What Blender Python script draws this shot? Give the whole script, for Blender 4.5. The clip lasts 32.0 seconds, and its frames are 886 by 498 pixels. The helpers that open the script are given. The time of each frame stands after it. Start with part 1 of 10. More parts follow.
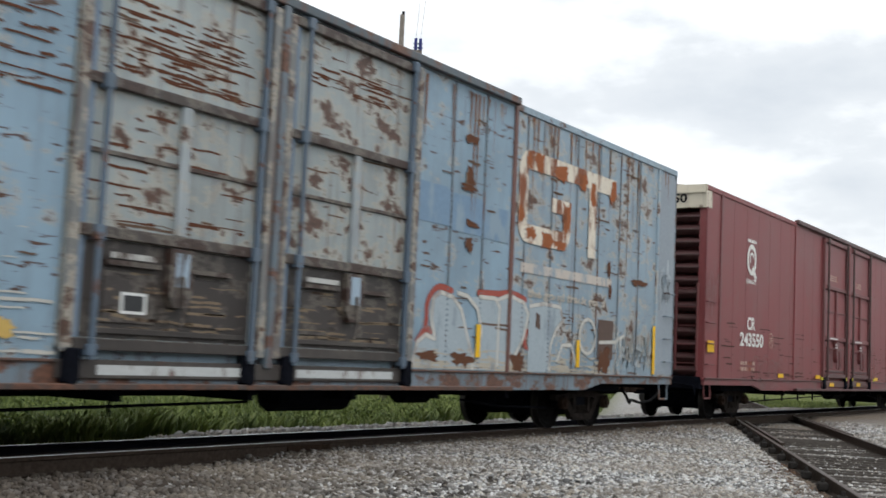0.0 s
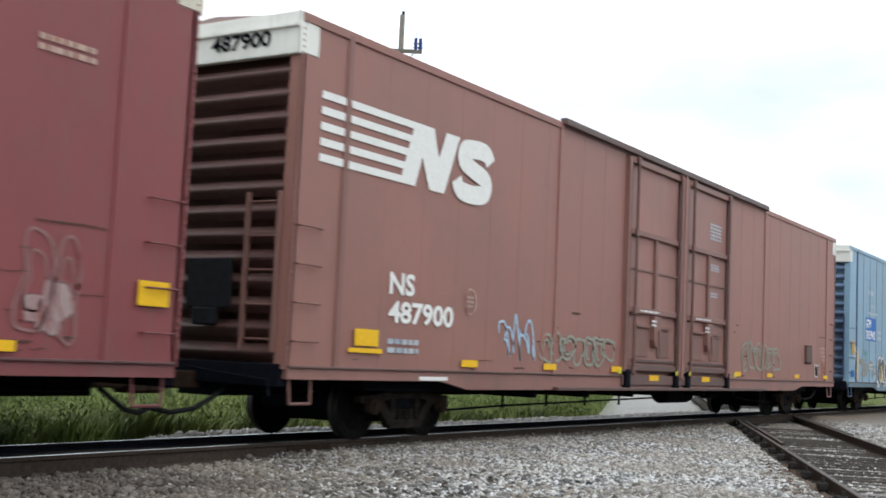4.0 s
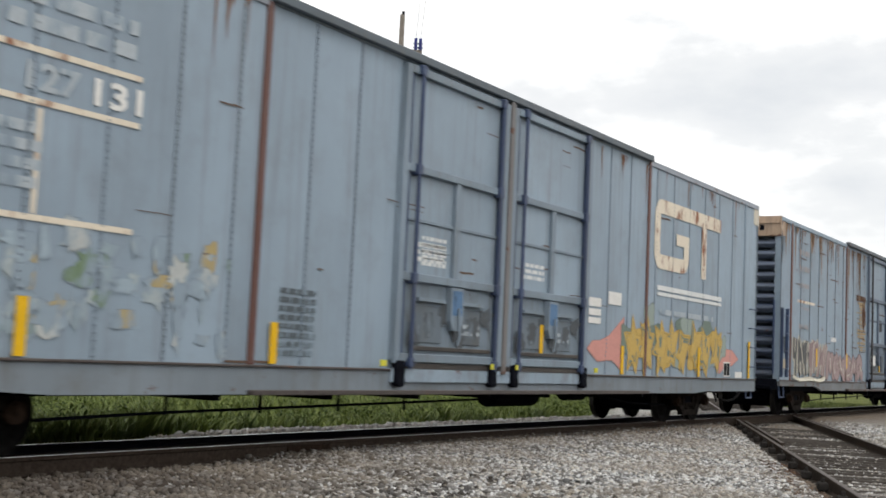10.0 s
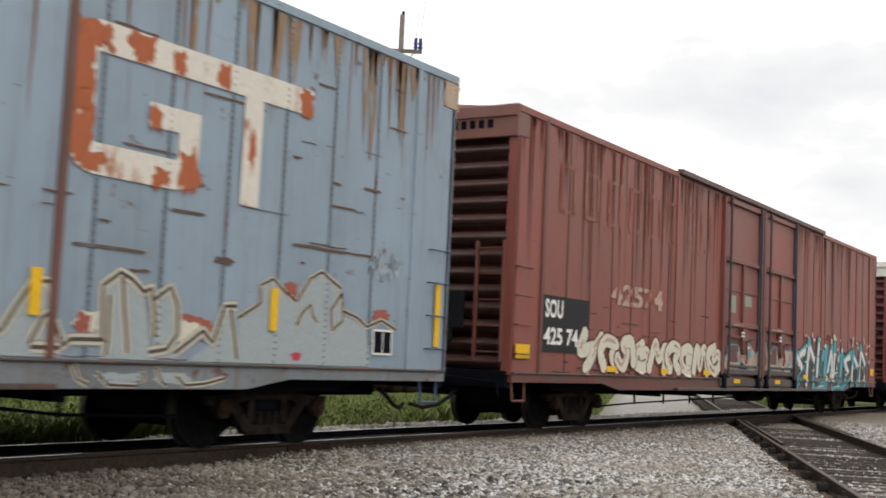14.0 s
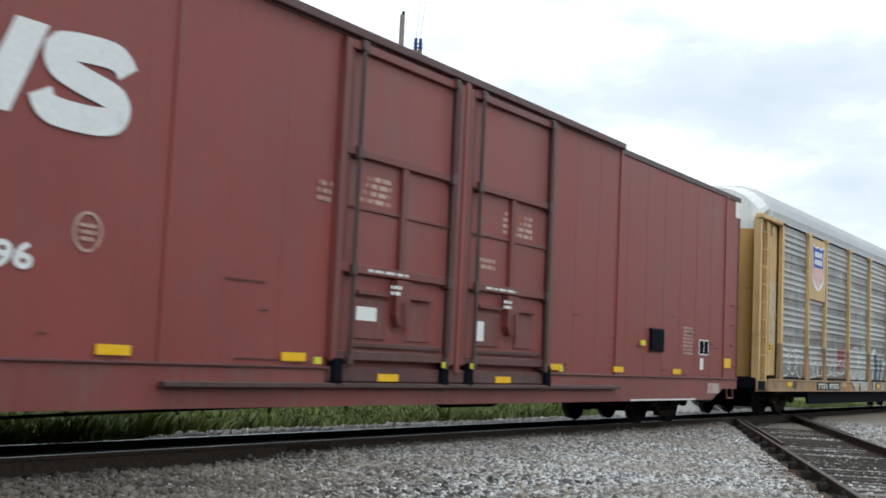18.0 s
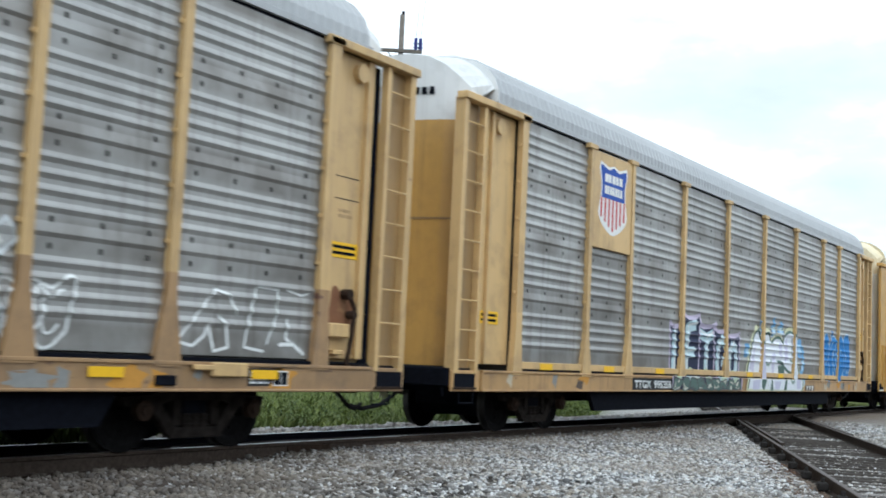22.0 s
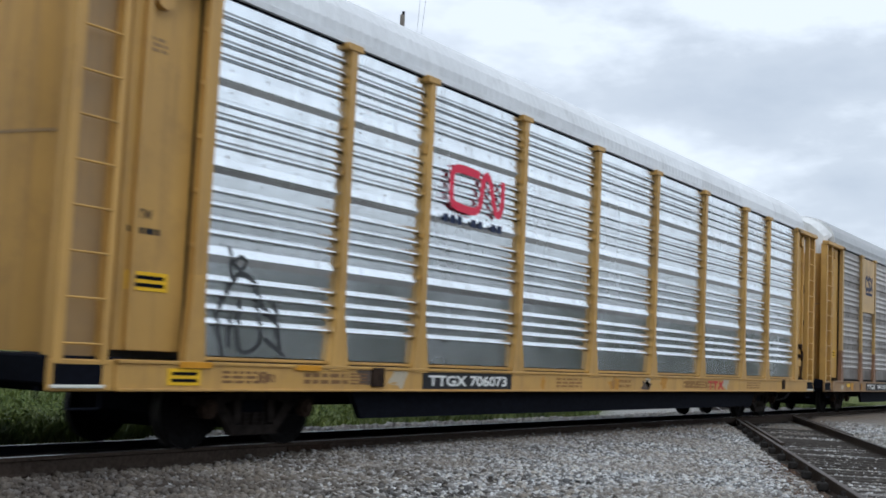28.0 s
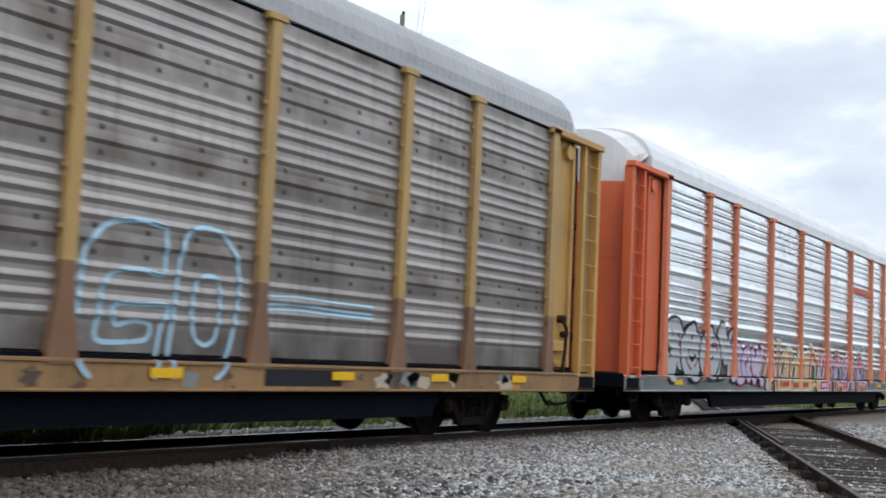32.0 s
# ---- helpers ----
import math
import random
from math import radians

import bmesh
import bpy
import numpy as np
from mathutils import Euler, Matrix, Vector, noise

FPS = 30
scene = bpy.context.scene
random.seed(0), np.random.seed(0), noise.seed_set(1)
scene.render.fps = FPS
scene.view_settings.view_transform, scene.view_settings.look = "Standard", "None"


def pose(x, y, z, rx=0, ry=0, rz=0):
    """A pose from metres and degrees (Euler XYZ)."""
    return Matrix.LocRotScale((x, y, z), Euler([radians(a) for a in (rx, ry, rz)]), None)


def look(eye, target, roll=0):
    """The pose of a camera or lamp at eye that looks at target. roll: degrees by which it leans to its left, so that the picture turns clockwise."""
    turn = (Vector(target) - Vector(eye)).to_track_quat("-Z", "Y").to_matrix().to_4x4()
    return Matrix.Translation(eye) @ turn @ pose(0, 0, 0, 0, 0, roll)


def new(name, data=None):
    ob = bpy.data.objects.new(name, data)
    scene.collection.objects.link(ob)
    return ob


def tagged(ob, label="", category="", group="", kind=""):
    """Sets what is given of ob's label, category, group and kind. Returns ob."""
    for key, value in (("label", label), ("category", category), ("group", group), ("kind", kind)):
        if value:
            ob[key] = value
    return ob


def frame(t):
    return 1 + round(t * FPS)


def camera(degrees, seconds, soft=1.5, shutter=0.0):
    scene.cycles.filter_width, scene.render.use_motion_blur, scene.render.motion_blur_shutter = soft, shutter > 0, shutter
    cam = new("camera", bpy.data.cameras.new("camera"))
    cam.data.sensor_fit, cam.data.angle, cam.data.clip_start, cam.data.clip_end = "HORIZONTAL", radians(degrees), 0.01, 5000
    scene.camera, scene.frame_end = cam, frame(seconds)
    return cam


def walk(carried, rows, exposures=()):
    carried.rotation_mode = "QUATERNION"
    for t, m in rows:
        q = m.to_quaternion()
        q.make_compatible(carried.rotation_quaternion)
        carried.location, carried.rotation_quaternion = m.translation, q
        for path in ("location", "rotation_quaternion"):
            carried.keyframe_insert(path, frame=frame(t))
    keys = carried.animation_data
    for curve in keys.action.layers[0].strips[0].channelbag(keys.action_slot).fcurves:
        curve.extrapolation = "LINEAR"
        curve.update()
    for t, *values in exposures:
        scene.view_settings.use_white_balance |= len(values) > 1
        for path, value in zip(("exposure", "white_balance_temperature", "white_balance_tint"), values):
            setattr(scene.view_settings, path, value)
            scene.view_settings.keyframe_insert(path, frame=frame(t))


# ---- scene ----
# The camera stands still beside the line; x runs along the track, y towards it, z up from the rail tops.
EYE = Vector((0.0, 0.0, 1.225))
YAW, PITCH = radians(32.306), radians(5.22)
AHEAD = Vector((math.cos(PITCH) * math.cos(YAW), math.cos(PITCH) * math.sin(YAW), math.sin(PITCH)))
cam = camera(40.94, 32.0, soft=1.7, shutter=0.22)
# the camera adapts its exposure and white balance a little as the cars pass
EXPOSURES = [(0.0, 0.0, 6450, 8), (2.0, 0.0, 6500, 9), (3.0, 0.28, 6300, 8), (4.2, 0.30, 6200, 6), (7.0, 0.25, 6300, 5), (9.0, 0.03, 6600, 9), (11.0, 0.10, 6850, 9), (14.5, 0.12, 6900, 10), (17.0, 0.06, 6250, 6),
             (18.2, 0.08, 6050, 4), (19.0, 0.24, 6050, 4), (20.0, 0.28, 5900, 3), (22.5, 0.28, 5800, 3), (25.0, 0.0, 5900, 6), (27.0, -0.30, 5850, 7), (29.5, -0.28, 5850, 8), (31.0, -0.26, 6050, 9), (32.0, -0.05, 6000, 9)]
EXPOSURES = [(t, stops - 0.30, kelvin - 140, tint) for t, stops, kelvin, tint in EXPOSURES]
walk(cam, [(0.0, look(EYE, EYE + AHEAD, 2.607)), (32.0, look(EYE, EYE + AHEAD, 2.607))], EXPOSURES)

TRACK_Y = 10.7      # centre line of the track
CANT = 0.042        # the near rail lies a little higher
SIDE = -1.5         # near face of a car, from its centre line


def run(t):
    """Metres that the train has gone at t seconds; it creeps ahead and then checks as the slack runs in."""
    slack = 0.0 if t < 21.0 else 0.10 * (t - 21.0) if t < 22.0 else max(-0.27, 0.10 - 1.85 * (t - 22.0))
    return 10.694 * t + 0.004507 * (t - 16.0) ** 2 + slack


# ---- world and sun: bright overcast, thin cloud ----
def make_world():
    w = bpy.data.worlds.new("overcast_sky")
    scene.world = w
    w.use_nodes = True
    nt = w.node_tree
    n, l = nt.nodes, nt.links
    n.clear()
    out = n.new("ShaderNodeOutputWorld")
    bg = n.new("ShaderNodeBackground")
    sky = n.new("ShaderNodeTexSky")
    sky.sky_type = "NISHITA"
    sky.sun_disc = False
    sky.sun_elevation = radians(52)
    sky.sun_rotation = radians(200)
    tc = n.new("ShaderNodeTexCoord")

    def clouds(scale, detail, rough, squash, shift):
        mp, ns = n.new("ShaderNodeMapping"), n.new("ShaderNodeTexNoise")
        mp.inputs["Scale"].default_value, mp.inputs["Location"].default_value = (1.0, 1.0, squash), shift
        ns.inputs["Scale"].default_value, ns.inputs["Detail"].default_value, ns.inputs["Roughness"].default_value = scale, detail, rough
        l.new(tc.outputs["Generated"], mp.inputs["Vector"])
        l.new(mp.outputs["Vector"], ns.inputs["Vector"])
        return ns.outputs["Fac"]

    def calc(kind, a, b):
        k = n.new("ShaderNodeMath")
        k.operation = kind
        for i, q in enumerate((a, b)):
            if isinstance(q, (int, float)):
                k.inputs[i].default_value = q
            else:
                l.new(q, k.inputs[i])
        return k.outputs[0]

    def bank(toward, reach):
        """How near the sky's direction lies to a bank of grey cloud: 1 at its middle, 0 past its reach (wide, high)."""
        mp, ln = n.new("ShaderNodeMapping"), n.new("ShaderNodeVectorMath")
        mp.vector_type = "TEXTURE"
        mp.inputs["Location"].default_value, mp.inputs["Scale"].default_value = toward, (reach[0], reach[0], reach[1])
        ln.operation = "LENGTH"
        l.new(tc.outputs["Generated"], mp.inputs["Vector"])
        l.new(mp.outputs["Vector"], ln.inputs[0])
        return calc("MAXIMUM", calc("SUBTRACT", 1.0, ln.outputs["Value"]), 0.0)

    wisps = clouds(5.0, 8.0, 0.55, 2.6, (0.3, 0.1, 0.4))
    banks = calc("MAXIMUM", bank((0.930, 0.280, 0.225), (0.23, 0.075)), calc("MULTIPLY", bank((0.960, 0.225, 0.150), (0.10, 0.032)), 0.6))
    shade = calc("ADD", calc("MULTIPLY", banks, 0.55), calc("MULTIPLY", calc("SUBTRACT", 0.50, wisps), 1.7))
    rp = n.new("ShaderNodeValToRGB")
    cr = rp.color_ramp
    cr.elements[0].position, cr.elements[0].color = 0.02, (1.56, 1.56, 1.56, 1)
    cr.elements[1].position, cr.elements[1].color = 0.62, (0.96, 1.00, 1.06, 1)
    e = cr.elements.new(0.24)
    e.color = (1.16, 1.18, 1.21, 1)
    # the cloud is thinner and brighter on the sun's side
    sep, lift = n.new("ShaderNodeSeparateXYZ"), n.new("ShaderNodeMapRange")
    l.new(tc.outputs["Generated"], sep.inputs[0])
    for q, w in (("From Min", 0.2), ("From Max", -0.7), ("To Min", 0.0), ("To Max", 0.28)):
        lift.inputs[q].default_value = w
    l.new(sep.outputs["Y"], lift.inputs["Value"])
    l.new(shade, rp.inputs["Fac"])
    mul = n.new("ShaderNodeMixRGB")
    mul.blend_type = "MULTIPLY"
    mul.inputs[0].default_value = 1.0
    mul.inputs[2].default_value = (0.10, 0.10, 0.10, 1)
    mix = n.new("ShaderNodeMixRGB")
    mix.inputs[0].default_value = 0.90
    l.new(sky.outputs["Color"], mul.inputs[1])
    l.new(mul.outputs[0], mix.inputs[1])
    l.new(rp.outputs["Color"], mix.inputs[2])
    l.new(mix.outputs[0], bg.inputs["Color"])
    l.new(calc("ADD", 1.0, lift.outputs["Result"]), bg.inputs["Strength"])
    l.new(bg.outputs[0], out.inputs["Surface"])


make_world()
sun = new("sun", bpy.data.lights.new("sun", "SUN"))
sun.data.energy, sun.data.angle, sun.data.color = 1.1, radians(22), (1.0, 0.97, 0.92)
sun.matrix_world = look((-14, -18, 40), (0, 0, 0))
scene.view_settings.exposure = 0.0


# ---- mesh helpers ----
SOFT = set()        # names of the materials that thin out where the paint's cover does


class Shape:
    """Gathers vertices and faces; build() makes one mesh of them."""

    def __init__(self):
        self.v, self.f, self.m, self.thin = [], [], [], []

    def add(self, verts, faces, m=0):
        k = len(self.v)
        self.v += verts
        self.f += [[k + i for i in face] for face in faces]
        self.m += [m] * len(faces)
        return self

    def box(self, x0, x1, y0, y1, z0, z1, m=0):
        return self.add([(x, y, z) for x in (x0, x1) for y in (y0, y1) for z in (z0, z1)],
                        [(0, 1, 3, 2), (4, 6, 7, 5), (0, 4, 5, 1), (2, 3, 7, 6), (0, 2, 6, 4), (1, 5, 7, 3)], m)

    def cbox(self, x0, x1, y0, y1, z0, z1, c=0.008, m=0):
        """A box with chamfered edges."""
        c = min(c, (x1 - x0) * 0.4, (y1 - y0) * 0.4, (z1 - z0) * 0.4)
        lo, hi = (x0, y0, z0), (x1, y1, z1)
        ids, verts = {}, []
        for s in [(a, b, d) for a in (0, 1) for b in (0, 1) for d in (0, 1)]:
            for ax in range(3):
                p = [(hi[i] - c if s[i] else lo[i] + c) for i in range(3)]
                p[ax] = hi[ax] if s[ax] else lo[ax]
                ids[s, ax] = len(verts)
                verts.append(tuple(p))
        faces = []
        for ax in range(3):
            o = [i for i in range(3) if i != ax]
            for side in (0, 1):
                ring = []
                for a, b in ((0, 0), (1, 0), (1, 1), (0, 1)):
                    s = [0, 0, 0]
                    s[ax], s[o[0]], s[o[1]] = side, a, b
                    ring.append(ids[tuple(s), ax])
                faces.append(ring if (side == 1) == (ax != 1) else ring[::-1])
        for ax in range(3):
            o = [i for i in range(3) if i != ax]
            for a in (0, 1):
                for b in (0, 1):
                    s0, s1 = [0, 0, 0], [0, 0, 0]
                    s0[o[0]] = s1[o[0]] = a
                    s0[o[1]] = s1[o[1]] = b
                    s1[ax] = 1
                    s0, s1 = tuple(s0), tuple(s1)
                    q = [ids[s0, o[0]], ids[s1, o[0]], ids[s1, o[1]], ids[s0, o[1]]]
                    faces.append(q)
        for s in [(a, b, d) for a in (0, 1) for b in (0, 1) for d in (0, 1)]:
            faces.append([ids[s, 0], ids[s, 1], ids[s, 2]])
        return self.add(verts, faces, m)

    def cyl(self, a, b, r, n=10, m=0, r2=None):
        """A rod from a to b."""
        a, b = Vector(a), Vector(b)
        d = (b - a).normalized()
        u = d.orthogonal().normalized()
        w = d.cross(u)
        r2 = r if r2 is None else r2
        verts = []
        for p, rr in ((a, r), (b, r2)):
            for i in range(n):
                t = 2 * math.pi * i / n
                verts.append(tuple(p + u * (rr * math.cos(t)) + w * (rr * math.sin(t))))
        faces = [(i, (i + 1) % n, n + (i + 1) % n, n + i) for i in range(n)]
        faces += [tuple(range(n))[::-1], tuple(range(n, 2 * n))]
        return self.add(verts, faces, m)

    def tube(self, pts, r, n=6, m=0):
        for a, b in zip(pts, pts[1:]):
            self.cyl(a, b, r, n, m)
        return self

    def prism(self, poly, y0, y1, m=0):
        """A polygon of (x, z) pushed from y0 to y1."""
        n = len(poly)
        verts = [(x, y0, z) for x, z in poly] + [(x, y1, z) for x, z in poly]
        faces = [tuple(range(n)), tuple(range(n, 2 * n))[::-1]]
        faces += [(i, n + i, n + (i + 1) % n, (i + 1) % n) for i in range(n)]
        return self.add(verts, faces, m)

    def slab(self, poly, x0, x1, m=0):
        """A polygon of (y, z) pushed from x0 to x1."""
        n = len(poly)
        verts = [(x0, y, z) for y, z in poly] + [(x1, y, z) for y, z in poly]
        faces = [tuple(range(n)), tuple(range(n, 2 * n))[::-1]]
        faces += [(i, n + i, n + (i + 1) % n, (i + 1) % n) for i in range(n)]
        return self.add(verts, faces, m)

    def ribbon(self, pts, w, y, m=0, closed=False):
        """A flat painted stroke along (x, z) points, in the plane y."""
        n = len(pts)
        verts = []
        for i in range(n):
            a = pts[i - 1] if (i or closed) else pts[i]
            b = pts[(i + 1) % n] if (i < n - 1 or closed) else pts[i]
            dx, dz = b[0] - a[0], b[1] - a[1]
            q = math.hypot(dx, dz) or 1.0
            nx, nz = -dz / q * w / 2, dx / q * w / 2
            verts += [(pts[i][0] + nx, y, pts[i][1] + nz), (pts[i][0] - nx, y, pts[i][1] - nz)]
        faces = [(2 * i, 2 * i + 1, 2 * i + 3, 2 * i + 2) for i in range(n - 1)]
        if closed:
            faces.append((2 * n - 2, 2 * n - 1, 1, 0))
        return self.add(verts, faces, m)

    def patch(self, poly, y, m=0):
        """A flat painted patch with the outline poly of (x, z)."""
        n = len(poly)
        cx, cz = sum(p[0] for p in poly) / n, sum(p[1] for p in poly) / n
        return self.add([(cx, y, cz)] + [(x, y, z) for x, z in poly],
                        [(0, 1 + i, 1 + (i + 1) % n) for i in range(n)], m)

    def build(self, name, mats, smooth=False):
        me = bpy.data.meshes.new(name)
        me.from_pydata(self.v, [], self.f)
        mats = mats if isinstance(mats, (list, tuple)) else [mats]
        for k in mats:
            me.materials.append(k)
        if len(mats) > 1:
            me.polygons.foreach_set("material_index", self.m)
        bm = bmesh.new()
        bm.from_mesh(me)
        bmesh.ops.recalc_face_normals(bm, faces=bm.faces)
        bm.to_mesh(me)
        bm.free()
        if smooth:
            me.polygons.foreach_set("use_smooth", [True] * len(me.polygons))
        if any(k.name in SOFT for k in mats):
            # how well the paint covers: none at the rim of a sprayed line or patch
            cover = np.ones(len(me.vertices), dtype=np.float32)
            cover[self.thin] = 0.0
            me.attributes.new("cover", "FLOAT", "POINT").data.foreach_set("value", cover)
        me.update()
        return me


MESHES = {}


def shared(key, make, mats, smooth=False):
    """One mesh for alike pieces: made the first time, then used again."""
    mats = mats if isinstance(mats, (list, tuple)) else [mats]
    k = (key, tuple(m.name for m in mats), smooth)
    if k not in MESHES:
        MESHES[k] = make().build(key if isinstance(key, str) else key[0], mats, smooth)
    return MESHES[k]


def put(name, mesh, parent=None, at=(0, 0, 0), label="", turn=0.0):
    ob = new(name, mesh)
    ob.parent = parent
    ob.location = at
    if turn:
        ob.rotation_euler = (0, 0, turn)
    if label:
        tagged(ob, label)
    return ob


def part(name, shape, mats, parent, label="", at=(0, 0, 0), smooth=False):
    """One mesh object under a thing or a part."""
    return put(name, shape.build(name, mats, smooth), parent, at, label)


# ---- materials ----
def nodes_of(name):
    m = bpy.data.materials.new(name)
    m.use_nodes = True
    nt = m.node_tree
    return m, nt.nodes, nt.links, nt.nodes["Principled BSDF"]


def coords(n, l, spread=40.0):
    """Object coordinates, shifted by a random amount per object."""
    tc, oi = n.new("ShaderNodeTexCoord"), n.new("ShaderNodeObjectInfo")
    k = n.new("ShaderNodeMath")
    k.operation = "MULTIPLY"
    k.inputs[1].default_value = spread
    add = n.new("ShaderNodeVectorMath")
    add.operation = "ADD"
    l.new(oi.outputs["Random"], k.inputs[0])
    l.new(tc.outputs["Object"], add.inputs[0])
    l.new(k.outputs[0], add.inputs[1])
    return add.outputs[0], oi.outputs["Random"]


def noise_of(n, l, vec, scale, stretch=(1, 1, 1), detail=4.0, rough=0.55):
    mp, ns = n.new("ShaderNodeMapping"), n.new("ShaderNodeTexNoise")
    mp.inputs["Scale"].default_value = stretch
    ns.inputs["Scale"].default_value, ns.inputs["Detail"].default_value, ns.inputs["Roughness"].default_value = scale, detail, rough
    l.new(vec, mp.inputs["Vector"])
    l.new(mp.outputs["Vector"], ns.inputs["Vector"])
    return ns.outputs["Fac"]


def step_of(n, l, fac, lo, hi):
    r = n.new("ShaderNodeMapRange")
    r.inputs["From Min"].default_value, r.inputs["From Max"].default_value = lo, hi
    l.new(fac, r.inputs["Value"])
    return r.outputs["Result"]


def blend(n, l, fac, a, b, mode="MIX"):
    x = n.new("ShaderNodeMixRGB")
    x.blend_type = mode
    for i, q in ((0, fac), (1, a), (2, b)):
        if isinstance(q, (int, float)):
            x.inputs[i].default_value = q
        elif isinstance(q, tuple):
            x.inputs[i].default_value = (*q, 1)
        else:
            l.new(q, x.inputs[i])
    return x.outputs[0]


RUST = (0.105, 0.046, 0.027)


def paint(name, color, fade=0.25, rust=0.0, streak=0.3, rough=0.55, dirt=(0.13, 0.115, 0.095), grime=0.25, rust_color=RUST, bump=0.12, metal=0.0, spread=0.06, dash=0.0, steady=False, band=0.0, primer=0.0):
    """Weathered paint on sheet steel: faded tone, dirt streaks that run down, rust in patches and below them."""
    m, n, l, b = nodes_of(name)
    vec, rnd = coords(n, l, 0.0 if steady else 40.0)
    if steady:
        # one unbroken coat over all the sheets of a side
        mv = n.new("ShaderNodeVectorMath")
        mv.inputs[1].default_value = (sum(ord(c) for c in name) * 0.37, 0, 0)
        l.new(vec, mv.inputs[0])
        vec = mv.outputs[0]
    big = noise_of(n, l, vec, 0.55, (1, 1, 0.7), 5.0, 0.6)
    fine = noise_of(n, l, vec, 26.0, (1, 1, 1), 3.0)
    down = noise_of(n, l, vec, 5.0, (1.6, 1.6, 0.07), 5.0, 0.62)
    light = tuple(min(1.0, c * (1 + fade) + 0.03 * fade) for c in color)
    dark = tuple(c * (1 - 0.55 * fade) for c in color)
    col = blend(n, l, step_of(n, l, big, 0.3, 0.7), dark, light)
    col = blend(n, l, step_of(n, l, down, 0.52, 0.80), col, blend(n, l, streak, col, dirt))
    col = blend(n, l, step_of(n, l, noise_of(n, l, vec, 1.7, (1, 1, 1), 6.0, 0.65), 0.50, 0.78), col, blend(n, l, grime, col, dirt))
    if band > 0:
        # dust that has settled in the flat folds of a pressed screen, one each metre
        sp, fr, ab = n.new("ShaderNodeSeparateXYZ"), n.new("ShaderNodeMath"), n.new("ShaderNodeMath")
        fr.operation, ab.operation = "PINGPONG", "MULTIPLY"
        fr.inputs[1].default_value = 0.5
        tz, up = n.new("ShaderNodeTexCoord"), n.new("ShaderNodeMath")
        up.operation = "ADD"
        up.inputs[1].default_value = 0.76
        l.new(tz.outputs["Object"], sp.inputs[0])
        l.new(sp.outputs["Z"], up.inputs[0])
        l.new(up.outputs[0], fr.inputs[0])
        l.new(step_of(n, l, fr.outputs[0], 0.26, 0.14), ab.inputs[0])
        l.new(step_of(n, l, noise_of(n, l, vec, 1.1, (1, 1, 1), 4.0), 0.30, 0.62), ab.inputs[1])
        col = blend(n, l, ab.outputs[0], col, blend(n, l, band, col, dirt))
    if rust > 0:
        spots = noise_of(n, l, vec, 2.6, (0.9, 0.9, 1.25), 7.0, 0.68)
        runs = noise_of(n, l, vec, 3.2, (2.4, 2.4, 0.10), 6.0, 0.7)
        edge = 0.76 - 0.30 * rust
        r1 = step_of(n, l, spots, edge, edge + 0.05)
        r2 = step_of(n, l, runs, edge + 0.01, edge + 0.10)
        both = blend(n, l, 1.0, r1, blend(n, l, 0.65, (0.0, 0.0, 0.0), r2), "LIGHTEN")
        tone = blend(n, l, step_of(n, l, fine, 0.3, 0.7), tuple(c * 0.55 for c in rust_color), tuple(c * 1.7 for c in rust_color))
        if primer > 0:
            # pale primer laid bare round the rust
            col = blend(n, l, step_of(n, l, spots, edge - 0.07, edge - 0.02), col, blend(n, l, primer, col, (0.46, 0.41, 0.33)))
        col = blend(n, l, both, col, tone)
    if dash > 0:
        thin = noise_of(n, l, vec, 3.0, (0.8, 0.8, 4.5), 4.0, 0.6)
        e2 = 0.74 - 0.16 * dash
        d1 = step_of(n, l, thin, e2, e2 + 0.03)
        col = blend(n, l, d1, col, blend(n, l, step_of(n, l, fine, 0.3, 0.7), tuple(c * 0.4 for c in rust_color), tuple(c * 1.5 for c in rust_color)))
    hv = n.new("ShaderNodeHueSaturation")
    vv = n.new("ShaderNodeMapRange")
    vv.inputs["To Min"].default_value, vv.inputs["To Max"].default_value = 0.93 - spread, 0.93 + spread
    l.new(rnd, vv.inputs["Value"])
    l.new(vv.outputs[0], hv.inputs["Value"])
    l.new(col, hv.inputs["Color"])
    l.new(hv.outputs[0], b.inputs["Base Color"])
    rr = n.new("ShaderNodeMapRange")
    rr.inputs["To Min"].default_value, rr.inputs["To Max"].default_value = rough - 0.14, min(1.0, rough + 0.14)
    l.new(big, rr.inputs["Value"])
    l.new(rr.outputs[0], b.inputs["Roughness"])
    b.inputs["Metallic"].default_value = metal
    b.inputs["Specular IOR Level"].default_value = 0.5 if metal > 0.4 or steady else 0.60
    bp = n.new("ShaderNodeBump")
    bp.inputs["Strength"].default_value, bp.inputs["Distance"].default_value = bump, 0.02
    l.new(noise_of(n, l, vec, 1.3, (1, 1, 0.6), 4.0), bp.inputs["Height"])
    l.new(bp.outputs[0], b.inputs["Normal"])
    return m


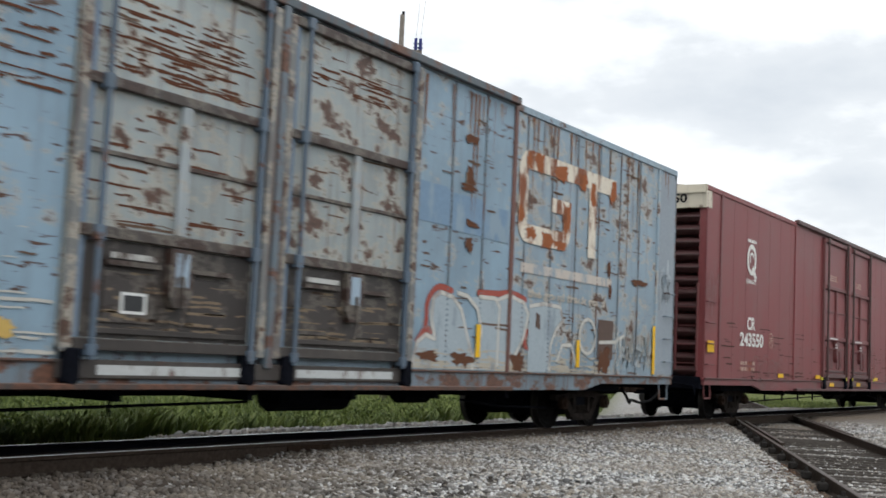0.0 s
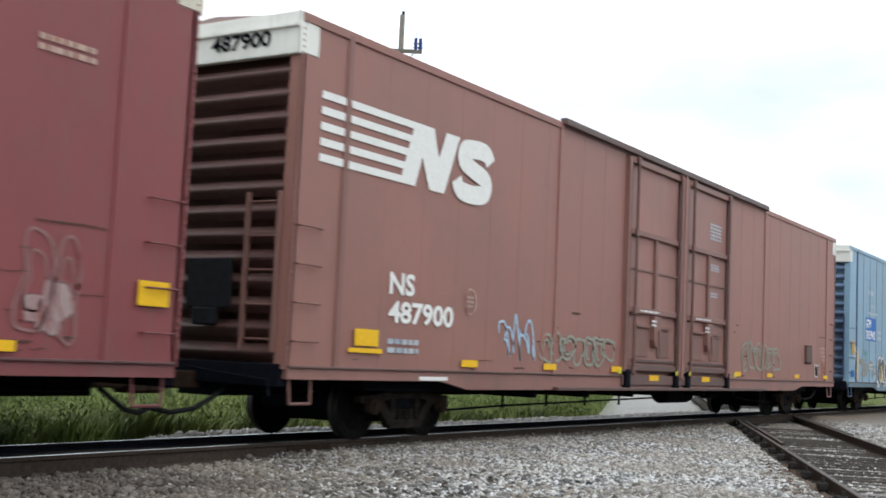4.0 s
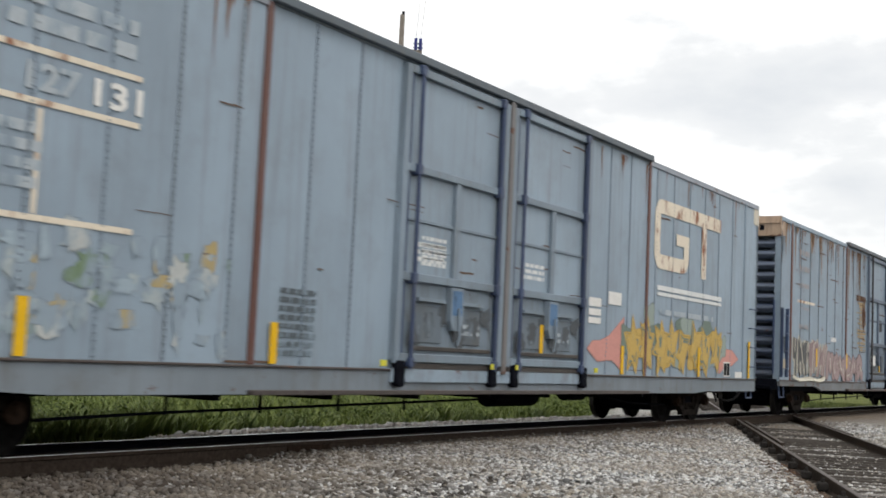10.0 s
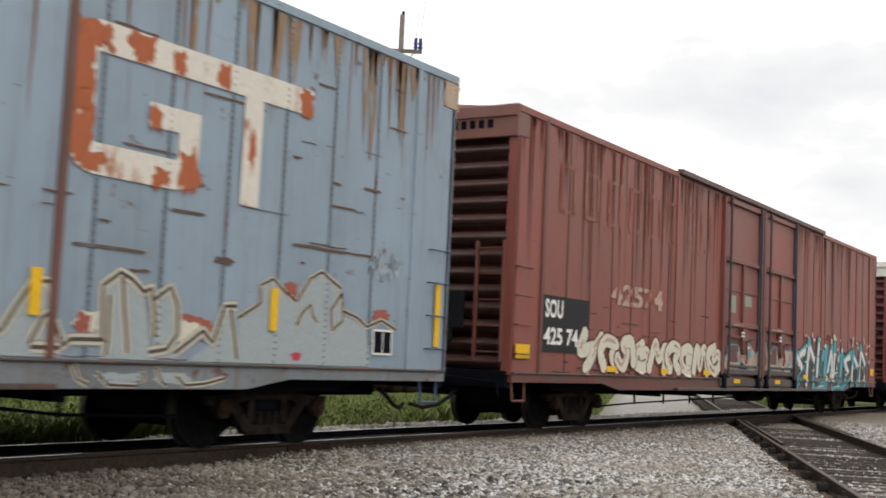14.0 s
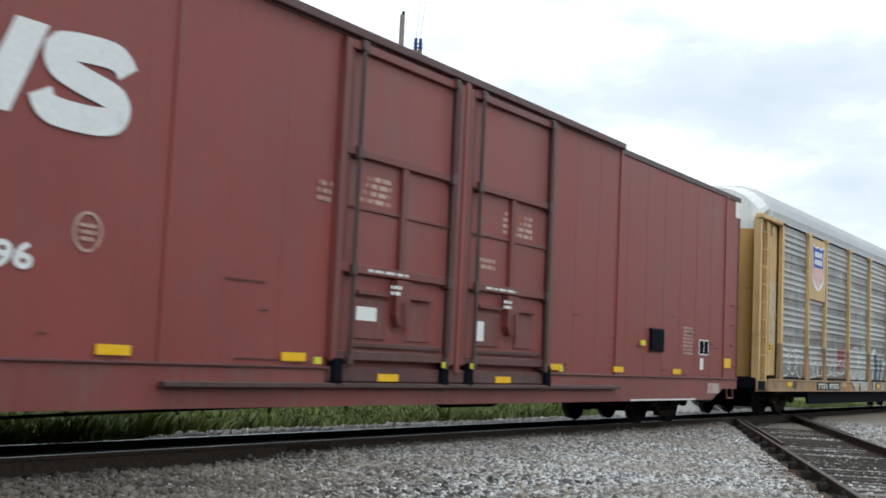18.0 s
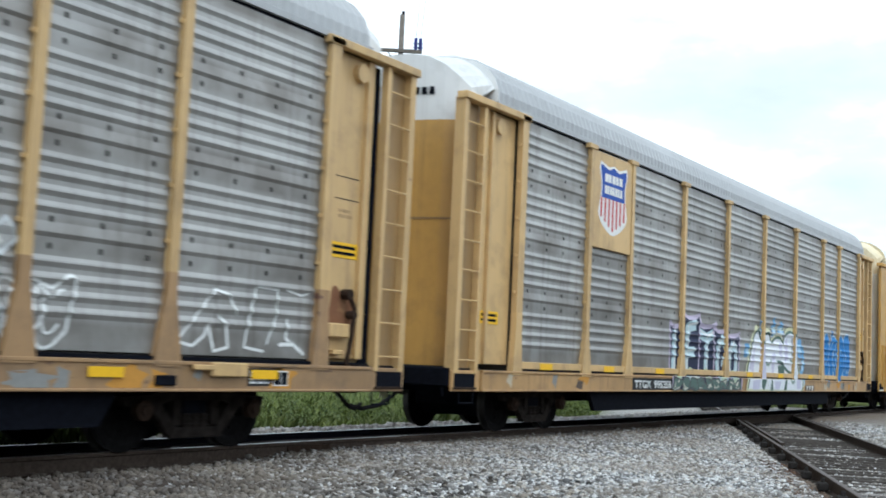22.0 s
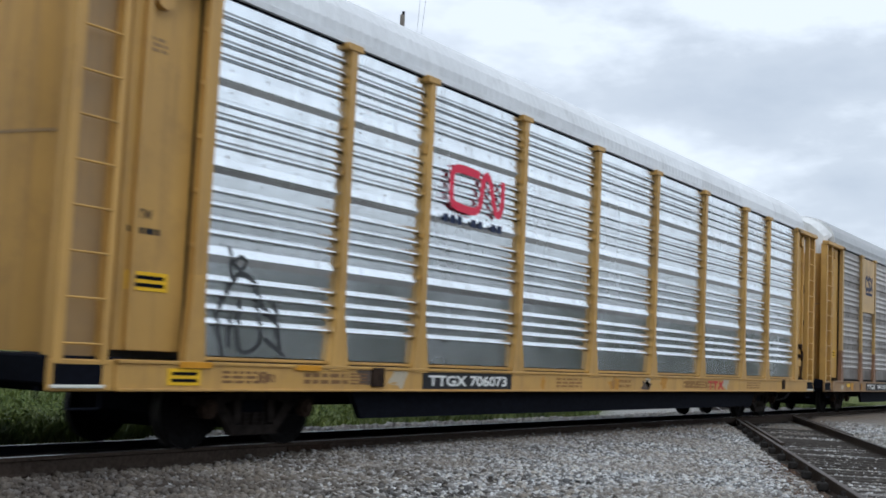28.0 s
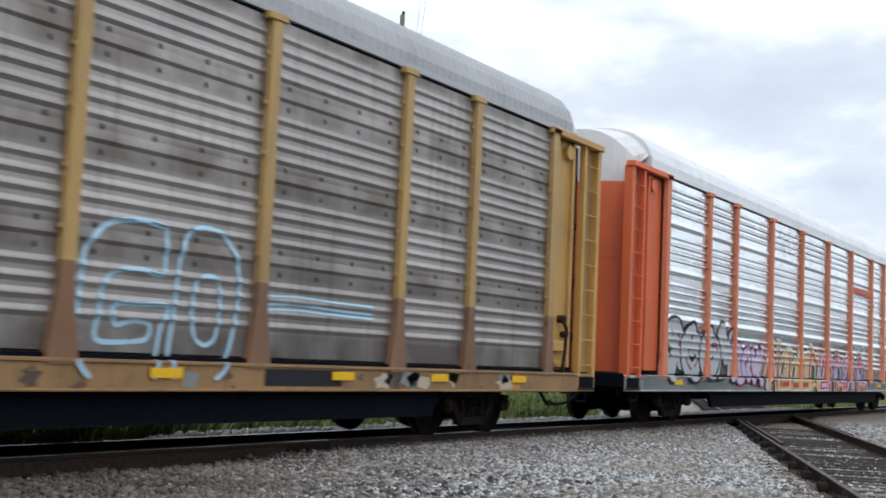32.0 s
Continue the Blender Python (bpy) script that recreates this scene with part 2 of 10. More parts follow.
def plain(name, color, rough=0.7, vary=0.25, scale=12.0, metal=0.0, bump=0.15, gloss=0.10):
    m, n, l, b = nodes_of(name)
    vec, rnd = coords(n, l)
    f1 = noise_of(n, l, vec, scale, (1, 1, 1), 5.0)
    f2 = noise_of(n, l, vec, scale * 0.12, (1, 1, 1), 3.0)
    col = blend(n, l, step_of(n, l, f1, 0.3, 0.7), tuple(c * (1 - vary) for c in color), tuple(min(1, c * (1 + vary)) for c in color))
    col = blend(n, l, blend(n, l, 0.4, (0, 0, 0), f2), col, tuple(c * 0.6 for c in color))
    l.new(col, b.inputs["Base Color"])
    b.inputs["Roughness"].default_value, b.inputs["Metallic"].default_value = rough, metal
    b.inputs["Specular IOR Level"].default_value = gloss
    bp = n.new("ShaderNodeBump")
    bp.inputs["Strength"].default_value, bp.inputs["Distance"].default_value = bump, 0.01
    l.new(f1, bp.inputs["Height"])
    l.new(bp.outputs[0], b.inputs["Normal"])
    return m


def worn(name, color, worn_through=0.35, rough=0.6, under=None, soft=False):
    """Stencilled or sprayed paint that has flaked: the tone breaks up into the colour beneath. soft: it thins out at its rim."""
    m, n, l, b = nodes_of(name)
    vec, rnd = coords(n, l, 3.0)
    f1 = noise_of(n, l, vec, 2.2, (1.4, 1.4, 0.5), 7.0, 0.7)
    f2 = noise_of(n, l, vec, 18.0, (1, 1, 1), 3.0)
    under = under or tuple(c * 0.45 for c in color)
    e = 0.74 - 0.34 * worn_through
    col = blend(n, l, step_of(n, l, f2, 0.25, 0.75), tuple(c * 0.9 for c in color), tuple(min(1, c * 1.06) for c in color))
    col = blend(n, l, step_of(n, l, f1, e, e + 0.09), col, under)
    l.new(col, b.inputs["Base Color"])
    b.inputs["Roughness"].default_value = rough
    b.inputs["Specular IOR Level"].default_value = 0.15
    if soft:
        SOFT.add(m.name)
        at, add, mix, clear = n.new("ShaderNodeAttribute"), n.new("ShaderNodeMath"), n.new("ShaderNodeMixShader"), n.new("ShaderNodeBsdfTransparent")
        at.attribute_name = "cover"
        add.operation = "MULTIPLY_ADD"
        add.inputs[1].default_value = 0.5
        l.new(noise_of(n, l, vec, 30.0, (1, 1, 1), 3.0), add.inputs[0])
        l.new(at.outputs["Fac"], add.inputs[2])
        l.new(step_of(n, l, add.outputs[0], 0.36, 0.76), mix.inputs["Fac"])
        l.new(clear.outputs[0], mix.inputs[1])
        l.new(b.outputs[0], mix.inputs[2])
        l.new(mix.outputs[0], n["Material Output"].inputs["Surface"])
    return m


STEEL = plain("rail_steel", (0.10, 0.085, 0.075), 0.55, 0.3, 20.0, 0.5)
RAIL_TOP = plain("polished_rail_head", (0.72, 0.73, 0.75), 0.34, 0.1, 30.0, 1.0, 0.03)
RAIL_SIDE = plain("rusty_rail_side", (0.052, 0.039, 0.031), 0.9, 0.35, 18.0)
# shade between the rails, put into the colour of their inner sides
RAIL_SHADE = plain("black_wheel_grease", (0.011, 0.011, 0.017), 0.75, 0.3, 18.0, gloss=0.04)
TIE_WOOD = plain("creosoted_sleeper_wood", (0.030, 0.027, 0.025), 0.9, 0.4, 9.0)
OLD_TIE = plain("weathered_sleeper_wood", (0.052, 0.045, 0.039), 0.95, 0.5, 9.0)
# under-car shade is put into these colours, darker than real steel
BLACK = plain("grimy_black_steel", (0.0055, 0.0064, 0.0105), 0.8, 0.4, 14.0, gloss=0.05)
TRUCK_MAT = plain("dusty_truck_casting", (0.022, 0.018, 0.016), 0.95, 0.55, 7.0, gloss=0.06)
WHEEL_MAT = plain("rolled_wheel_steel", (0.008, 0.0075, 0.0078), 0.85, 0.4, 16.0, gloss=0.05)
TREAD = plain("worn_wheel_tread", (0.07, 0.066, 0.064), 0.5, 0.1, 20.0, 0.9, 0.03)
RUSTY = plain("rusty_iron", (0.034, 0.022, 0.016), 0.85, 0.45, 10.0, gloss=0.06)
RUBBER = plain("black_rubber_hose", (0.012, 0.012, 0.013), 0.6, 0.2)


def stone_material(name, dark, light, scale=1.0, dusty=None):
    """dusty: where the stones turn darker and browner towards the rail (from, to, in y) and how strongly.""" 
    m, n, l, b = nodes_of(name)
    geo = n.new("ShaderNodeNewGeometry")
    tc = n.new("ShaderNodeTexCoord")
    rp = n.new("ShaderNodeValToRGB")
    cr = rp.color_ramp
    cr.elements[0].position, cr.elements[0].color = 0.0, (*dark, 1)
    cr.elements[1].position, cr.elements[1].color = 1.0, (*light, 1)
    for at, k, tint in ((0.26, 0.10, (1.0, 0.95, 0.92)), (0.40, 0.30, (0.96, 1.0, 1.05)), (0.58, 0.42, (1.0, 0.97, 0.95)), (0.70, 0.62, (1.06, 0.96, 0.82)), (0.84, 0.78, (0.99, 1.0, 1.02))):
        e = cr.elements.new(at)
        e.color = (*[(a + (c - a) * k) * q for a, c, q in zip(dark, light, tint)], 1)
    l.new(geo.outputs["Random Per Island"], rp.inputs["Fac"])
    f = noise_of(n, l, tc.outputs["Object"], 45.0 * scale, (1, 1, 1), 4.0)
    g = noise_of(n, l, tc.outputs["Object"], 0.55, (1, 1, 1), 4.0)
    col = blend(n, l, step_of(n, l, f, 0.25, 0.75), rp.outputs["Color"], blend(n, l, 0.35, rp.outputs["Color"], dark))
    # the stones are darker and browner beside the rail
    sep = n.new("ShaderNodeSeparateXYZ")
    l.new(tc.outputs["Object"], sep.inputs[0])
    near = n.new("ShaderNodeMath")
    near.operation = "MULTIPLY_ADD"
    near.inputs[1].default_value = 1.6
    l.new(noise_of(n, l, tc.outputs["Object"], 0.8, (1, 1, 1), 4.0), near.inputs[0])
    l.new(sep.outputs["Y"], near.inputs[2])
    if dusty:
        col = blend(n, l, step_of(n, l, near.outputs[0], *dusty[:2]), col, blend(n, l, dusty[2], col, (0.060, 0.046, 0.036)))
    col = blend(n, l, blend(n, l, 1.0, (0, 0, 0), step_of(n, l, g, 0.42, 0.62)), col, blend(n, l, 0.5, col, (0.25, 0.215, 0.175)))
    l.new(col, b.inputs["Base Color"])
    b.inputs["Roughness"].default_value = 0.9
    b.inputs["Specular IOR Level"].default_value = 0.2
    bp = n.new("ShaderNodeBump")
    bp.inputs["Strength"].default_value, bp.inputs["Distance"].default_value = 0.5, 0.01
    l.new(f, bp.inputs["Height"])
    l.new(bp.outputs[0], b.inputs["Normal"])
    return m


def ground_material():
    """Crushed stone near the line, weeds and grass on the far side, pale gravel where the other track and a lane come in."""
    m, n, l, b = nodes_of("ballast_and_grass_ground")
    tc = n.new("ShaderNodeTexCoord")
    v = tc.outputs["Object"]
    vo = n.new("ShaderNodeTexVoronoi")
    vo.inputs["Scale"].default_value = 48.0
    l.new(v, vo.inputs["Vector"])
    rp = n.new("ShaderNodeValToRGB")
    cr = rp.color_ramp
    cr.elements[0].position, cr.elements[0].color = 0.0, (0.07, 0.064, 0.058, 1)
    cr.elements[1].position, cr.elements[1].color = 1.0, (0.46, 0.46, 0.445, 1)
    l.new(vo.outputs["Color"], rp.inputs["Fac"])
    big = noise_of(n, l, v, 0.5, (1, 1, 1), 5.0)
    stone = blend(n, l, step_of(n, l, big, 0.35, 0.7), rp.outputs["Color"], blend(n, l, 0.55, rp.outputs["Color"], (0.25, 0.195, 0.145)))
    g1 = noise_of(n, l, v, 3.0, (1, 1, 1), 6.0, 0.65)
    grass = blend(n, l, step_of(n, l, g1, 0.3, 0.7), (0.045, 0.062, 0.014), (0.16, 0.18, 0.045))
    sep = n.new("ShaderNodeSeparateXYZ")
    l.new(v, sep.inputs[0])
    wob = n.new("ShaderNodeMath")
    wob.operation = "MULTIPLY_ADD"
    wob.inputs[1].default_value = 2.0
    l.new(noise_of(n, l, v, 0.35, (1, 1, 1), 3.0), wob.inputs[0])
    l.new(sep.outputs["Y"], wob.inputs[2])
    # the grass comes close to the rails on the left of the lane
    lean = n.new("ShaderNodeMapRange")
    for q, w in (("From Min", 10.5), ("From Max", 17.0), ("To Min", 2.6), ("To Max", 0.0)):
        lean.inputs[q].default_value = w
    l.new(sep.outputs["X"], lean.inputs["Value"])
    reach = n.new("ShaderNodeMath")
    reach.operation = "ADD"
    l.new(wob.outputs[0], reach.inputs[0])
    l.new(lean.outputs[0], reach.inputs[1])
    far = step_of(n, l, reach.outputs[0], 14.6, 15.3)
    lane = n.new("ShaderNodeMath")
    lane.operation = "MULTIPLY_ADD"
    lane.inputs[1].default_value = -0.42
    l.new(sep.outputs["X"], lane.inputs[0])
    l.new(sep.outputs["Y"], lane.inputs[2])
    la, lb = step_of(n, l, lane.outputs[0], -6.5, -5.6), step_of(n, l, lane.outputs[0], 0.6, 2.0)
    inv = n.new("ShaderNodeMath")
    inv.operation = "SUBTRACT"
    inv.inputs[0].default_value = 1.0
    l.new(lb, inv.inputs[1])
    band = n.new("ShaderNodeMath")
    band.operation = "MULTIPLY"
    l.new(la, band.inputs[0])
    l.new(inv.outputs[0], band.inputs[1])
    keep = n.new("ShaderNodeMath")
    keep.operation = "SUBTRACT"
    keep.inputs[0].default_value = 1.0
    l.new(band.outputs[0], keep.inputs[1])
    gf = n.new("ShaderNodeMath")
    gf.operation = "MULTIPLY"
    l.new(far, gf.inputs[0])
    l.new(keep.outputs[0], gf.inputs[1])
    pale = blend(n, l, step_of(n, l, sep.outputs["Y"], 12.0, 13.0), stone, blend(n, l, 0.5, stone, (0.36, 0.355, 0.34)))
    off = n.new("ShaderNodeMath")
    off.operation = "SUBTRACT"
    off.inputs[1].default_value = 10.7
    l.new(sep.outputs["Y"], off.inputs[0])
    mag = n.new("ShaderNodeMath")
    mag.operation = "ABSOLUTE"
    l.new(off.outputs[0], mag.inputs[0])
    # brown dirt along the outer edge of the near rail
    edge = n.new("ShaderNodeMath")
    edge.operation = "MULTIPLY_ADD"
    edge.inputs[1].default_value = 0.9
    l.new(noise_of(n, l, v, 1.1, (1, 1, 1), 4.0), edge.inputs[0])
    l.new(sep.outputs["Y"], edge.inputs[2])
    soil = blend(n, l, blend(n, l, 1.0, step_of(n, l, edge.outputs[0], 7.6, 9.4), step_of(n, l, sep.outputs["Y"], 10.4, 10.2), "MULTIPLY"), pale, blend(n, l, 0.8, stone, (0.13, 0.095, 0.066)))
    # shade under the passing cars, painted dark onto the bed between the rails
    bed_shade = step_of(n, l, mag.outputs[0], 0.95, 0.72)
    both = blend(n, l, bed_shade, blend(n, l, gf.outputs[0], soil, grass), blend(n, l, 0.9, stone, (0.018, 0.015, 0.013)))
    # unseen ground behind the camera, darkened to dim what the car sides reflect
    both = blend(n, l, step_of(n, l, wob.outputs[0], -0.5, -2.0), both, blend(n, l, step_of(n, l, g1, 0.3, 0.7), (0.035, 0.037, 0.034), (0.07, 0.075, 0.055)))
    l.new(both, b.inputs["Base Color"])
    b.inputs["Roughness"].default_value = 0.95
    b.inputs["Specular IOR Level"].default_value = 0.2
    bp = n.new("ShaderNodeBump")
    bp.inputs["Strength"].default_value, bp.inputs["Distance"].default_value = 0.8, 0.03
    l.new(vo.outputs["Distance"], bp.inputs["Height"])
    l.new(bp.outputs[0], b.inputs["Normal"])
    return m


def smooth(a, b, x):
    t = min(1.0, max(0.0, (x - a) / (b - a)))
    return t * t * (3 - 2 * t)


def ground_z(x, y):
    """Height of the ground: ballast shoulder beside the near rail, field lower on the far side."""
    d = abs(y - TRACK_Y)
    bed = -0.165 + 0.105 * smooth(9.5, 14.5, x)
    if y < TRACK_Y:
        z = bed + (-0.03 - 0.04 * smooth(9, 15, x)) * smooth(1.0, 4.0, d) - 0.55 * smooth(5.0, 30.0, d)
        if d < 0.66:
            z = -0.16
        else:
            # the bed of the crossing track lies a little lower
            q = (y - 2.81) * math.cos(radians(22)) - (x - 12.65) * math.sin(radians(22))
            z -= (z + 0.183) * smooth(-2.75, -2.3, q) * (1 - smooth(0.12, 0.45, q))
    else:
        z = (-0.16 if d < 0.66 else -0.10) - 0.30 * smooth(1.6, 4.2, d)
    return z + 0.02 * noise.noise((x * 0.7, y * 0.7, 0.3)) * (1 if d > 0.7 else 0.3)


def make_ground():
    xs = [-900, -300, -100, -40, -20, -10, -4] + [0.5 * i for i in range(0, 20)] + [10 + 0.2 * i for i in range(0, 126)] + [35 + 0.5 * i for i in range(1, 31)] + [54, 60, 70, 85, 110, 160, 300, 900, 2500]
    ys = [-900, -200, -60, -25, -12, -6] + [-3 + 0.2 * i for i in range(0, 60)] + [9.2, 9.5, 9.75, 9.9, 10.05, 10.2, 10.7, 11.2, 11.4, 11.55, 11.8]
    ys += [12.2 + 0.5 * i for i in range(0, 36)] + [32, 36, 44, 60, 100, 200, 500, 1500]
    verts = [(x, y, ground_z(x, y)) for x in xs for y in ys]
    k = len(ys)
    faces = [(i * k + j, (i + 1) * k + j, (i + 1) * k + j + 1, i * k + j + 1) for i in range(len(xs) - 1) for j in range(k - 1)]
    me = bpy.data.meshes.new("ground")
    me.from_pydata(verts, [], faces)
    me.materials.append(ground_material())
    me.polygons.foreach_set("use_smooth", [True] * len(faces))
    tagged(new("ground", me), "grey crushed-stone ballast with green field behind the line", "ground", kind="structure")


make_ground()

RAIL_PROFILE = [(-0.068, -0.18), (0.068, -0.18), (0.068, -0.168), (0.010, -0.150), (0.009, -0.045), (0.034, -0.036), (0.036, -0.006),
                (0.028, 0.0), (-0.028, 0.0), (-0.036, -0.006), (-0.034, -0.036), (-0.009, -0.045), (-0.010, -0.150), (-0.068, -0.168)]


def rail_shape(length, inside=0, tall=1.0):
    """A rail along x. inside: the side (1 or -1 in y) with shade put into its colour; tall: stretch of the section."""
    s = Shape()
    prof = [(a, b * tall) for a, b in RAIL_PROFILE]
    n = len(prof)
    s.add([(0, a, b) for a, b in prof] + [(length, a, b) for a, b in prof], [])
    for i in range(n):
        s.f.append([i, n + i, n + (i + 1) % n, (i + 1) % n])
        in_shade = (inside > 0 and 1 <= i <= 6) or (inside < 0 and 8 <= i <= 13)
        s.m.append(1 if i == 7 else 2 if in_shade else 1 if i in (6, 8) and not inside else 0)
    s.f += [list(range(n)), list(range(n, 2 * n))[::-1]]
    s.m += [0, 0]
    return s


def make_track():
    line = tagged(new("railway_track"), "main railway track with polished steel rails on dark sleepers", "railway track", kind="structure")
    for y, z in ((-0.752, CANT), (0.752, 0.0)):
        part("rail", rail_shape(420.0, -1 if y > 0 else 1, 1.14 if y < 0 else 1.0), [RAIL_SIDE, RAIL_TOP, RAIL_SHADE], line, "worn steel rail with a bright head", at=(-120, TRACK_Y + y, z))
    tie = shared("sleeper", lambda: Shape().cbox(-0.11, 0.11, -1.25, 1.25, -0.33, -0.175, 0.012), TIE_WOOD)
    plate = shared("tie_plate", lambda: Shape().cbox(-0.09, 0.09, -0.16, 0.16, -0.178, -0.160, 0.004), RUSTY)
    for i in range(150):
        x = -12 + 0.53 * i
        put("sleeper", tie, line, (x, TRACK_Y, 0.0))
        if 0 < x < 26:
            put("tie_plate", plate, line, (x, TRACK_Y - 0.752, 0.0))
    bar = shared("joint_bar", lambda: Shape().cbox(-0.45, 0.45, -0.03, -0.012, -0.14, -0.05, 0.006), RUSTY)
    for x in (12.6, 24.5):
        put("joint_bar", bar, line, (x, TRACK_Y - 0.752, CANT))


make_track()


def make_crossing_track():
    """A second track that crosses the line at a flat angle."""
    line = tagged(new("crossing_track"), "second track crossing the line at an angle, dark rails and old sleepers", "railway track", kind="structure")
    a = radians(22.0)
    line.location, line.rotation_euler = (12.65, 2.81, 0.0), (0, 0, a)
    gauge = 1.93
    cut = (TRACK_Y - 0.80 - 2.81) / math.sin(a)
    for k, y in enumerate((0.0, -gauge)):
        s0 = cut + (0.0 if k == 0 else gauge / math.tan(a))
        part("rail", rail_shape(40.0 + s0), [RAIL_SIDE, STEEL], line, "dark rusty rail", at=(-40, y, -0.005))
        part("rail", rail_shape(60.0), [RAIL_SIDE, STEEL], line, "dark rusty rail", at=(s0 + 4.35, y, -0.03))
    for off in (0.16, -gauge - 0.16):
        part("guard_rail", rail_shape(9.0), [RAIL_SIDE, STEEL], line, "short rusty guard rail", at=(cut - 9.5 + (0 if off > 0 else gauge / math.tan(a)), off if off < 0 else -0.16, -0.015))
    tie = shared("old_sleeper", lambda: Shape().cbox(-0.115, 0.115, -2.30, 0.42, -0.33, -0.160, 0.015), OLD_TIE)
    for i in range(165):
        s = -38 + 0.52 * i
        if 18.2 < s < 26.0:
            continue
        put("sleeper", tie, line, (s + random.uniform(-0.03, 0.03), random.uniform(-0.05, 0.05) - 0.1, random.uniform(-0.01, 0.008)), turn=random.uniform(-0.02, 0.02))
    clip = shared("bolt_block", lambda: Shape().cbox(-0.09, 0.09, -0.06, 0.06, -0.15, -0.05, 0.015).cyl((0, 0, -0.05), (0, 0, 0.0), 0.025, 8), TIE_WOOD)
    for i in range(11):
        put("rail_brace", clip, line, (0.6 + 1.56 * i, 0.12, 0))


make_crossing_track()


def make_stones(name, label, count, region, size, mat, seed, lift=0.3, rise=0.0, category="gravel"):
    """Loose stones as one object: squashed, irregular low-poly pebbles."""
    rng = np.random.default_rng(seed)
    base = [np.array(v, float) for v in ((1, 0, -0.3), (-1, 0, -0.3), (0, 1, -0.3), (0, -1, -0.3), (0, 0, 1))]
    extra = [(1, 1, 1), (-1, 1, 1), (1, -1, 1), (-1, -1, 1)]
    base = np.array(base + [np.array(e, float) / 1.5 for e in extra])
    tris = np.array([(0, 2, 5), (2, 4, 5), (4, 0, 5), (2, 1, 6), (1, 4, 6), (4, 2, 6), (3, 0, 7), (0, 4, 7), (4, 3, 7), (1, 3, 8), (3, 4, 8), (4, 1, 8), (0, 1, 2), (0, 3, 1)])
    pts = region(rng, count)
    count = len(pts)
    r = size[0] + (size[1] - size[0]) * rng.random(count) ** 2.2
    v = base[None] * (0.72 + 0.56 * rng.random((count, 9, 1)))
    v = v * r[:, None, None]
    v *= (0.7 + 0.6 * rng.random((count, 1, 3)))
    ang = rng.random(count) * 2 * np.pi
    c, s = np.cos(ang)[:, None], np.sin(ang)[:, None]
    x, y = v[:, :, 0] * c - v[:, :, 1] * s, v[:, :, 0] * s + v[:, :, 1] * c
    tilt = (rng.random(count) - 0.5)[:, None] * 1.4
    z = v[:, :, 2] * 0.8
    x, z = x * np.cos(tilt) - z * np.sin(tilt), x * np.sin(tilt) + z * np.cos(tilt)
    gz = np.array([ground_z(a, b) for a, b in pts])
    out = np.stack([x + pts[:, :1], y + pts[:, 1:], z + (gz + r * lift + rise * rng.random(count))[:, None]], 2)
    me = bpy.data.meshes.new(name)
    f = (tris[None] + (np.arange(count) * 9)[:, None, None]).reshape(-1, 3)
    me.vertices.add(count * 9)
    me.vertices.foreach_set("co", out.reshape(-1))
    me.loops.add(len(f) * 3)
    me.loops.foreach_set("vertex_index", f.reshape(-1))
    me.polygons.add(len(f))
    me.polygons.foreach_set("loop_start", np.arange(len(f)) * 3)
    me.materials.append(mat)
    me.update(calc_edges=True)
    me.validate()
    tagged(new(name, me), label, category, kind="stuff")


BALLAST = stone_material("crushed_limestone", (0.022, 0.021, 0.020), (0.46, 0.445, 0.425), 1.0, (6.6, 9.4, 0.74))
FINE_BALLAST = stone_material("fine_limestone", (0.085, 0.083, 0.08), (0.86, 0.86, 0.85), 1.0, (7.8, 9.9, 0.55))
WHITE_BALLAST = stone_material("pale_limestone", (0.32, 0.31, 0.30), (0.64, 0.63, 0.61))


def near_bed(rng, count):
    """Points of the near shoulder, closer together towards the camera."""
    d = 9.0 + 27.0 * rng.random(count * 2) ** 1.5
    a = radians(32.3) + (rng.random(count * 2) - 0.5) * radians(43)
    p = np.stack([d * np.cos(a), d * np.sin(a)], 1)
    q = (p[:, 1] - 2.81) * math.cos(radians(22)) - (p[:, 0] - 12.65) * math.sin(radians(22))
    bare = (q > -2.45) & (q < 0.22) & (rng.random(len(p)) > 0.0)
    edge = (p[:, 1] > TRACK_Y - 1.0 - 0.07 * np.clip(p[:, 0] - 10, 0, 14) * (0.5 + rng.random(len(p)))) & (rng.random(len(p)) > 0.12)
    return p[(p[:, 1] < TRACK_Y - 0.83) & (p[:, 1] > 0.5) & ~bare & ~edge][:count]


def crossing_bed(rng, count):
    """Points between and beside the rails of the crossing track."""
    s, q = -9 + 34 * rng.random(count), -2.4 + 2.6 * rng.random(count)
    p = np.stack([12.65 + s * math.cos(radians(22)) - q * math.sin(radians(22)), 2.81 + s * math.sin(radians(22)) + q * math.cos(radians(22))], 1)
    return p[p[:, 1] < TRACK_Y - 0.83]


def far_bed(rng, count):
    p = np.stack([11 + 34 * rng.random(count), TRACK_Y + 0.85 + 2.6 * rng.random(count)], 1)
    return p[p[:, 1] < TRACK_Y + 0.9 + 0.45 * np.maximum(0.0, p[:, 0] - 11.5 + rng.random(len(p)))]


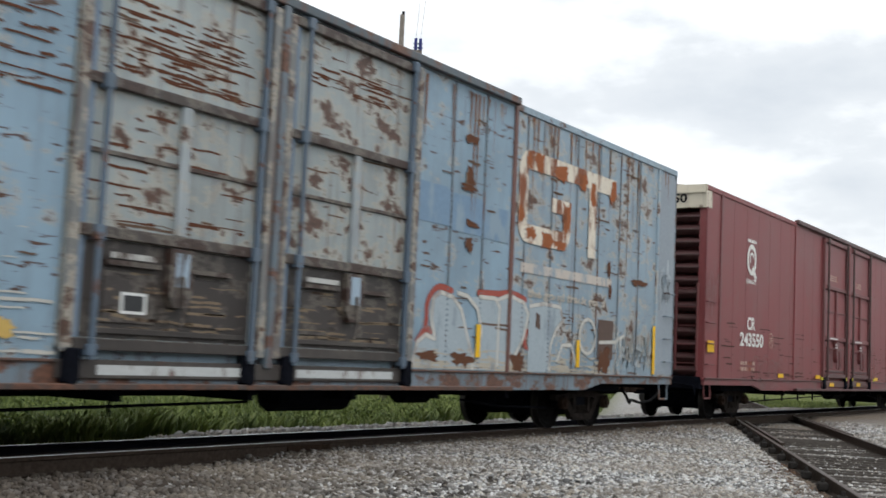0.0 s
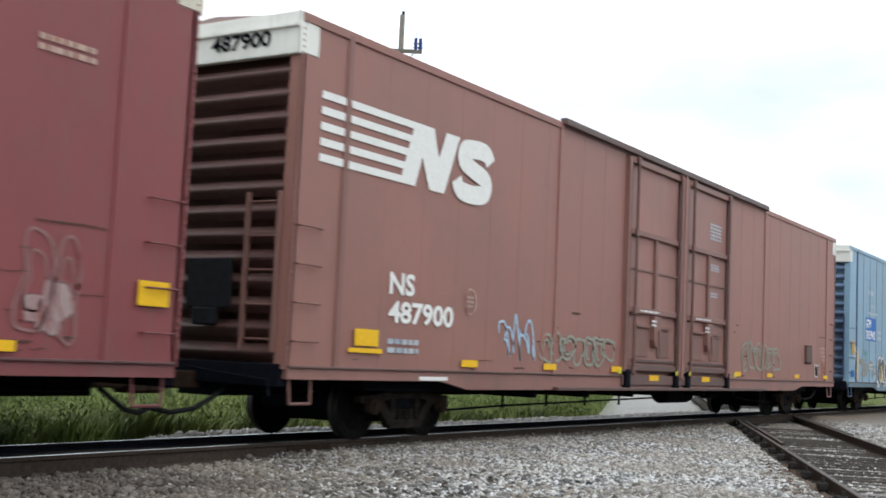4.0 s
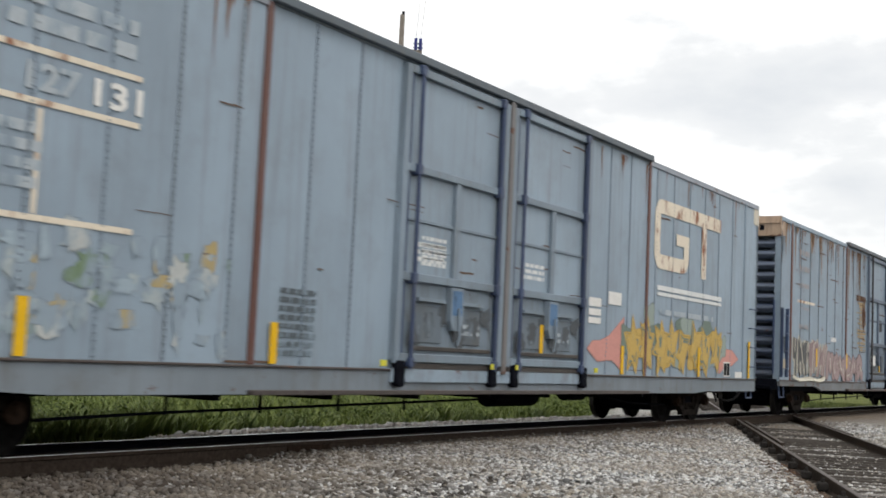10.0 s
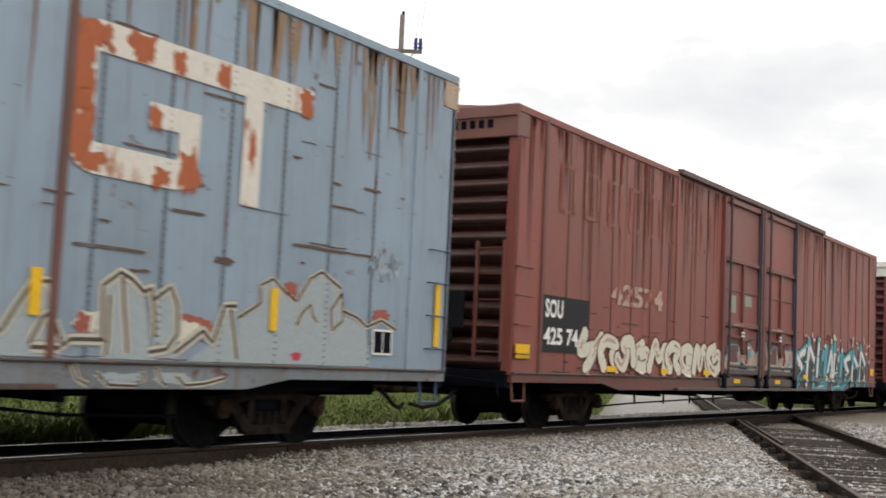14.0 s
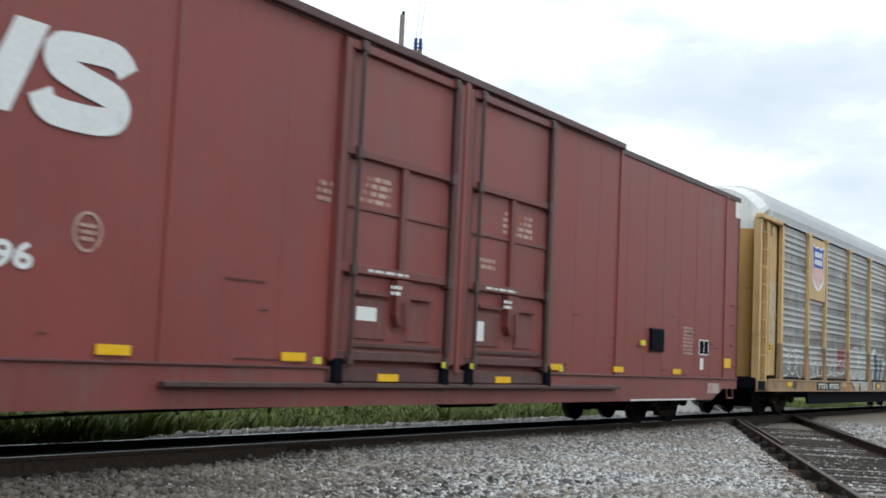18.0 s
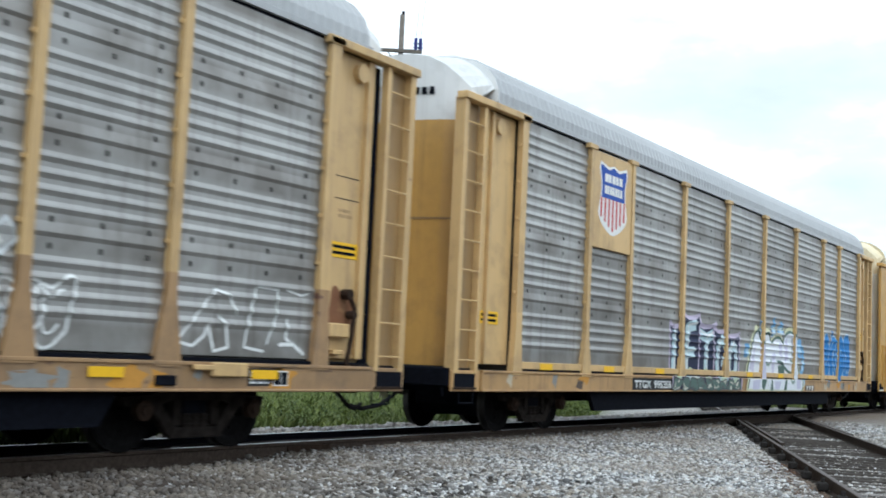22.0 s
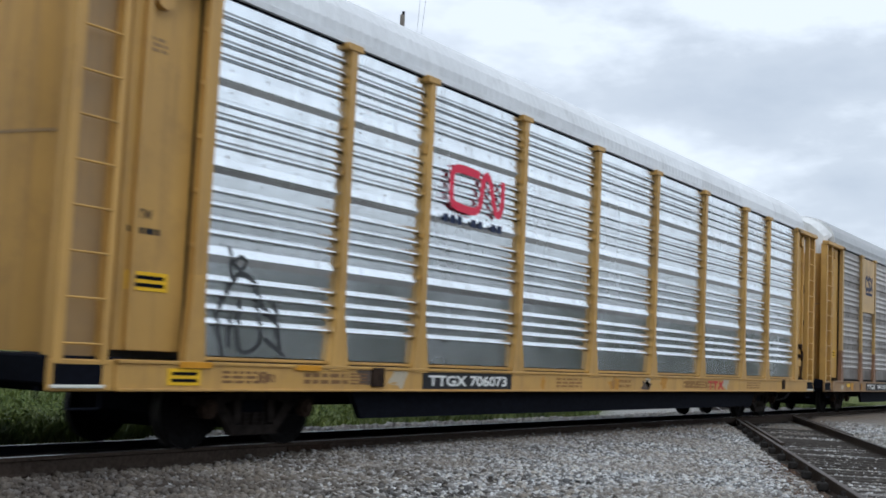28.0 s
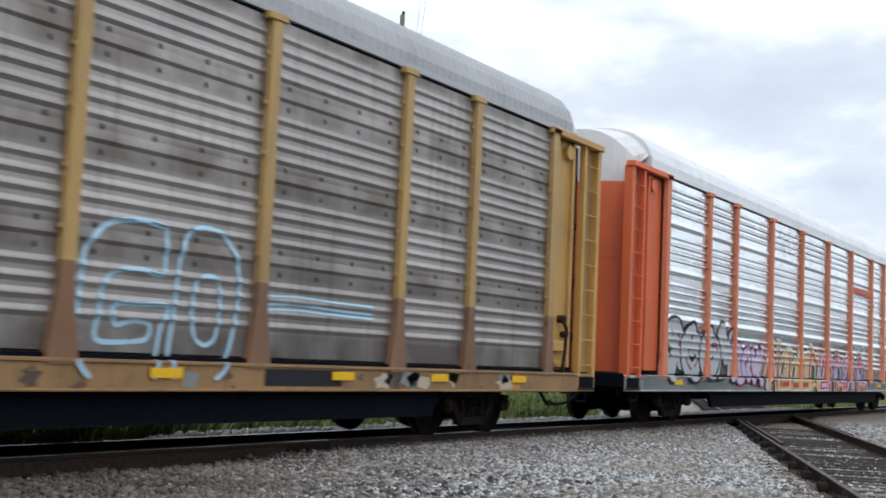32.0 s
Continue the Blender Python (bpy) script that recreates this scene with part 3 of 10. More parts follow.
make_stones("ballast_gravel", "loose grey and tan crushed-stone ballast beside the rails", 26000, lambda r, c: (lambda p: p[p[:, 0] < 8.6 + 4.5 * r.random(len(p))][:c])(near_bed(r, 4 * c)), (0.012, 0.046), BALLAST, 3, 0.42)
make_stones("fine_gravel", "finer grey and tan gravel between the tracks", 110000, lambda r, c: (lambda p: p[p[:, 0] > 8.0 + 3.5 * r.random(len(p))][:c])(near_bed(r, 2 * c)), (0.008, 0.034), FINE_BALLAST, 13, 0.15)
make_stones("bed_gravel", "fine grey gravel between the sleepers of the crossing track", 24000, crossing_bed, (0.008, 0.026), FINE_BALLAST, 4, -0.1)
SOIL_CRUMB = stone_material("brown_soil_crumbs", (0.030, 0.020, 0.015), (0.20, 0.125, 0.085))
make_stones("soil_litter", "brown soil crumbs and leaf litter beside the crossing rail", 5200, lambda r, c: (lambda s, q: np.stack([12.65 + s * math.cos(radians(22)) - q * math.sin(radians(22)), 2.81 + s * math.sin(radians(22)) + q * math.cos(radians(22))], 1))(-3 + 9 * r.random(c) ** 1.2, 0.12 + 0.75 * r.random(c) ** 1.8 * (0.4 + 0.6 * r.random(c))), (0.006, 0.026), SOIL_CRUMB, 17, 0.25, 0.012, "soil")
make_stones("shoulder_gravel", "pale clean ballast stones beyond the far rail", 16000, far_bed, (0.02, 0.06), WHITE_BALLAST, 5, 0.6)


def make_grass():
    """Tall grass and weeds beyond the line, blades in tufts, one object."""
    m, n, l, b = nodes_of("grass_blades")
    geo = n.new("ShaderNodeNewGeometry")
    rp = n.new("ShaderNodeValToRGB")
    cr = rp.color_ramp
    cr.elements[0].position, cr.elements[0].color = 0.0, (0.036, 0.062, 0.010, 1)
    cr.elements[1].position, cr.elements[1].color = 1.0, (0.19, 0.20, 0.07, 1)
    e = cr.elements.new(0.6)
    e.color = (0.075, 0.108, 0.022, 1)
    l.new(geo.outputs["Random Per Island"], rp.inputs["Fac"])
    tc = n.new("ShaderNodeTexCoord")
    tuft = step_of(n, l, noise_of(n, l, tc.outputs["Object"], 1.3, (1, 1, 0.4), 4.0, 0.6), 0.36, 0.66)
    l.new(blend(n, l, tuft, blend(n, l, 0.45, rp.outputs["Color"], (0.026, 0.050, 0.010)), blend(n, l, 0.45, rp.outputs["Color"], (0.27, 0.33, 0.06))), b.inputs["Base Color"])
    b.inputs["Roughness"].default_value = 0.7
    rng = np.random.default_rng(11)
    count = 70000
    x = 7 + 60 * rng.random(count) ** 1.45
    y = np.where(x < 16, 11.9 + 0.4 * np.maximum(0.0, x - 10.5), 14.4) + 16 * rng.random(count) ** 1.7
    lane = y - 0.42 * x
    patchy = np.array([noise.noise((a * 0.5, c * 0.5, 4.0)) for a, c in zip(x, y)])
    ok = ~((lane > -6.0) & (lane < 1.3)) & (patchy > -0.42)
    x, y, patchy = x[ok], y[ok], patchy[ok]
    k = len(x)
    h = (0.16 + 0.30 * rng.random(k)) * (1.0 + 0.9 * np.clip(patchy, -0.4, 0.8)) * np.where(x > 30, 0.55, 1.0)
    w = 0.010 + 0.016 * rng.random(k)
    ang = rng.random(k) * np.pi
    lean = (rng.random((k, 2)) - 0.5) * h[:, None] * 1.7
    gz = np.array([ground_z(a, c) for a, c in zip(x, y)])
    dx, dy = np.cos(ang) * w, np.sin(ang) * w
    v = np.zeros((k, 5, 3))
    v[:, 0] = np.stack([x - dx, y - dy, gz], 1)
    v[:, 1] = np.stack([x + dx, y + dy, gz], 1)
    v[:, 2] = np.stack([x - dx * 0.8 + lean[:, 0] * 0.35, y - dy * 0.8 + lean[:, 1] * 0.35, gz + h * 0.6], 1)
    v[:, 3] = np.stack([x + dx * 0.8 + lean[:, 0] * 0.35, y + dy * 0.8 + lean[:, 1] * 0.35, gz + h * 0.6], 1)
    v[:, 4] = np.stack([x + lean[:, 0], y + lean[:, 1], gz + h], 1)
    tri = np.array([(0, 1, 3), (0, 3, 2), (2, 3, 4)])
    f = (tri[None] + (np.arange(k) * 5)[:, None, None]).reshape(-1, 3)
    me = bpy.data.meshes.new("tall_grass")
    me.vertices.add(k * 5)
    me.vertices.foreach_set("co", v.reshape(-1))
    me.loops.add(len(f) * 3)
    me.loops.foreach_set("vertex_index", f.reshape(-1))
    me.polygons.add(len(f))
    me.polygons.foreach_set("loop_start", np.arange(len(f)) * 3)
    me.materials.append(m)
    me.update(calc_edges=True)
    tagged(new("tall_grass", me), "tall green grass and weeds beyond the track", "grass", kind="stuff")


make_grass()


def make_weeds():
    """Leafy weeds among the grass: many small leaves in low bushes, one object."""
    m, n, l, b = nodes_of("weed_leaves")
    geo = n.new("ShaderNodeNewGeometry")
    l.new(blend(n, l, geo.outputs["Random Per Island"], (0.024, 0.046, 0.010), (0.15, 0.185, 0.045)), b.inputs["Base Color"])
    b.inputs["Roughness"].default_value, b.inputs["Specular IOR Level"].default_value = 0.7, 0.2
    rng = np.random.default_rng(21)
    bx = 7 + 42 * rng.random(900) ** 1.4
    by = np.where(bx < 16, 12.2 + 0.4 * np.maximum(0.0, bx - 10.5), 14.8) + 7 * rng.random(900) ** 1.6
    ok = ~((by - 0.42 * bx > -6.0) & (by - 0.42 * bx < 1.5))
    bx, by = bx[ok], by[ok]
    k = 34000
    i = rng.integers(0, len(bx), k)
    r, a = 0.34 * rng.random(k) ** 0.6, rng.random(k) * 2 * np.pi
    tall = 0.25 + 0.45 * rng.random(len(bx))
    x, y = bx[i] + r * np.cos(a), by[i] + r * np.sin(a)
    z = np.array([ground_z(p, q) for p, q in zip(x, y)]) + tall[i] * rng.random(k) * (1 - 0.5 * r / 0.34)
    d = rng.normal(size=(k, 3))
    d /= np.linalg.norm(d, axis=1)[:, None]
    e = np.cross(d, rng.normal(size=(k, 3)))
    e /= np.linalg.norm(e, axis=1)[:, None]
    size = (0.025 + 0.035 * rng.random(k))[:, None]
    c = np.stack([x, y, z], 1)
    v = np.stack([c, c + d * size + e * size * 0.45, c + d * size * 2, c + d * size - e * size * 0.45], 1)
    me = bpy.data.meshes.new("leafy_weeds")
    me.vertices.add(k * 4)
    me.vertices.foreach_set("co", v.reshape(-1))
    me.loops.add(k * 4)
    me.loops.foreach_set("vertex_index", np.arange(k * 4))
    me.polygons.add(k)
    me.polygons.foreach_set("loop_start", np.arange(k) * 4)
    me.materials.append(m)
    me.update(calc_edges=True)
    tagged(new("leafy_weeds", me), "low leafy green weeds in the grass", "weeds", kind="stuff")


make_weeds()


# tree belt out of view behind the camera, added for the screens to reflect
def wood_edge(rng, count):
    return np.stack([-120 + 560 * rng.random(count), -48 - 8 * rng.random(count)], 1)


make_stones("far_woods", "dark green belt of unseen woods behind the camera, added for reflections", 11000, wood_edge, (0.9, 2.6), stone_material("dark_foliage", (0.03, 0.045, 0.02), (0.09, 0.12, 0.05), 0.05), 8, 0.4, 13.0, "woods")


def make_pole():
    wood = plain("grey_pole_wood", (0.17, 0.15, 0.13), 0.85, 0.25, 8.0)
    glassy = plain("blue_grey_insulator", (0.05, 0.06, 0.22), 0.35, 0.15, 8.0)
    pole = tagged(new("utility_pole"), "grey wooden utility pole with crossarm and dark blue insulators", "utility pole")
    pole.location, pole.rotation_euler = (32.85, 22.85, -0.4), (0, 0, radians(-55))
    part("pole", Shape().cyl((0, 0, 0), (0, 0, 13.3), 0.15, 12, r2=0.085), wood, pole, smooth=True)
    part("pole_cap", Shape().cyl((0.03, 0, 13.3), (0.03, 0, 13.42), 0.05, 8), BLACK, pole)
    part("crossarm", Shape().cbox(-0.72, 0.72, -0.16, -0.06, 11.95, 12.07, 0.01), wood, pole)
    for a, c in ((-0.45, 0.12), (0.45, -0.12)):
        part("arm_brace", Shape().cyl((a, -0.11, 11.95), (0, -0.11, 11.45), 0.018, 6), wood, pole)
    ins = shared("insulator", lambda: Shape().cyl((0, 0, 0), (0, 0, 0.42), 0.055, 10).cyl((0, 0, 0.08), (0, 0, 0.12), 0.085, 10).cyl((0, 0, 0.22), (0, 0, 0.26), 0.085, 10), glassy)
    for a in (0.50, 0.66):
        put("insulator", ins, pole, (a, -0.11, 12.05))
    for a in (0.62, 0.80):
        put("insulator", ins, pole, (a, 0.35, 10.75))
    part("lower_crossarm", Shape().cbox(-0.1, 0.95, 0.28, 0.40, 10.66, 10.76, 0.01), wood, pole)
    for a, z in ((0.50, 12.47), (0.66, 12.47)):
        s = Shape()
        pts = [(a + (a - 0.58) * 0.2 * (q / 24.0), -0.11 - q, z - 0.9 * math.sin(math.pi * q / 48.0) + 0.0) for q in range(-48, 49, 6)]
        s.tube([(p[0], p[1], z - 0.0009 * (48 * 48 - 0) * 0 - 0.02 * abs(p[1] + 0.11)) for p in pts], 0.006, 4)
        part("wire", s, BLACK, pole)


make_pole()


def lettering(car, words, x0, x1, z0, z1, mat, y=None, name="lettering", bold=0.03):
    """Block letters of the built-in font, fitted to a box."""
    cu = bpy.data.curves.new(name, "FONT")
    cu.body, cu.offset, cu.resolution_u = words, bold, 3
    tmp = bpy.data.objects.new(name, cu)
    me = bpy.data.meshes.new_from_object(tmp)
    bpy.data.objects.remove(tmp)
    bpy.data.curves.remove(cu)
    xs, ys = [v.co.x for v in me.vertices], [v.co.y for v in me.vertices]
    f = (SIDE - 0.0160) if y is None else y
    ax, az = (x1 - x0) / (max(xs) - min(xs)), (z1 - z0) / (max(ys) - min(ys))
    lx, lz = min(xs), min(ys)
    # one mesh for each letter: pieces whose widths overlap belong together
    at = [(x0 + (a - lx) * ax, f, z0 + (b - lz) * az) for a, b in zip(xs, ys)]
    polys = sorted(([*p.vertices] for p in me.polygons), key=lambda p: min(at[i][0] for i in p))
    letters, reach = [], -1e9
    for p in polys:
        if min(at[i][0] for i in p) > reach + 1e-4:
            letters.append([])
        letters[-1].append(p)
        reach = max(reach, max(at[i][0] for i in p))
    word = put(name, None, car, label="stencilled reporting mark")
    for faces in letters:
        used = sorted({i for p in faces for i in p})
        index = {i: k for k, i in enumerate(used)}
        one = bpy.data.meshes.new("letter")
        one.from_pydata([at[i] for i in used], [], [[index[i] for i in p] for p in faces])
        one.materials.append(mat)
        put("letter", one, word)
    bpy.data.meshes.remove(me)
    return word


# ---- running gear ----
WHEEL_R = 0.46
WHEELSETS = []      # (wheelset, centre of its car along the train, place in its truck)


def side_frame_shape(y):
    s = Shape()
    top = [(-1.12, 0.52), (-1.14, 0.62), (-0.72, 0.64), (-0.42, 0.74), (0.42, 0.74), (0.72, 0.64), (1.14, 0.62), (1.12, 0.52), (0.70, 0.50), (0.40, 0.58), (-0.40, 0.58), (-0.70, 0.50)]
    s.prism(top, y - 0.06, y + 0.06)
    for k in (-1, 1):
        s.prism([(k * 0.74, 0.52), (k * 0.56, 0.56), (k * 0.26, 0.20), (k * 0.40, 0.17)], y - 0.055, y + 0.055)
        s.prism([(k * 0.25, 0.30), (k * 0.36, 0.30), (k * 0.36, 0.60), (k * 0.25, 0.60)], y - 0.05, y + 0.05)
    s.prism([(-0.42, 0.16), (0.42, 0.16), (0.38, 0.28), (-0.38, 0.28)], y - 0.065, y + 0.065)
    return s


def make_truck(car, x, centre):
    near, far = -1.0, 1.0
    truck = tagged(put("truck", None, car, (x, 0, 0.03)), "dusty cast-steel two-axle truck")
    for y in (near, far):
        put("side_frame", shared(("side_frame", y), lambda y=y: side_frame_shape(y), TRUCK_MAT), truck)
    put("bolster", shared("bolster", lambda: Shape().cbox(-0.20, 0.20, -1.02, 1.02, 0.42, 0.66, 0.02).cyl((0, 0, 0.6), (0, 0, 0.80), 0.30, 14), BLACK), truck)
    spring = shared("coil_spring", lambda: Shape().cyl((0, 0, 0.27), (0, 0, 0.43), 0.055, 8).cyl((0, 0, 0.30), (0, 0, 0.32), 0.07, 8).cyl((0, 0, 0.35), (0, 0, 0.37), 0.07, 8).cyl((0, 0, 0.40), (0, 0, 0.42), 0.07, 8), TRUCK_MAT)
    for dx in (-0.14, 0.0, 0.14):
        put("coil_spring", spring, truck, (dx, near - 0.01, 0))
    cap = shared("bearing_cap", lambda: Shape().cyl((0, 0, 0), (0, -0.10, 0), 0.115, 14).cyl((0, -0.10, 0), (0, -0.13, 0), 0.07, 10), RUSTY)
    for dx in (-0.89, 0.89):
        put("bearing_cap", cap, truck, (dx, near - 0.05, WHEEL_R + 0.02))
        ws = put("wheelset", shared("wheelset", wheel_set, [WHEEL_MAT, TREAD]), truck, (dx, 0, WHEEL_R), "steel wheelset with worn treads")
        WHEELSETS.append((ws, centre, dx))
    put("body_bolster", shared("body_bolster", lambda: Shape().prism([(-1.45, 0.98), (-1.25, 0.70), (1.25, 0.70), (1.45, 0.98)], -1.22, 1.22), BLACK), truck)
    # one solid black block stands for the rigging between the wheels
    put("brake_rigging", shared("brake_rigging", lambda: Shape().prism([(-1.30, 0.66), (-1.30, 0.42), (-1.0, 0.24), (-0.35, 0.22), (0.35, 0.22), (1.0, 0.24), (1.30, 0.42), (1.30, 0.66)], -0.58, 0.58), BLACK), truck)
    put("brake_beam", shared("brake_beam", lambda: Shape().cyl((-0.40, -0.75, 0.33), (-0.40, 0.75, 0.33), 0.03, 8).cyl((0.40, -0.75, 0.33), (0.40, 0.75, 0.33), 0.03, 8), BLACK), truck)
    return truck


def wheel_set():
    s = Shape().cyl((0, -1.0, 0), (0, 1.0, 0), 0.085, 12)
    for side in (-1, 1):
        # plate side faces outwards, flange inwards
        prof = [(0.0, 0.09), (0.11, 0.09), (0.12, 0.05), (0.33, 0.02), (0.38, 0.06), (WHEEL_R, 0.06), (WHEEL_R, -0.05), (WHEEL_R + 0.025, -0.065), (WHEEL_R + 0.02, -0.085), (0.40, -0.085), (0.36, -0.03), (0.10, -0.03)]
        n, k = 28, len(prof)
        base = len(s.v)
        s.v += [(r * math.cos(2 * math.pi * i / n), side * (0.752 + q), r * math.sin(2 * math.pi * i / n)) for i in range(n) for r, q in prof]
        for i in range(n):
            j = (i + 1) % n
            for q in range(k - 1):
                s.f.append([base + i * k + q, base + j * k + q, base + j * k + q + 1, base + i * k + q + 1])
                s.m.append(1 if q in (5, 6) else 0)
        for i in range(0, n, 7):
            t = 2 * math.pi * i / n
            s.cyl((0.22 * math.cos(t), side * 0.78, 0.22 * math.sin(t)), (0.22 * math.cos(t), side * 0.80, 0.22 * math.sin(t)), 0.03, 6)
    return s


def make_coupler(car, k, half):
    """Drawbar, knuckle, air hose and the cut lever at the end k (-1 or 1)."""
    x = k * half
    c = put("coupler", shared(("coupler", k), lambda: Shape().cbox(min(0, k * 0.85), max(0, k * 0.85), -0.10, 0.10, 0.70, 0.92, 0.02)
            .cbox(min(k * 0.72, k * 1.02), max(k * 0.72, k * 1.02), -0.19, 0.17, 0.64, 0.96, 0.04), RUSTY), car, (x - k * 0.02, 0, 0), "rusty knuckle coupler")
    hose = [(0, -0.45, 0.72), (k * 0.2, -0.45, 0.60), (k * 0.45, -0.40, 0.47), (k * 0.75, -0.30, 0.42), (k * 1.02, -0.2, 0.48)]
    put("air_hose", shared(("air_hose", k), lambda: Shape().tube(hose, 0.032, 7), RUBBER), c)
    put("cut_lever", shared(("cut_lever", k), lambda: Shape().tube([(k * 0.25, 0, 0.98), (k * 0.22, -0.55, 0.92), (k * 0.16, -1.30, 0.86), (k * 0.2, -1.36, 0.66)], 0.018, 6), BLACK), c)


def make_underframe(car, half, depth, truck_x):
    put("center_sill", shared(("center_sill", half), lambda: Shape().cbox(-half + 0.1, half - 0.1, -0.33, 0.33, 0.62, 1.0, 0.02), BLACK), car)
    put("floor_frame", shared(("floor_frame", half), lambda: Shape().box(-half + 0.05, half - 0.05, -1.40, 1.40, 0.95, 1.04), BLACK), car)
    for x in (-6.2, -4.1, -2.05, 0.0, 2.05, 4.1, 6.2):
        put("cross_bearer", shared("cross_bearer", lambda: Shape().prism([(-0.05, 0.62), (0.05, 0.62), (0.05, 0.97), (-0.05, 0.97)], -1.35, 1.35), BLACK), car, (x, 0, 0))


def make_brake_gear(car):
    put("air_reservoir", shared("air_reservoir", lambda: Shape().cyl((-0.75, 0, 0), (0.75, 0, 0), 0.23, 14).cyl((-0.85, 0, 0), (-0.75, 0, 0), 0.12, 12, r2=0.23).cyl((0.75, 0, 0), (0.85, 0, 0), 0.23, 12, r2=0.12), BLACK), car, (1.9, -0.65, 0.66))
    put("brake_cylinder", shared("brake_cylinder", lambda: Shape().cyl((-0.35, 0, 0), (0.35, 0, 0), 0.17, 14).cyl((0.35, 0, 0), (0.85, 0, 0), 0.035, 8), BLACK), car, (4.6, -0.55, 0.68))
    put("brake_rod", shared("brake_rod", lambda: Shape().tube([(-8.4, 0, 0.42), (-6.6, 0, 0.47), (0.4, 0, 0.58)], 0.019, 6), BLACK), car, (0, -0.95, 0))
    put("brake_rod", shared("brake_rod_rear", lambda: Shape().tube([(5.4, 0, 0.58), (6.5, 0, 0.47), (8.4, 0, 0.42)], 0.019, 6), BLACK), car, (0, -0.95, 0))
    put("train_pipe", shared("train_pipe", lambda: Shape().cyl((-12.6, 0, 0.70), (12.6, 0, 0.70), 0.021, 6), BLACK), car, (0, -0.55, 0))
    hang = shared("rod_hanger", lambda: Shape().cbox(-0.015, 0.015, -0.02, 0.02, 0.44, 0.78, 0.004), BLACK)
    for x in (-6.6, -5.0, -3.4, -1.8, 6.5):
        put("rod_hanger", hang, car, (x, -0.95, 0))


def grab_iron(length, up=False):
    """A round bar on two bent feet, along x (or up)."""
    if up:
        return Shape().tube([(0, 0, 0), (0, -0.07, 0), (0, -0.07, length), (0, 0, length)], 0.012, 6)
    return Shape().tube([(0, 0, 0), (0, -0.07, 0), (length, -0.07, 0), (length, 0, 0)], 0.012, 6)


def seam_shape(z0, z1, rivets):
    s = Shape().box(-0.022, 0.022, SIDE - 0.010, SIDE + 0.02, z0, z1)
    if rivets:
        k = int((z1 - z0) / 0.075)
        for i in range(k):
            z = z0 + (i + 0.5) * (z1 - z0) / k
            s.add([(-0.016, SIDE - 0.010, z - 0.016), (0.016, SIDE - 0.010, z - 0.016), (0.016, SIDE - 0.010, z + 0.016), (-0.016, SIDE - 0.010, z + 0.016), (0, SIDE - 0.026, z)],
                  [(0, 1, 4), (1, 2, 4), (2, 3, 4), (3, 0, 4)])
    return s


BOX_HALF = 13.0
DARK_IRON = plain("sooty_board", (0.014, 0.015, 0.018), 0.85, 0.3)


def end_wall_shape(k):
    """Pressed-steel car end with deep horizontal corrugations."""
    prof, z, h = [(0.0, 1.03)], 1.05, 0.29
    for i in range(13):
        # a full rounded ridge, then a narrow flat
        prof += [(0.11 * math.sin(math.pi * q / 8) ** 1.3, z + 0.035 + 0.21 * q / 8) for q in range(9)]
        z += h
    prof += [(0.0, z + 0.02), (0.0, 5.30)]
    s = Shape()
    x = k * (BOX_HALF - 0.10)
    n = len(prof)
    s.add([(x + k * d, y, zz) for y in (-1.36, 1.36) for d, zz in prof], [(i, i + 1, n + i + 1, n + i) for i in range(n - 1)])
    return s


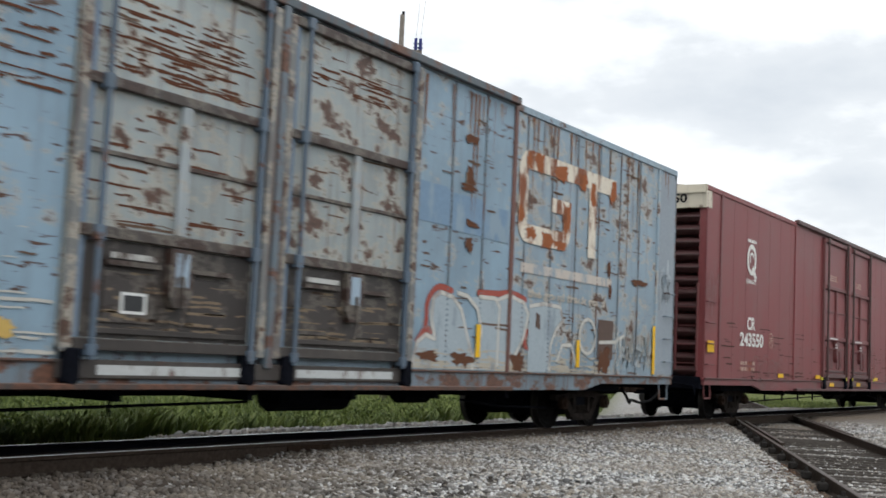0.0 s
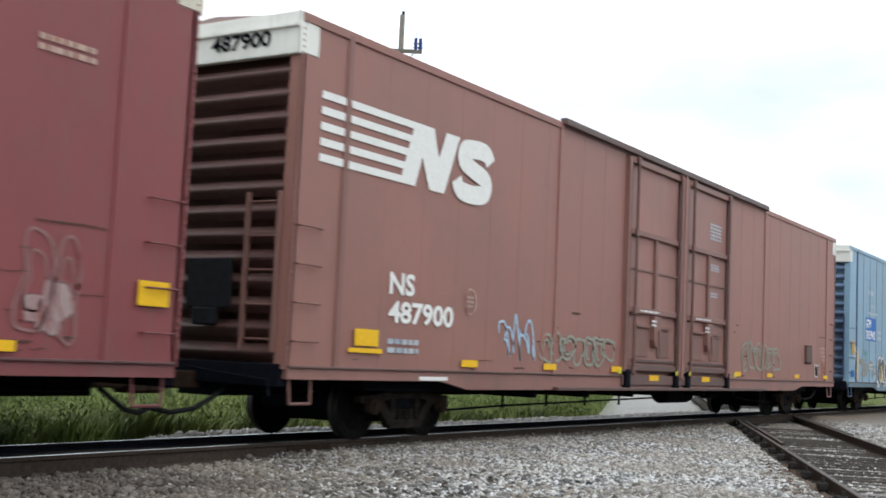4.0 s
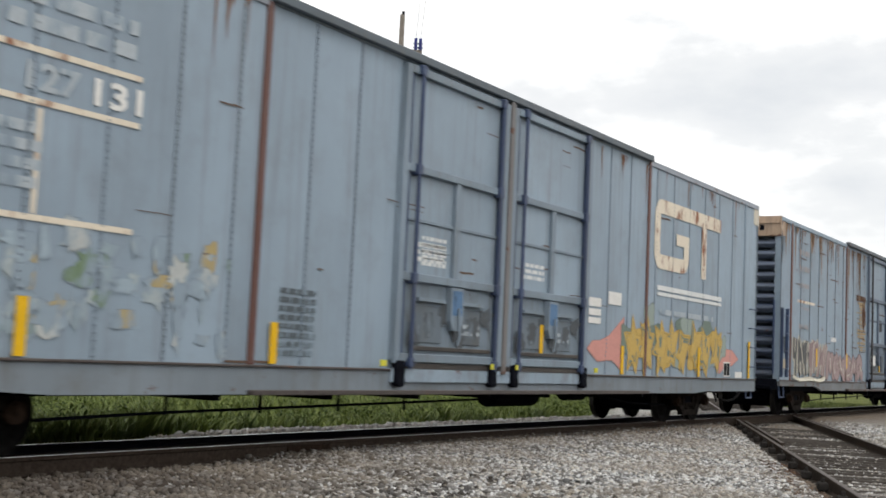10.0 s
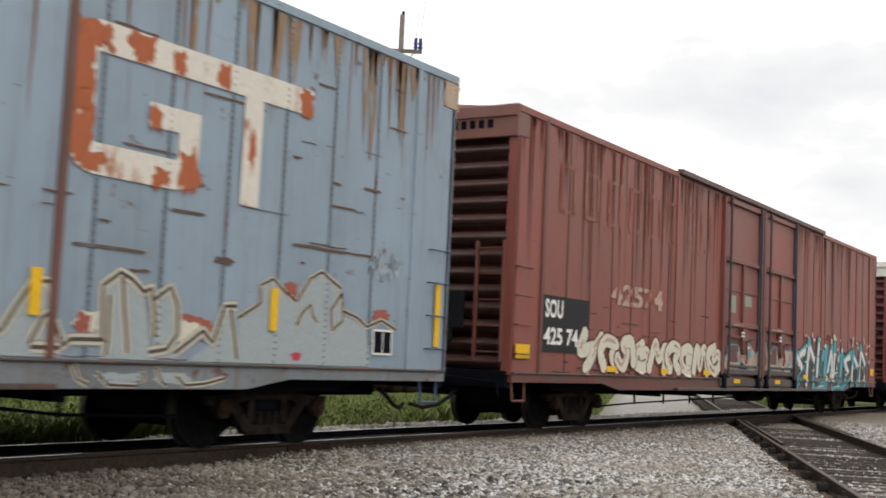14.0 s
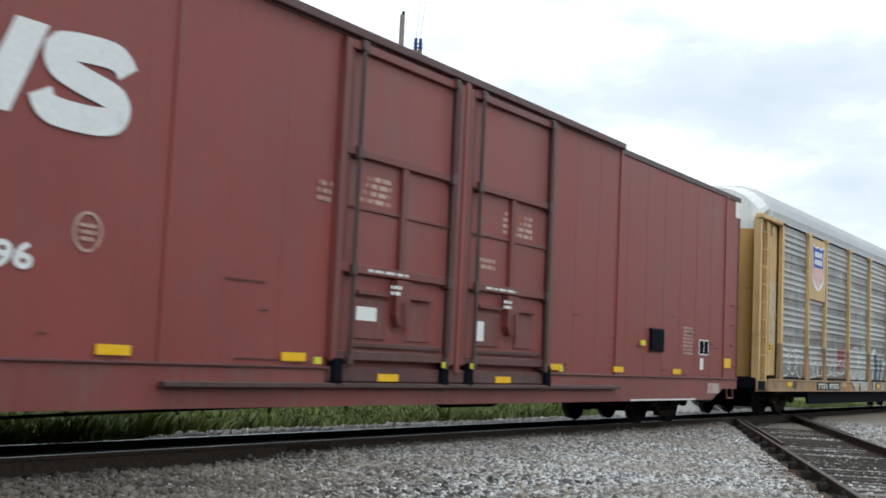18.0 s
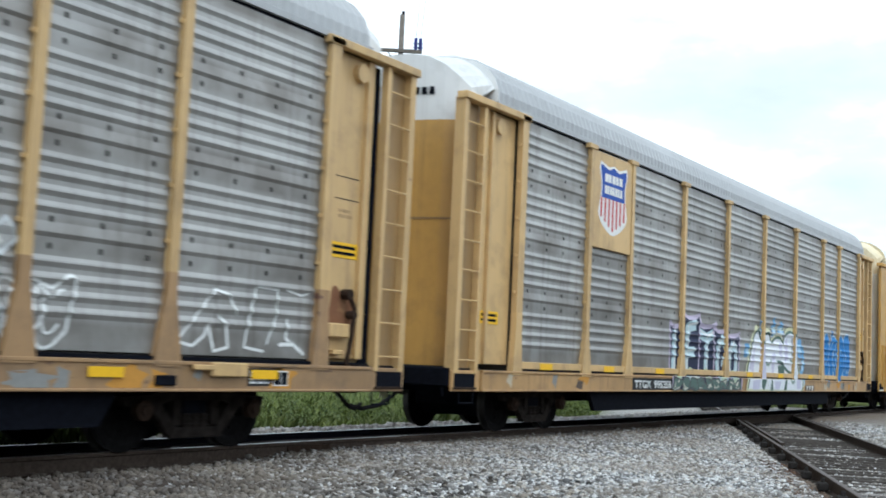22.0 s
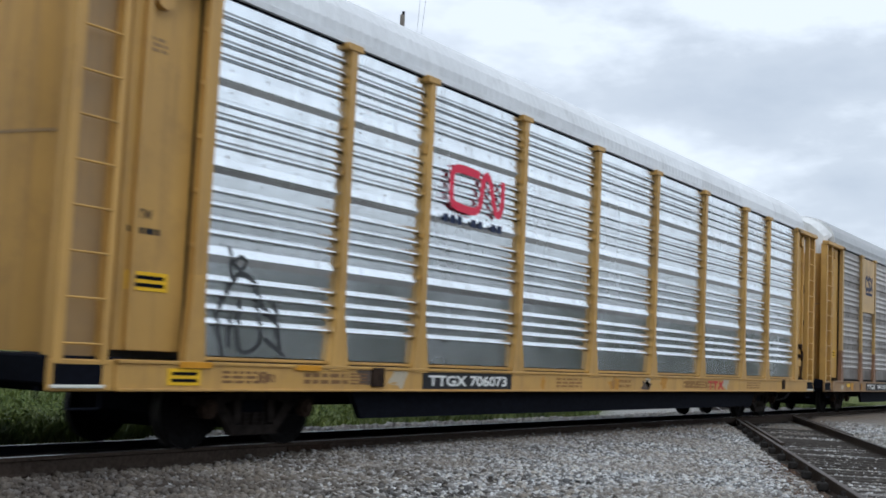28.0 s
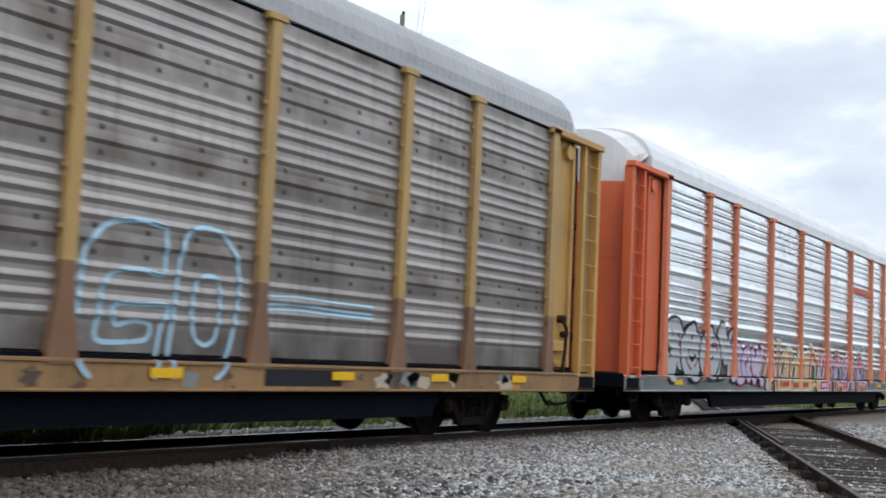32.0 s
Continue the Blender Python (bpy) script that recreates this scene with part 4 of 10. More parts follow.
def door_shape_parts(car, x0, w, mats, m_rod, over):
    """A plug door from x0, w wide: sheet, stiles, rails, lock rods, handle gear."""
    y = SIDE
    stile, mullion, edge = over.get("stile", mats[1]), over.get("mullion", mats[1]), over.get("stile_side", mats[3])
    d = tagged(put("plug_door", shared(("door_sheet", w), lambda: Shape().cbox(0.02, w - 0.02, y - 0.025, y + 0.05, 1.16, 5.27, 0.006), mats[0]), car, (x0, 0, 0)), "closed sliding plug door with ribs and lock rods")
    put("stile", shared(("stile", 0), lambda: Shape().cbox(0.02, 0.15, y - 0.085, y - 0.02, 1.12, 5.28, 0.01), stile), d)
    put("stile", shared(("stile", 0), lambda: Shape().cbox(0.02, 0.15, y - 0.085, y - 0.02, 1.12, 5.28, 0.01), stile), d, (w - 0.17, 0, 0))
    # dark strips beside the stiles carry the shade of the door frame
    for x in (0.150, w - 0.255):
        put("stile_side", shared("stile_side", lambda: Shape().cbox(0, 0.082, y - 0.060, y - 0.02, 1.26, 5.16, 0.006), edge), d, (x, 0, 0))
    for z, h in ((5.16, 0.12), (3.78, 0.11), (2.26, 0.12), (1.14, 0.12)):
        put("door_rail", shared(("door_rail", w, h), lambda w=w, h=h: Shape().cbox(0.15, w - 0.15, y - 0.095, y - 0.02, 0, h, 0.01), mats[1] if z > 2 or len(mats) > 5 else mats[4]), d, (0, 0, z))
    put("door_rail", shared(("thin_rail", w), lambda: Shape().cbox(0.15, w - 0.15, y - 0.05, y - 0.02, 0, 0.05, 0.006), mats[1]), d, (0, 0, 3.10))
    put("mullion", shared("mullion", lambda: Shape().cbox(-0.07, 0.07, y - 0.085, y - 0.02, 2.38, 3.80, 0.01), mullion), d, (w * 0.5 + 0.02, 0, 0))
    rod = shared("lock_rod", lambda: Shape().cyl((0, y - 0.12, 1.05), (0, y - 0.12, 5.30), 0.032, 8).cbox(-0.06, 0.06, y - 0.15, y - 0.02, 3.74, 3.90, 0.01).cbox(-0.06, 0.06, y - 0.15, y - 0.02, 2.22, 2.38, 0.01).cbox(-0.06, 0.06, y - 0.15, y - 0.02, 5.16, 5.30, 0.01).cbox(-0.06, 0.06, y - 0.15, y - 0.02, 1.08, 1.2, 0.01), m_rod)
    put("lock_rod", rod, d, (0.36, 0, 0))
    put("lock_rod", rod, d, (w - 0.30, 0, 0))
    gear = put("handle_box", shared("handle_box", lambda: Shape().prism([(-0.17, 2.24), (0.17, 2.24), (0.17, 1.76), (0.10, 1.62), (-0.10, 1.62), (-0.17, 1.76)], y - 0.13, y - 0.02), mats[1]), d, (w * 0.5 + 0.02, 0, 0))
    put("door_handle", shared("door_handle", lambda: Shape().tube([(0.0, y - 0.16, 1.95), (0.03, y - 0.17, 1.55), (0.0, y - 0.15, 1.40)], 0.02, 6), mats[1]), gear)
    for dx, ww in ((0.52, 0.72), (w * 0.5 + 0.22, 0.62)):
        put("lower_panel", shared(("lower_panel", ww), lambda ww=ww: Shape().cbox(0, ww, y - 0.048, y - 0.02, 1.42, 1.95, 0.008), mats[2]), d, (dx, 0, 0))
        put("ledge", shared(("ledge", ww), lambda ww=ww: Shape().prism([(0, 2.0), (ww, 2.0), (ww, 2.05), (0, 2.05)], y - 0.10, y - 0.02), mats[1]), d, (dx, 0, 0))
    if len(mats) > 5:
        put("lower_sheet", shared(("lower_sheet", w), lambda: Shape().cbox(0.24, w - 0.26, y - 0.031, y - 0.02, 1.27, 2.25, 0.003), mats[5]), d)
        put("bottom_gap", shared(("bottom_gap", w), lambda: Shape().box(0.10, w - 0.10, y - 0.064, y - 0.02, 1.052, 1.13), mats[4]), d)
    put("lower_bar", shared(("lower_bar", w), lambda: Shape().cbox(0.45, w - 0.35, y - 0.07, y - 0.02, 1.31, 1.37, 0.006), mats[4]), d)
    return d


def make_boxcar(centre, label, m):
    """A long high-cube boxcar. m: materials by part."""
    car = tagged(new("boxcar"), label, "freight car", "freight cars of the passing train")
    y = SIDE
    part("body", Shape().box(-BOX_HALF + 0.1, BOX_HALF - 0.1, y + 0.03, -y - 0.03, 1.02, 5.33), m["back"], car)
    # sheets of the near side, with a seam or post at each joint
    seams = m.get("seams", (-11.05, -10.1, -9.15, -8.2, -7.25, -6.3))
    edges = [-BOX_HALF, -12.0, *seams, -5.87, -4.95, -4.0, -3.05]
    edges_r = [3.05, 4.0, 4.95, 5.87, *[-s for s in reversed(seams)], 12.0, BOX_HALF]
    for es in (edges, edges_r):
        for a, b in zip(es, es[1:]):
            w = round(b - a, 3)
            mt = m["side"] if abs(a + b) / 2 > 5.87 else m["middle"]
            g = 0.0003 if m.get("tight") else 0.004
            put("side_panel", shared(("side_panel", round(a, 2), w, g), lambda a=a, w=w, g=g: Shape().cbox(a + g, a + w - g, y, y + 0.04, 1.04, 5.33, g), mt), car)
        for a in es[1:-1]:
            big = abs(abs(a) - 12.0) < 0.05 or abs(abs(a) - 5.87) < 0.05
            if big:
                keep = m["post_front"] if a < -11 else m["side"] if a > 11 else m.get("post", m["side"])
                put("side_post", shared("side_post", lambda: Shape().cbox(-0.055, 0.055, y - 0.03, y + 0.02, 1.02, 5.34, 0.01), keep), car, (a, 0, 0))
            else:
                if m.get("tight"):
                    put("seam", shared(("welded_seam", round(a, 2)), lambda a=a: Shape().prism([(a - 0.010, 1.05), (a + 0.010, 1.05), (a + 0.010, 5.32), (a - 0.010, 5.32)], y - 0.0022, y + 0.01), m["seam"]), car)
                else:
                    put("seam", shared(("seam", m["rivets"]), lambda: seam_shape(1.05, 5.32, m["rivets"]), m["seam"]), car, (a, 0, 0))
    for k in (-1, 1):
        for e in (y, -y - 0.16):
            put("corner_post", shared(("corner_post", k, e), lambda k=k, e=e: Shape().slab([(e, 1.0), (e + 0.16, 1.0), (e + 0.16, 5.33), (e, 5.33)], k * (BOX_HALF - 0.1), k * BOX_HALF), m["side"]), car)
        col = shared(("rivet_column", m["rivets"]), lambda: seam_shape(1.05, 5.30, True), m["seam"] if m["rivets"] else m["side"])
        put("rivet_column", col, car, (k * (BOX_HALF - 0.035), 0, 0))
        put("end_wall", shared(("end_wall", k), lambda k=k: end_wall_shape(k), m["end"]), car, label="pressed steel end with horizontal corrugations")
        xb = k * (BOX_HALF + 0.012)
        if not m["rivets"]:
            put("brake_board", shared(("brake_board", k), lambda xb=xb, k=k: Shape().cbox(min(xb, xb + k * 0.05), max(xb, xb + k * 0.05), -0.62, 0.12, 1.72, 2.34, 0.01).cbox(min(xb, xb + k * 0.16), max(xb, xb + k * 0.16), -0.42, -0.10, 1.50, 1.72, 0.02), DARK_IRON), car, label="dark board and brake housing on the car end")
        if "cap" in m:
            c = k * BOX_HALF
            put("end_cap", shared(("end_cap", k), lambda c=c, k=k: Shape().cbox(min(c - k * 0.34, c + k * 0.05), max(c - k * 0.34, c + k * 0.05), y - 0.012, y + 0.02, 4.88, 5.40, 0.01)
                .cbox(min(c - k * 0.05, c + k * 0.05), max(c - k * 0.05, c + k * 0.05), y - 0.01, -y + 0.01, 4.86, 5.40, 0.01)
                .prism([(c + k * 0.05, 5.2), (c + k * 0.09, 5.2), (c + k * 0.09, 5.24), (c + k * 0.05, 5.24)], y, -y), m["cap"]), car, label="white painted cap at the end of the roof")
            bars = Shape()
            q = c + k * 0.055
            for i in range(6):
                bars.box(min(q, q + k * 0.004), max(q, q + k * 0.004), -0.55 + i * 0.17 - 0.5, -0.55 + i * 0.17 - 0.39, 5.02, 5.16)
            if k < 0 and "end_number" in m:
                word = lettering(car, m["end_number"], 0.05, 1.05, 4.98, 5.19, BLACK, name="end_number")
                for letter in word.children:
                    for v in letter.data.vertices:
                        v.co = (q - 0.004, -v.co.x, v.co.z)
            else:
                put("end_marking", shared(("end_marking", k), lambda: bars, BLACK), car)
        # ladder on the end, grab irons on the side, stirrup
        rung = shared(("end_rung", k), lambda k=k: Shape().tube([(0, -0.24, 0), (k * 0.08, -0.24, 0), (k * 0.08, 0.24, 0), (0, 0.24, 0)], 0.012, 6), m["iron"])
        lad = put("end_ladder", shared(("ladder_rails", k), lambda k=k: Shape().cbox(min(k * 0.04, k * 0.12), max(k * 0.04, k * 0.12), -0.27, -0.23, 1.2, 3.15, 0.006).cbox(min(k * 0.04, k * 0.12), max(k * 0.04, k * 0.12), 0.23, 0.27, 1.2, 3.15, 0.006), m["iron"]), car, (k * BOX_HALF, -1.12, 0))
        for i in range(5):
            put("rung", rung, lad, (0, 0, 1.35 + 0.42 * i))
        lad2 = put("grip_row", None, car, (k * (BOX_HALF - 0.33) - 0.24, SIDE, 0))
        if m["rivets"] and k < 0:
            for dx in (-0.02, 0.48):
                put("ladder_rail", shared("side_ladder_rail", lambda: Shape().cbox(-0.022, 0.022, -0.085, 0.0, 1.12, 2.95, 0.006), m["iron"]), lad2, (dx, 0, 0))
        for i in range(4):
            put("grab_iron", shared("grab_iron", lambda: grab_iron(0.46), m["iron"]), lad2, (0, 0, 1.34 + 0.47 * i))
        put("stirrup", shared("stirrup", lambda: Shape().tube([(-0.22, y + 0.05, 0.95), (-0.20, y + 0.03, 0.58), (0.20, y + 0.03, 0.58), (0.22, y + 0.05, 0.95)], 0.02, 6), m["iron"]), car, (k * (BOX_HALF - 0.38), 0, 0))
        make_coupler(car, k, BOX_HALF - 0.1)
        make_truck(car, k * 9.65, centre)
        put("end_sill", shared(("end_sill", k), lambda k=k: Shape().cbox(min(k * 12.85, k * 13.02), max(k * 12.85, k * 13.02), -1.45, 1.45, 0.78, 1.06, 0.015), BLACK), car)
    low = m.get("sill_low", 0.76)
    flat = m.get("sill_flat", 8.7)
    high = m.get("sill_high", 0.88)
    poly = [(-12.95, 1.04), (-12.95, high), (-flat - 0.75, high), (-flat, low), (flat, low), (flat + 0.75, high), (12.95, high), (12.95, 1.04)]
    part("side_sill", Shape().prism(poly, y - 0.02, y + 0.05), m["sill"], car)
    part("far_sill", Shape().prism(poly, -y - 0.05, -y + 0.02), m["sill"], car)
    put("sill_flange", shared("sill_flange", lambda: Shape().cbox(-12.95, 12.95, y - 0.05, y + 0.03, 1.015, 1.045, 0.006), m["flange"]), car)
    part("door_track", Shape().cbox(-5.9, 5.9, y - 0.13, y - 0.015, m.get("track_z", low) - 0.005, m.get("track_z", low) + 0.055, 0.008), m.get("track", m["flange"]), car)
    part("threshold", Shape().cbox(-3.05, 3.05, y - 0.06, y + 0.02, 0.86, 1.05, 0.01), m.get("threshold", m["door"][4]), car)
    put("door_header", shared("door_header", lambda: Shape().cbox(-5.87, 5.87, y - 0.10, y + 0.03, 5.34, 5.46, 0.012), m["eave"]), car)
    for k in (-1, 1):
        put("top_chord", shared("top_chord", lambda: Shape().cbox(-3.565, 3.565, y - 0.025, y + 0.03, 5.27, 5.39, 0.01), m["chord"]), car, (k * (5.87 + 3.565), 0, 0))
    roof = part("roof", Shape().slab([(y - 0.02, 5.36), (0, 5.50), (-y + 0.02, 5.36), (-y + 0.02, 5.32), (y - 0.02, 5.32)], -12.98, 12.98), m["roof"], car)
    rib = shared("roof_rib", lambda: Shape().slab([(y + 0.02, 5.36), (0, 5.50), (-y - 0.02, 5.36), (-y - 0.02, 5.40), (0, 5.54), (y + 0.02, 5.40)], -0.04, 0.04), m["roof"])
    for i in range(19):
        put("roof_rib", rib, roof, (-12.6 + 1.4 * i, 0, 0))
    door_shape_parts(car, -3.05, 2.99, m["door"], m["rod"], m)
    door_shape_parts(car, 0.06, 2.99, m["door"], m["rod"], m)
    put("door_post", shared("door_post", lambda: Shape().cbox(-0.06, 0.06, y - 0.10, y + 0.02, 1.0, 5.34, 0.012), m.get("mid_post", m["seam"])), car, (0, 0, 0))
    for x in (-2.9, -0.35, 0.35, 2.9):
        put("roller_bracket", shared("roller_bracket", lambda: Shape().cbox(-0.10, 0.10, y - 0.12, y - 0.01, 0.82, 1.16, 0.02).cyl((0, y - 0.13, 0.88), (0, y - 0.02, 0.88), 0.08, 10), BLACK), car, (x, 0, 0))
    for x in m.get("reflect", (-10.6, -8.3, -6.0, -4.2, 5.2, 7.2, 9.2, 11.3)):
        put("reflector", shared("reflector", lambda: Shape().box(-0.23, 0.23, y - 0.034, y - 0.028, 0, 0.105), YELLOW), car, (x, 0, m.get("reflect_z", 1.10)), "yellow reflective patch")
    make_underframe(car, BOX_HALF, low, 9.65)
    make_brake_gear(car)
    return car


RACK_HALF = 13.55
POST_X = (-9.07, -7.17, -4.30, -1.44, 1.42, 4.28, 7.15, 9.05)
RACK_CORNER = 11.58


def screen_profile(louvred=False):
    """(depth, height) up a side screen: each metre carries four ribs and ends in a fold. louvred: a slot under each rib's lip."""
    prof = [(-0.004, 1.13)]
    for top in (1.97, 2.97, 3.97, 4.97):
        for i in range(4):
            z = top - 0.48 + 0.16 * i
            if louvred:
                prof += [(0.0, z - 0.040), (0.022, z - 0.037), (0.022, z - 0.014), (-0.030, z - 0.008)]
            else:
                prof += [(0.0, z - 0.052), (-0.006, z - 0.032), (-0.013, z - 0.012)]
            q = 1.0 if louvred else 0.50
            prof += [(-0.035 * q, z), (-0.030 * q, z + 0.018), (-0.014 * q, z + 0.040), (0.0, z + 0.060)]
            if not louvred and i == 3 and top < 4.5:
                prof += [(0.0, top + 0.235), (-0.014, top + 0.275), (-0.015, top + 0.285), (-0.001, top + 0.385)]
        if louvred and top < 4.5:
            prof += [(0.0, top + 0.20), (-0.030, top + 0.275), (-0.031, top + 0.285), (-0.002, top + 0.385)]
    prof.append((0.0, 5.17))
    return prof


SCREEN, LOUVRED = screen_profile(), screen_profile(True)


def depth_in(prof, z):
    for (da, za), (db, zb) in zip(prof, prof[1:]):
        if za <= z <= zb:
            return da + (db - da) * (z - za) / max(1e-6, zb - za)
    return 0.0


def screen_depth(z):
    """Outermost depth of either kind of screen at a height."""
    return min(depth_in(SCREEN, z), depth_in(LOUVRED, z))


def screen_shape(w, hole=0.024, z_top=5.17, louvred=False):
    """Pressed side screen: bands of sharp ribs between flat bands with rows of small holes."""
    s = Shape()
    y = SIDE + 0.035
    prof = [q for q in (LOUVRED if louvred else SCREEN) if q[1] <= z_top]
    n = len(prof)
    s.add([(x, y + d, zz) for x in (0.0, w) for d, zz in prof], [(i, i + 1, n + i + 1, n + i) for i in range(n - 1)])
    k = max(3, int(w / 0.62))
    for base in (2.02, 3.02, 4.02):
        for dz in (0.10, 0.36):
            for i in range(k):
                x, z = (i + 0.5) * w / k, base + dz
                if z < z_top - 0.05:
                    s.add([(x + a * hole, y + screen_depth(z + c * hole * 1.2) - 0.004, z + c * hole * 1.2) for a, c in ((-1, -1), (1, -1), (1, 1), (-1, 1))], [(0, 1, 2, 3)], 1)
    return s


def rack_post_shape(wide=0.13):
    y = SIDE
    s = Shape()
    s.prism([(-wide / 2, 2.0), (wide / 2, 2.0), (wide / 2, 5.16), (-wide / 2, 5.16)], y - 0.05, y + 0.05)
    for z in (2.3, 2.9, 3.5, 4.1, 4.7):
        s.cbox(-wide / 2 - 0.03, wide / 2 + 0.03, y - 0.02, y + 0.03, z, z + 0.05, 0.005)
    return s


def add_post(car, x, m, wide, cap, flare):
    y = SIDE
    p = put("side_post", shared(("rack_post", wide), lambda: rack_post_shape(wide), m["post"]), car, (x, 0, 0))
    put("post_foot", shared(("post_foot", wide, flare), lambda: Shape().prism([(-flare, 1.0), (flare, 1.0), (wide / 2, 1.75), (wide / 2, 2.0), (-wide / 2, 2.0), (-wide / 2, 1.75)], y - 0.055, y + 0.05), m.get("foot", m["post"])), p)
    put("post_cap", shared(("post_cap", cap), lambda: Shape().cbox(-cap / 2, cap / 2, y - 0.07, y + 0.04, 5.13, 5.22, 0.008), m["post"]), p)


ROOF_ARC = [(-1.46, 5.22), (-1.46, 5.45), (-1.38, 5.68), (-1.22, 5.87), (-0.96, 6.03), (-0.60, 6.13), (0.0, 6.17)]


def roof_panel_shape(w):
    full = ROOF_ARC + [(-a, b) for a, b in reversed(ROOF_ARC[:-1])]
    s = Shape()
    n = len(full)
    k = max(8, int(w / 0.09))
    for i in range(k + 1):
        lift = 0.012 if i % 2 else 0.0
        s.v += [(i * w / k, a * (1 + lift), b + lift) for a, b in full]
    s.f += [[i * n + j, (i + 1) * n + j, (i + 1) * n + j + 1, i * n + j + 1] for i in range(k) for j in range(n - 1)]
    s.m += [0] * (k * (n - 1))
    return s


def make_autorack(centre, label, m):
    """A covered three-deck car carrier with pressed side screens."""
    car = tagged(new("autorack_car"), label, "freight car", "freight cars of the passing train")
    y = SIDE
    part("inner_wall", Shape().box(-RACK_CORNER, RACK_CORNER, y + 0.075, -y - 0.075, 1.02, 5.20), m["inside"], car)
    posts = m.get("posts", POST_X)
    wide = m.get("wide", ())
    xs = sorted([-RACK_CORNER, *posts, RACK_CORNER])
    for a, b in zip(xs, xs[1:]):
        if (round(a, 2), round(b, 2)) in wide:
            put("door_panel", shared(("door_panel", round(b - a, 2)), lambda a=a, b=b: Shape().cbox(0, b - a, y - 0.03, y + 0.05, 1.05, 5.20, 0.01).cbox((b - a) * 0.48, (b - a) * 0.52, y - 0.05, y, 1.1, 5.15, 0.008), m["paint"]), car, (a, 0, 0), "painted steel door panel")
        else:
            put("side_screen", shared(("side_screen", round(b - a, 2), m.get("hole_size", 0.024)), lambda a=a, b=b: screen_shape(b - a, m.get("hole_size", 0.024), louvred="hole_size" in m), [m["screen"], m["hole"]]), car, (a, 0, 0))
        # a black bar gives the gap above the sill its shade
        if not m.get("toe"):
            put("floor_gap", shared(("floor_gap", round(b - a, 2)), lambda a=a, b=b: Shape().box(0.0, b - a, y - 0.02, y + 0.03, 1.062, 1.105), BLACK), car, (a, 0, 0))
        if m.get("kick"):
            put("kick_plate", shared(("kick_plate", round(b - a, 2)), lambda a=a, b=b: Shape().cbox(0.07, b - a - 0.07, y - 0.03, y + 0.03, 1.10, 1.215, 0.006), m["paint"]), car, (a, 0, 0), "stained yellow plate below the screen")
        if m.get("toe"):
            put("toe_guard", shared(("toe_guard", round(b - a, 2)), lambda a=a, b=b: Shape().cbox(0.1, b - a - 0.1, y - 0.01, y + 0.03, 1.075, 1.115, 0.006), m["paint"]), car, (a, 0, 0))
    for x in posts:
        add_post(car, x, m, m.get("post_w", 0.13), 0.34, 0.20)
    for k in (-1, 1):
        c = k * RACK_CORNER
        add_post(car, c + k * 0.08, m, 0.2, 0.3, 0.16)
        # end panel, ladder and curved end doors
        flush = m.get("flush")
        if not flush and k > 0:
            # black strip closes the slot beside the ladder and stands for its shade
            put("end_gap", shared("end_gap", lambda: Shape().box(12.70, 12.87, y + 0.13, y + 0.17, 1.1, 5.1).cbox(12.74, 12.80, y + 0.08, y + 0.13, 1.6, 1.75, 0.01).cbox(12.74, 12.80, y + 0.08, y + 0.13, 2.6, 2.75, 0.01).cbox(12.74, 12.80, y + 0.08, y + 0.13, 3.6, 3.75, 0.01), BLACK), car)
            latch = put("latch_bracket", shared("latch_bracket", lambda: Shape().cbox(11.86, 12.30, y + 0.00, y + 0.10, 1.42, 1.60, 0.015).cbox(12.0, 12.2, y + 0.02, y + 0.10, 1.20, 1.26, 0.01), m["paint"]), car, label="latch gear of the end door")
            put("latch_lever", shared("latch_lever", lambda: Shape().tube([(12.22, y + 0.02, 2.02), (12.38, y + 0.00, 1.80), (12.34, y + 0.0, 1.45), (12.26, y + 0.0, 1.1), (12.3, y, 0.84)], 0.032, 7).cyl((12.24, y + 0.1, 1.98), (12.24, y - 0.03, 1.98), 0.07, 10).cyl((12.36, y + 0.1, 1.72), (12.36, y - 0.03, 1.72), 0.055, 10), RUSTY), latch)
        if flush:
            put("end_panel", shared(("flush_panel", k), lambda k=k: Shape().cbox(min(k * 11.7, k * 13.42), max(k * 11.7, k * 13.42), y - 0.01, y + 0.08, 1.05, 5.16, 0.012)
                .cbox(min(k * 12.52, k * 12.58), max(k * 12.52, k * 12.58), y - 0.03, y + 0.02, 1.1, 5.1, 0.008), m["paint"]), car)
        else:
            put("end_panel", shared(("end_panel", k), lambda k=k: Shape().cbox(min(k * 11.75, k * 12.72), max(k * 11.75, k * 12.72), y + 0.10, y + 0.16, 1.15, 5.16, 0.01)
                .cbox(min(k * 12.50, k * 12.58), max(k * 12.50, k * 12.58), y + 0.04, y + 0.14, 1.15, 5.12, 0.01), m["paint"]), car)
        if flush:
            lad = put("ladder", shared(("short_ladder", k), lambda k=k: Shape().cbox(min(k * 12.72, k * 12.76), max(k * 12.72, k * 12.76), y - 0.08, y, 0.9, 2.35, 0.006).cbox(min(k * 13.16, k * 13.20), max(k * 13.16, k * 13.20), y - 0.08, y, 0.9, 2.35, 0.006), m["paint"]), car, label="short ladder")
        else:
            lad = put("ladder", None, car, label="ladder with round rungs between two posts")
            put("ladder_post", shared(("inner_ladder_post", k), lambda k=k: Shape().cbox(min(k * 12.86, k * 12.95), max(k * 12.86, k * 12.95), y - 0.02, y + 0.10, 1.0, 5.16, 0.008), m["paint"]), lad)
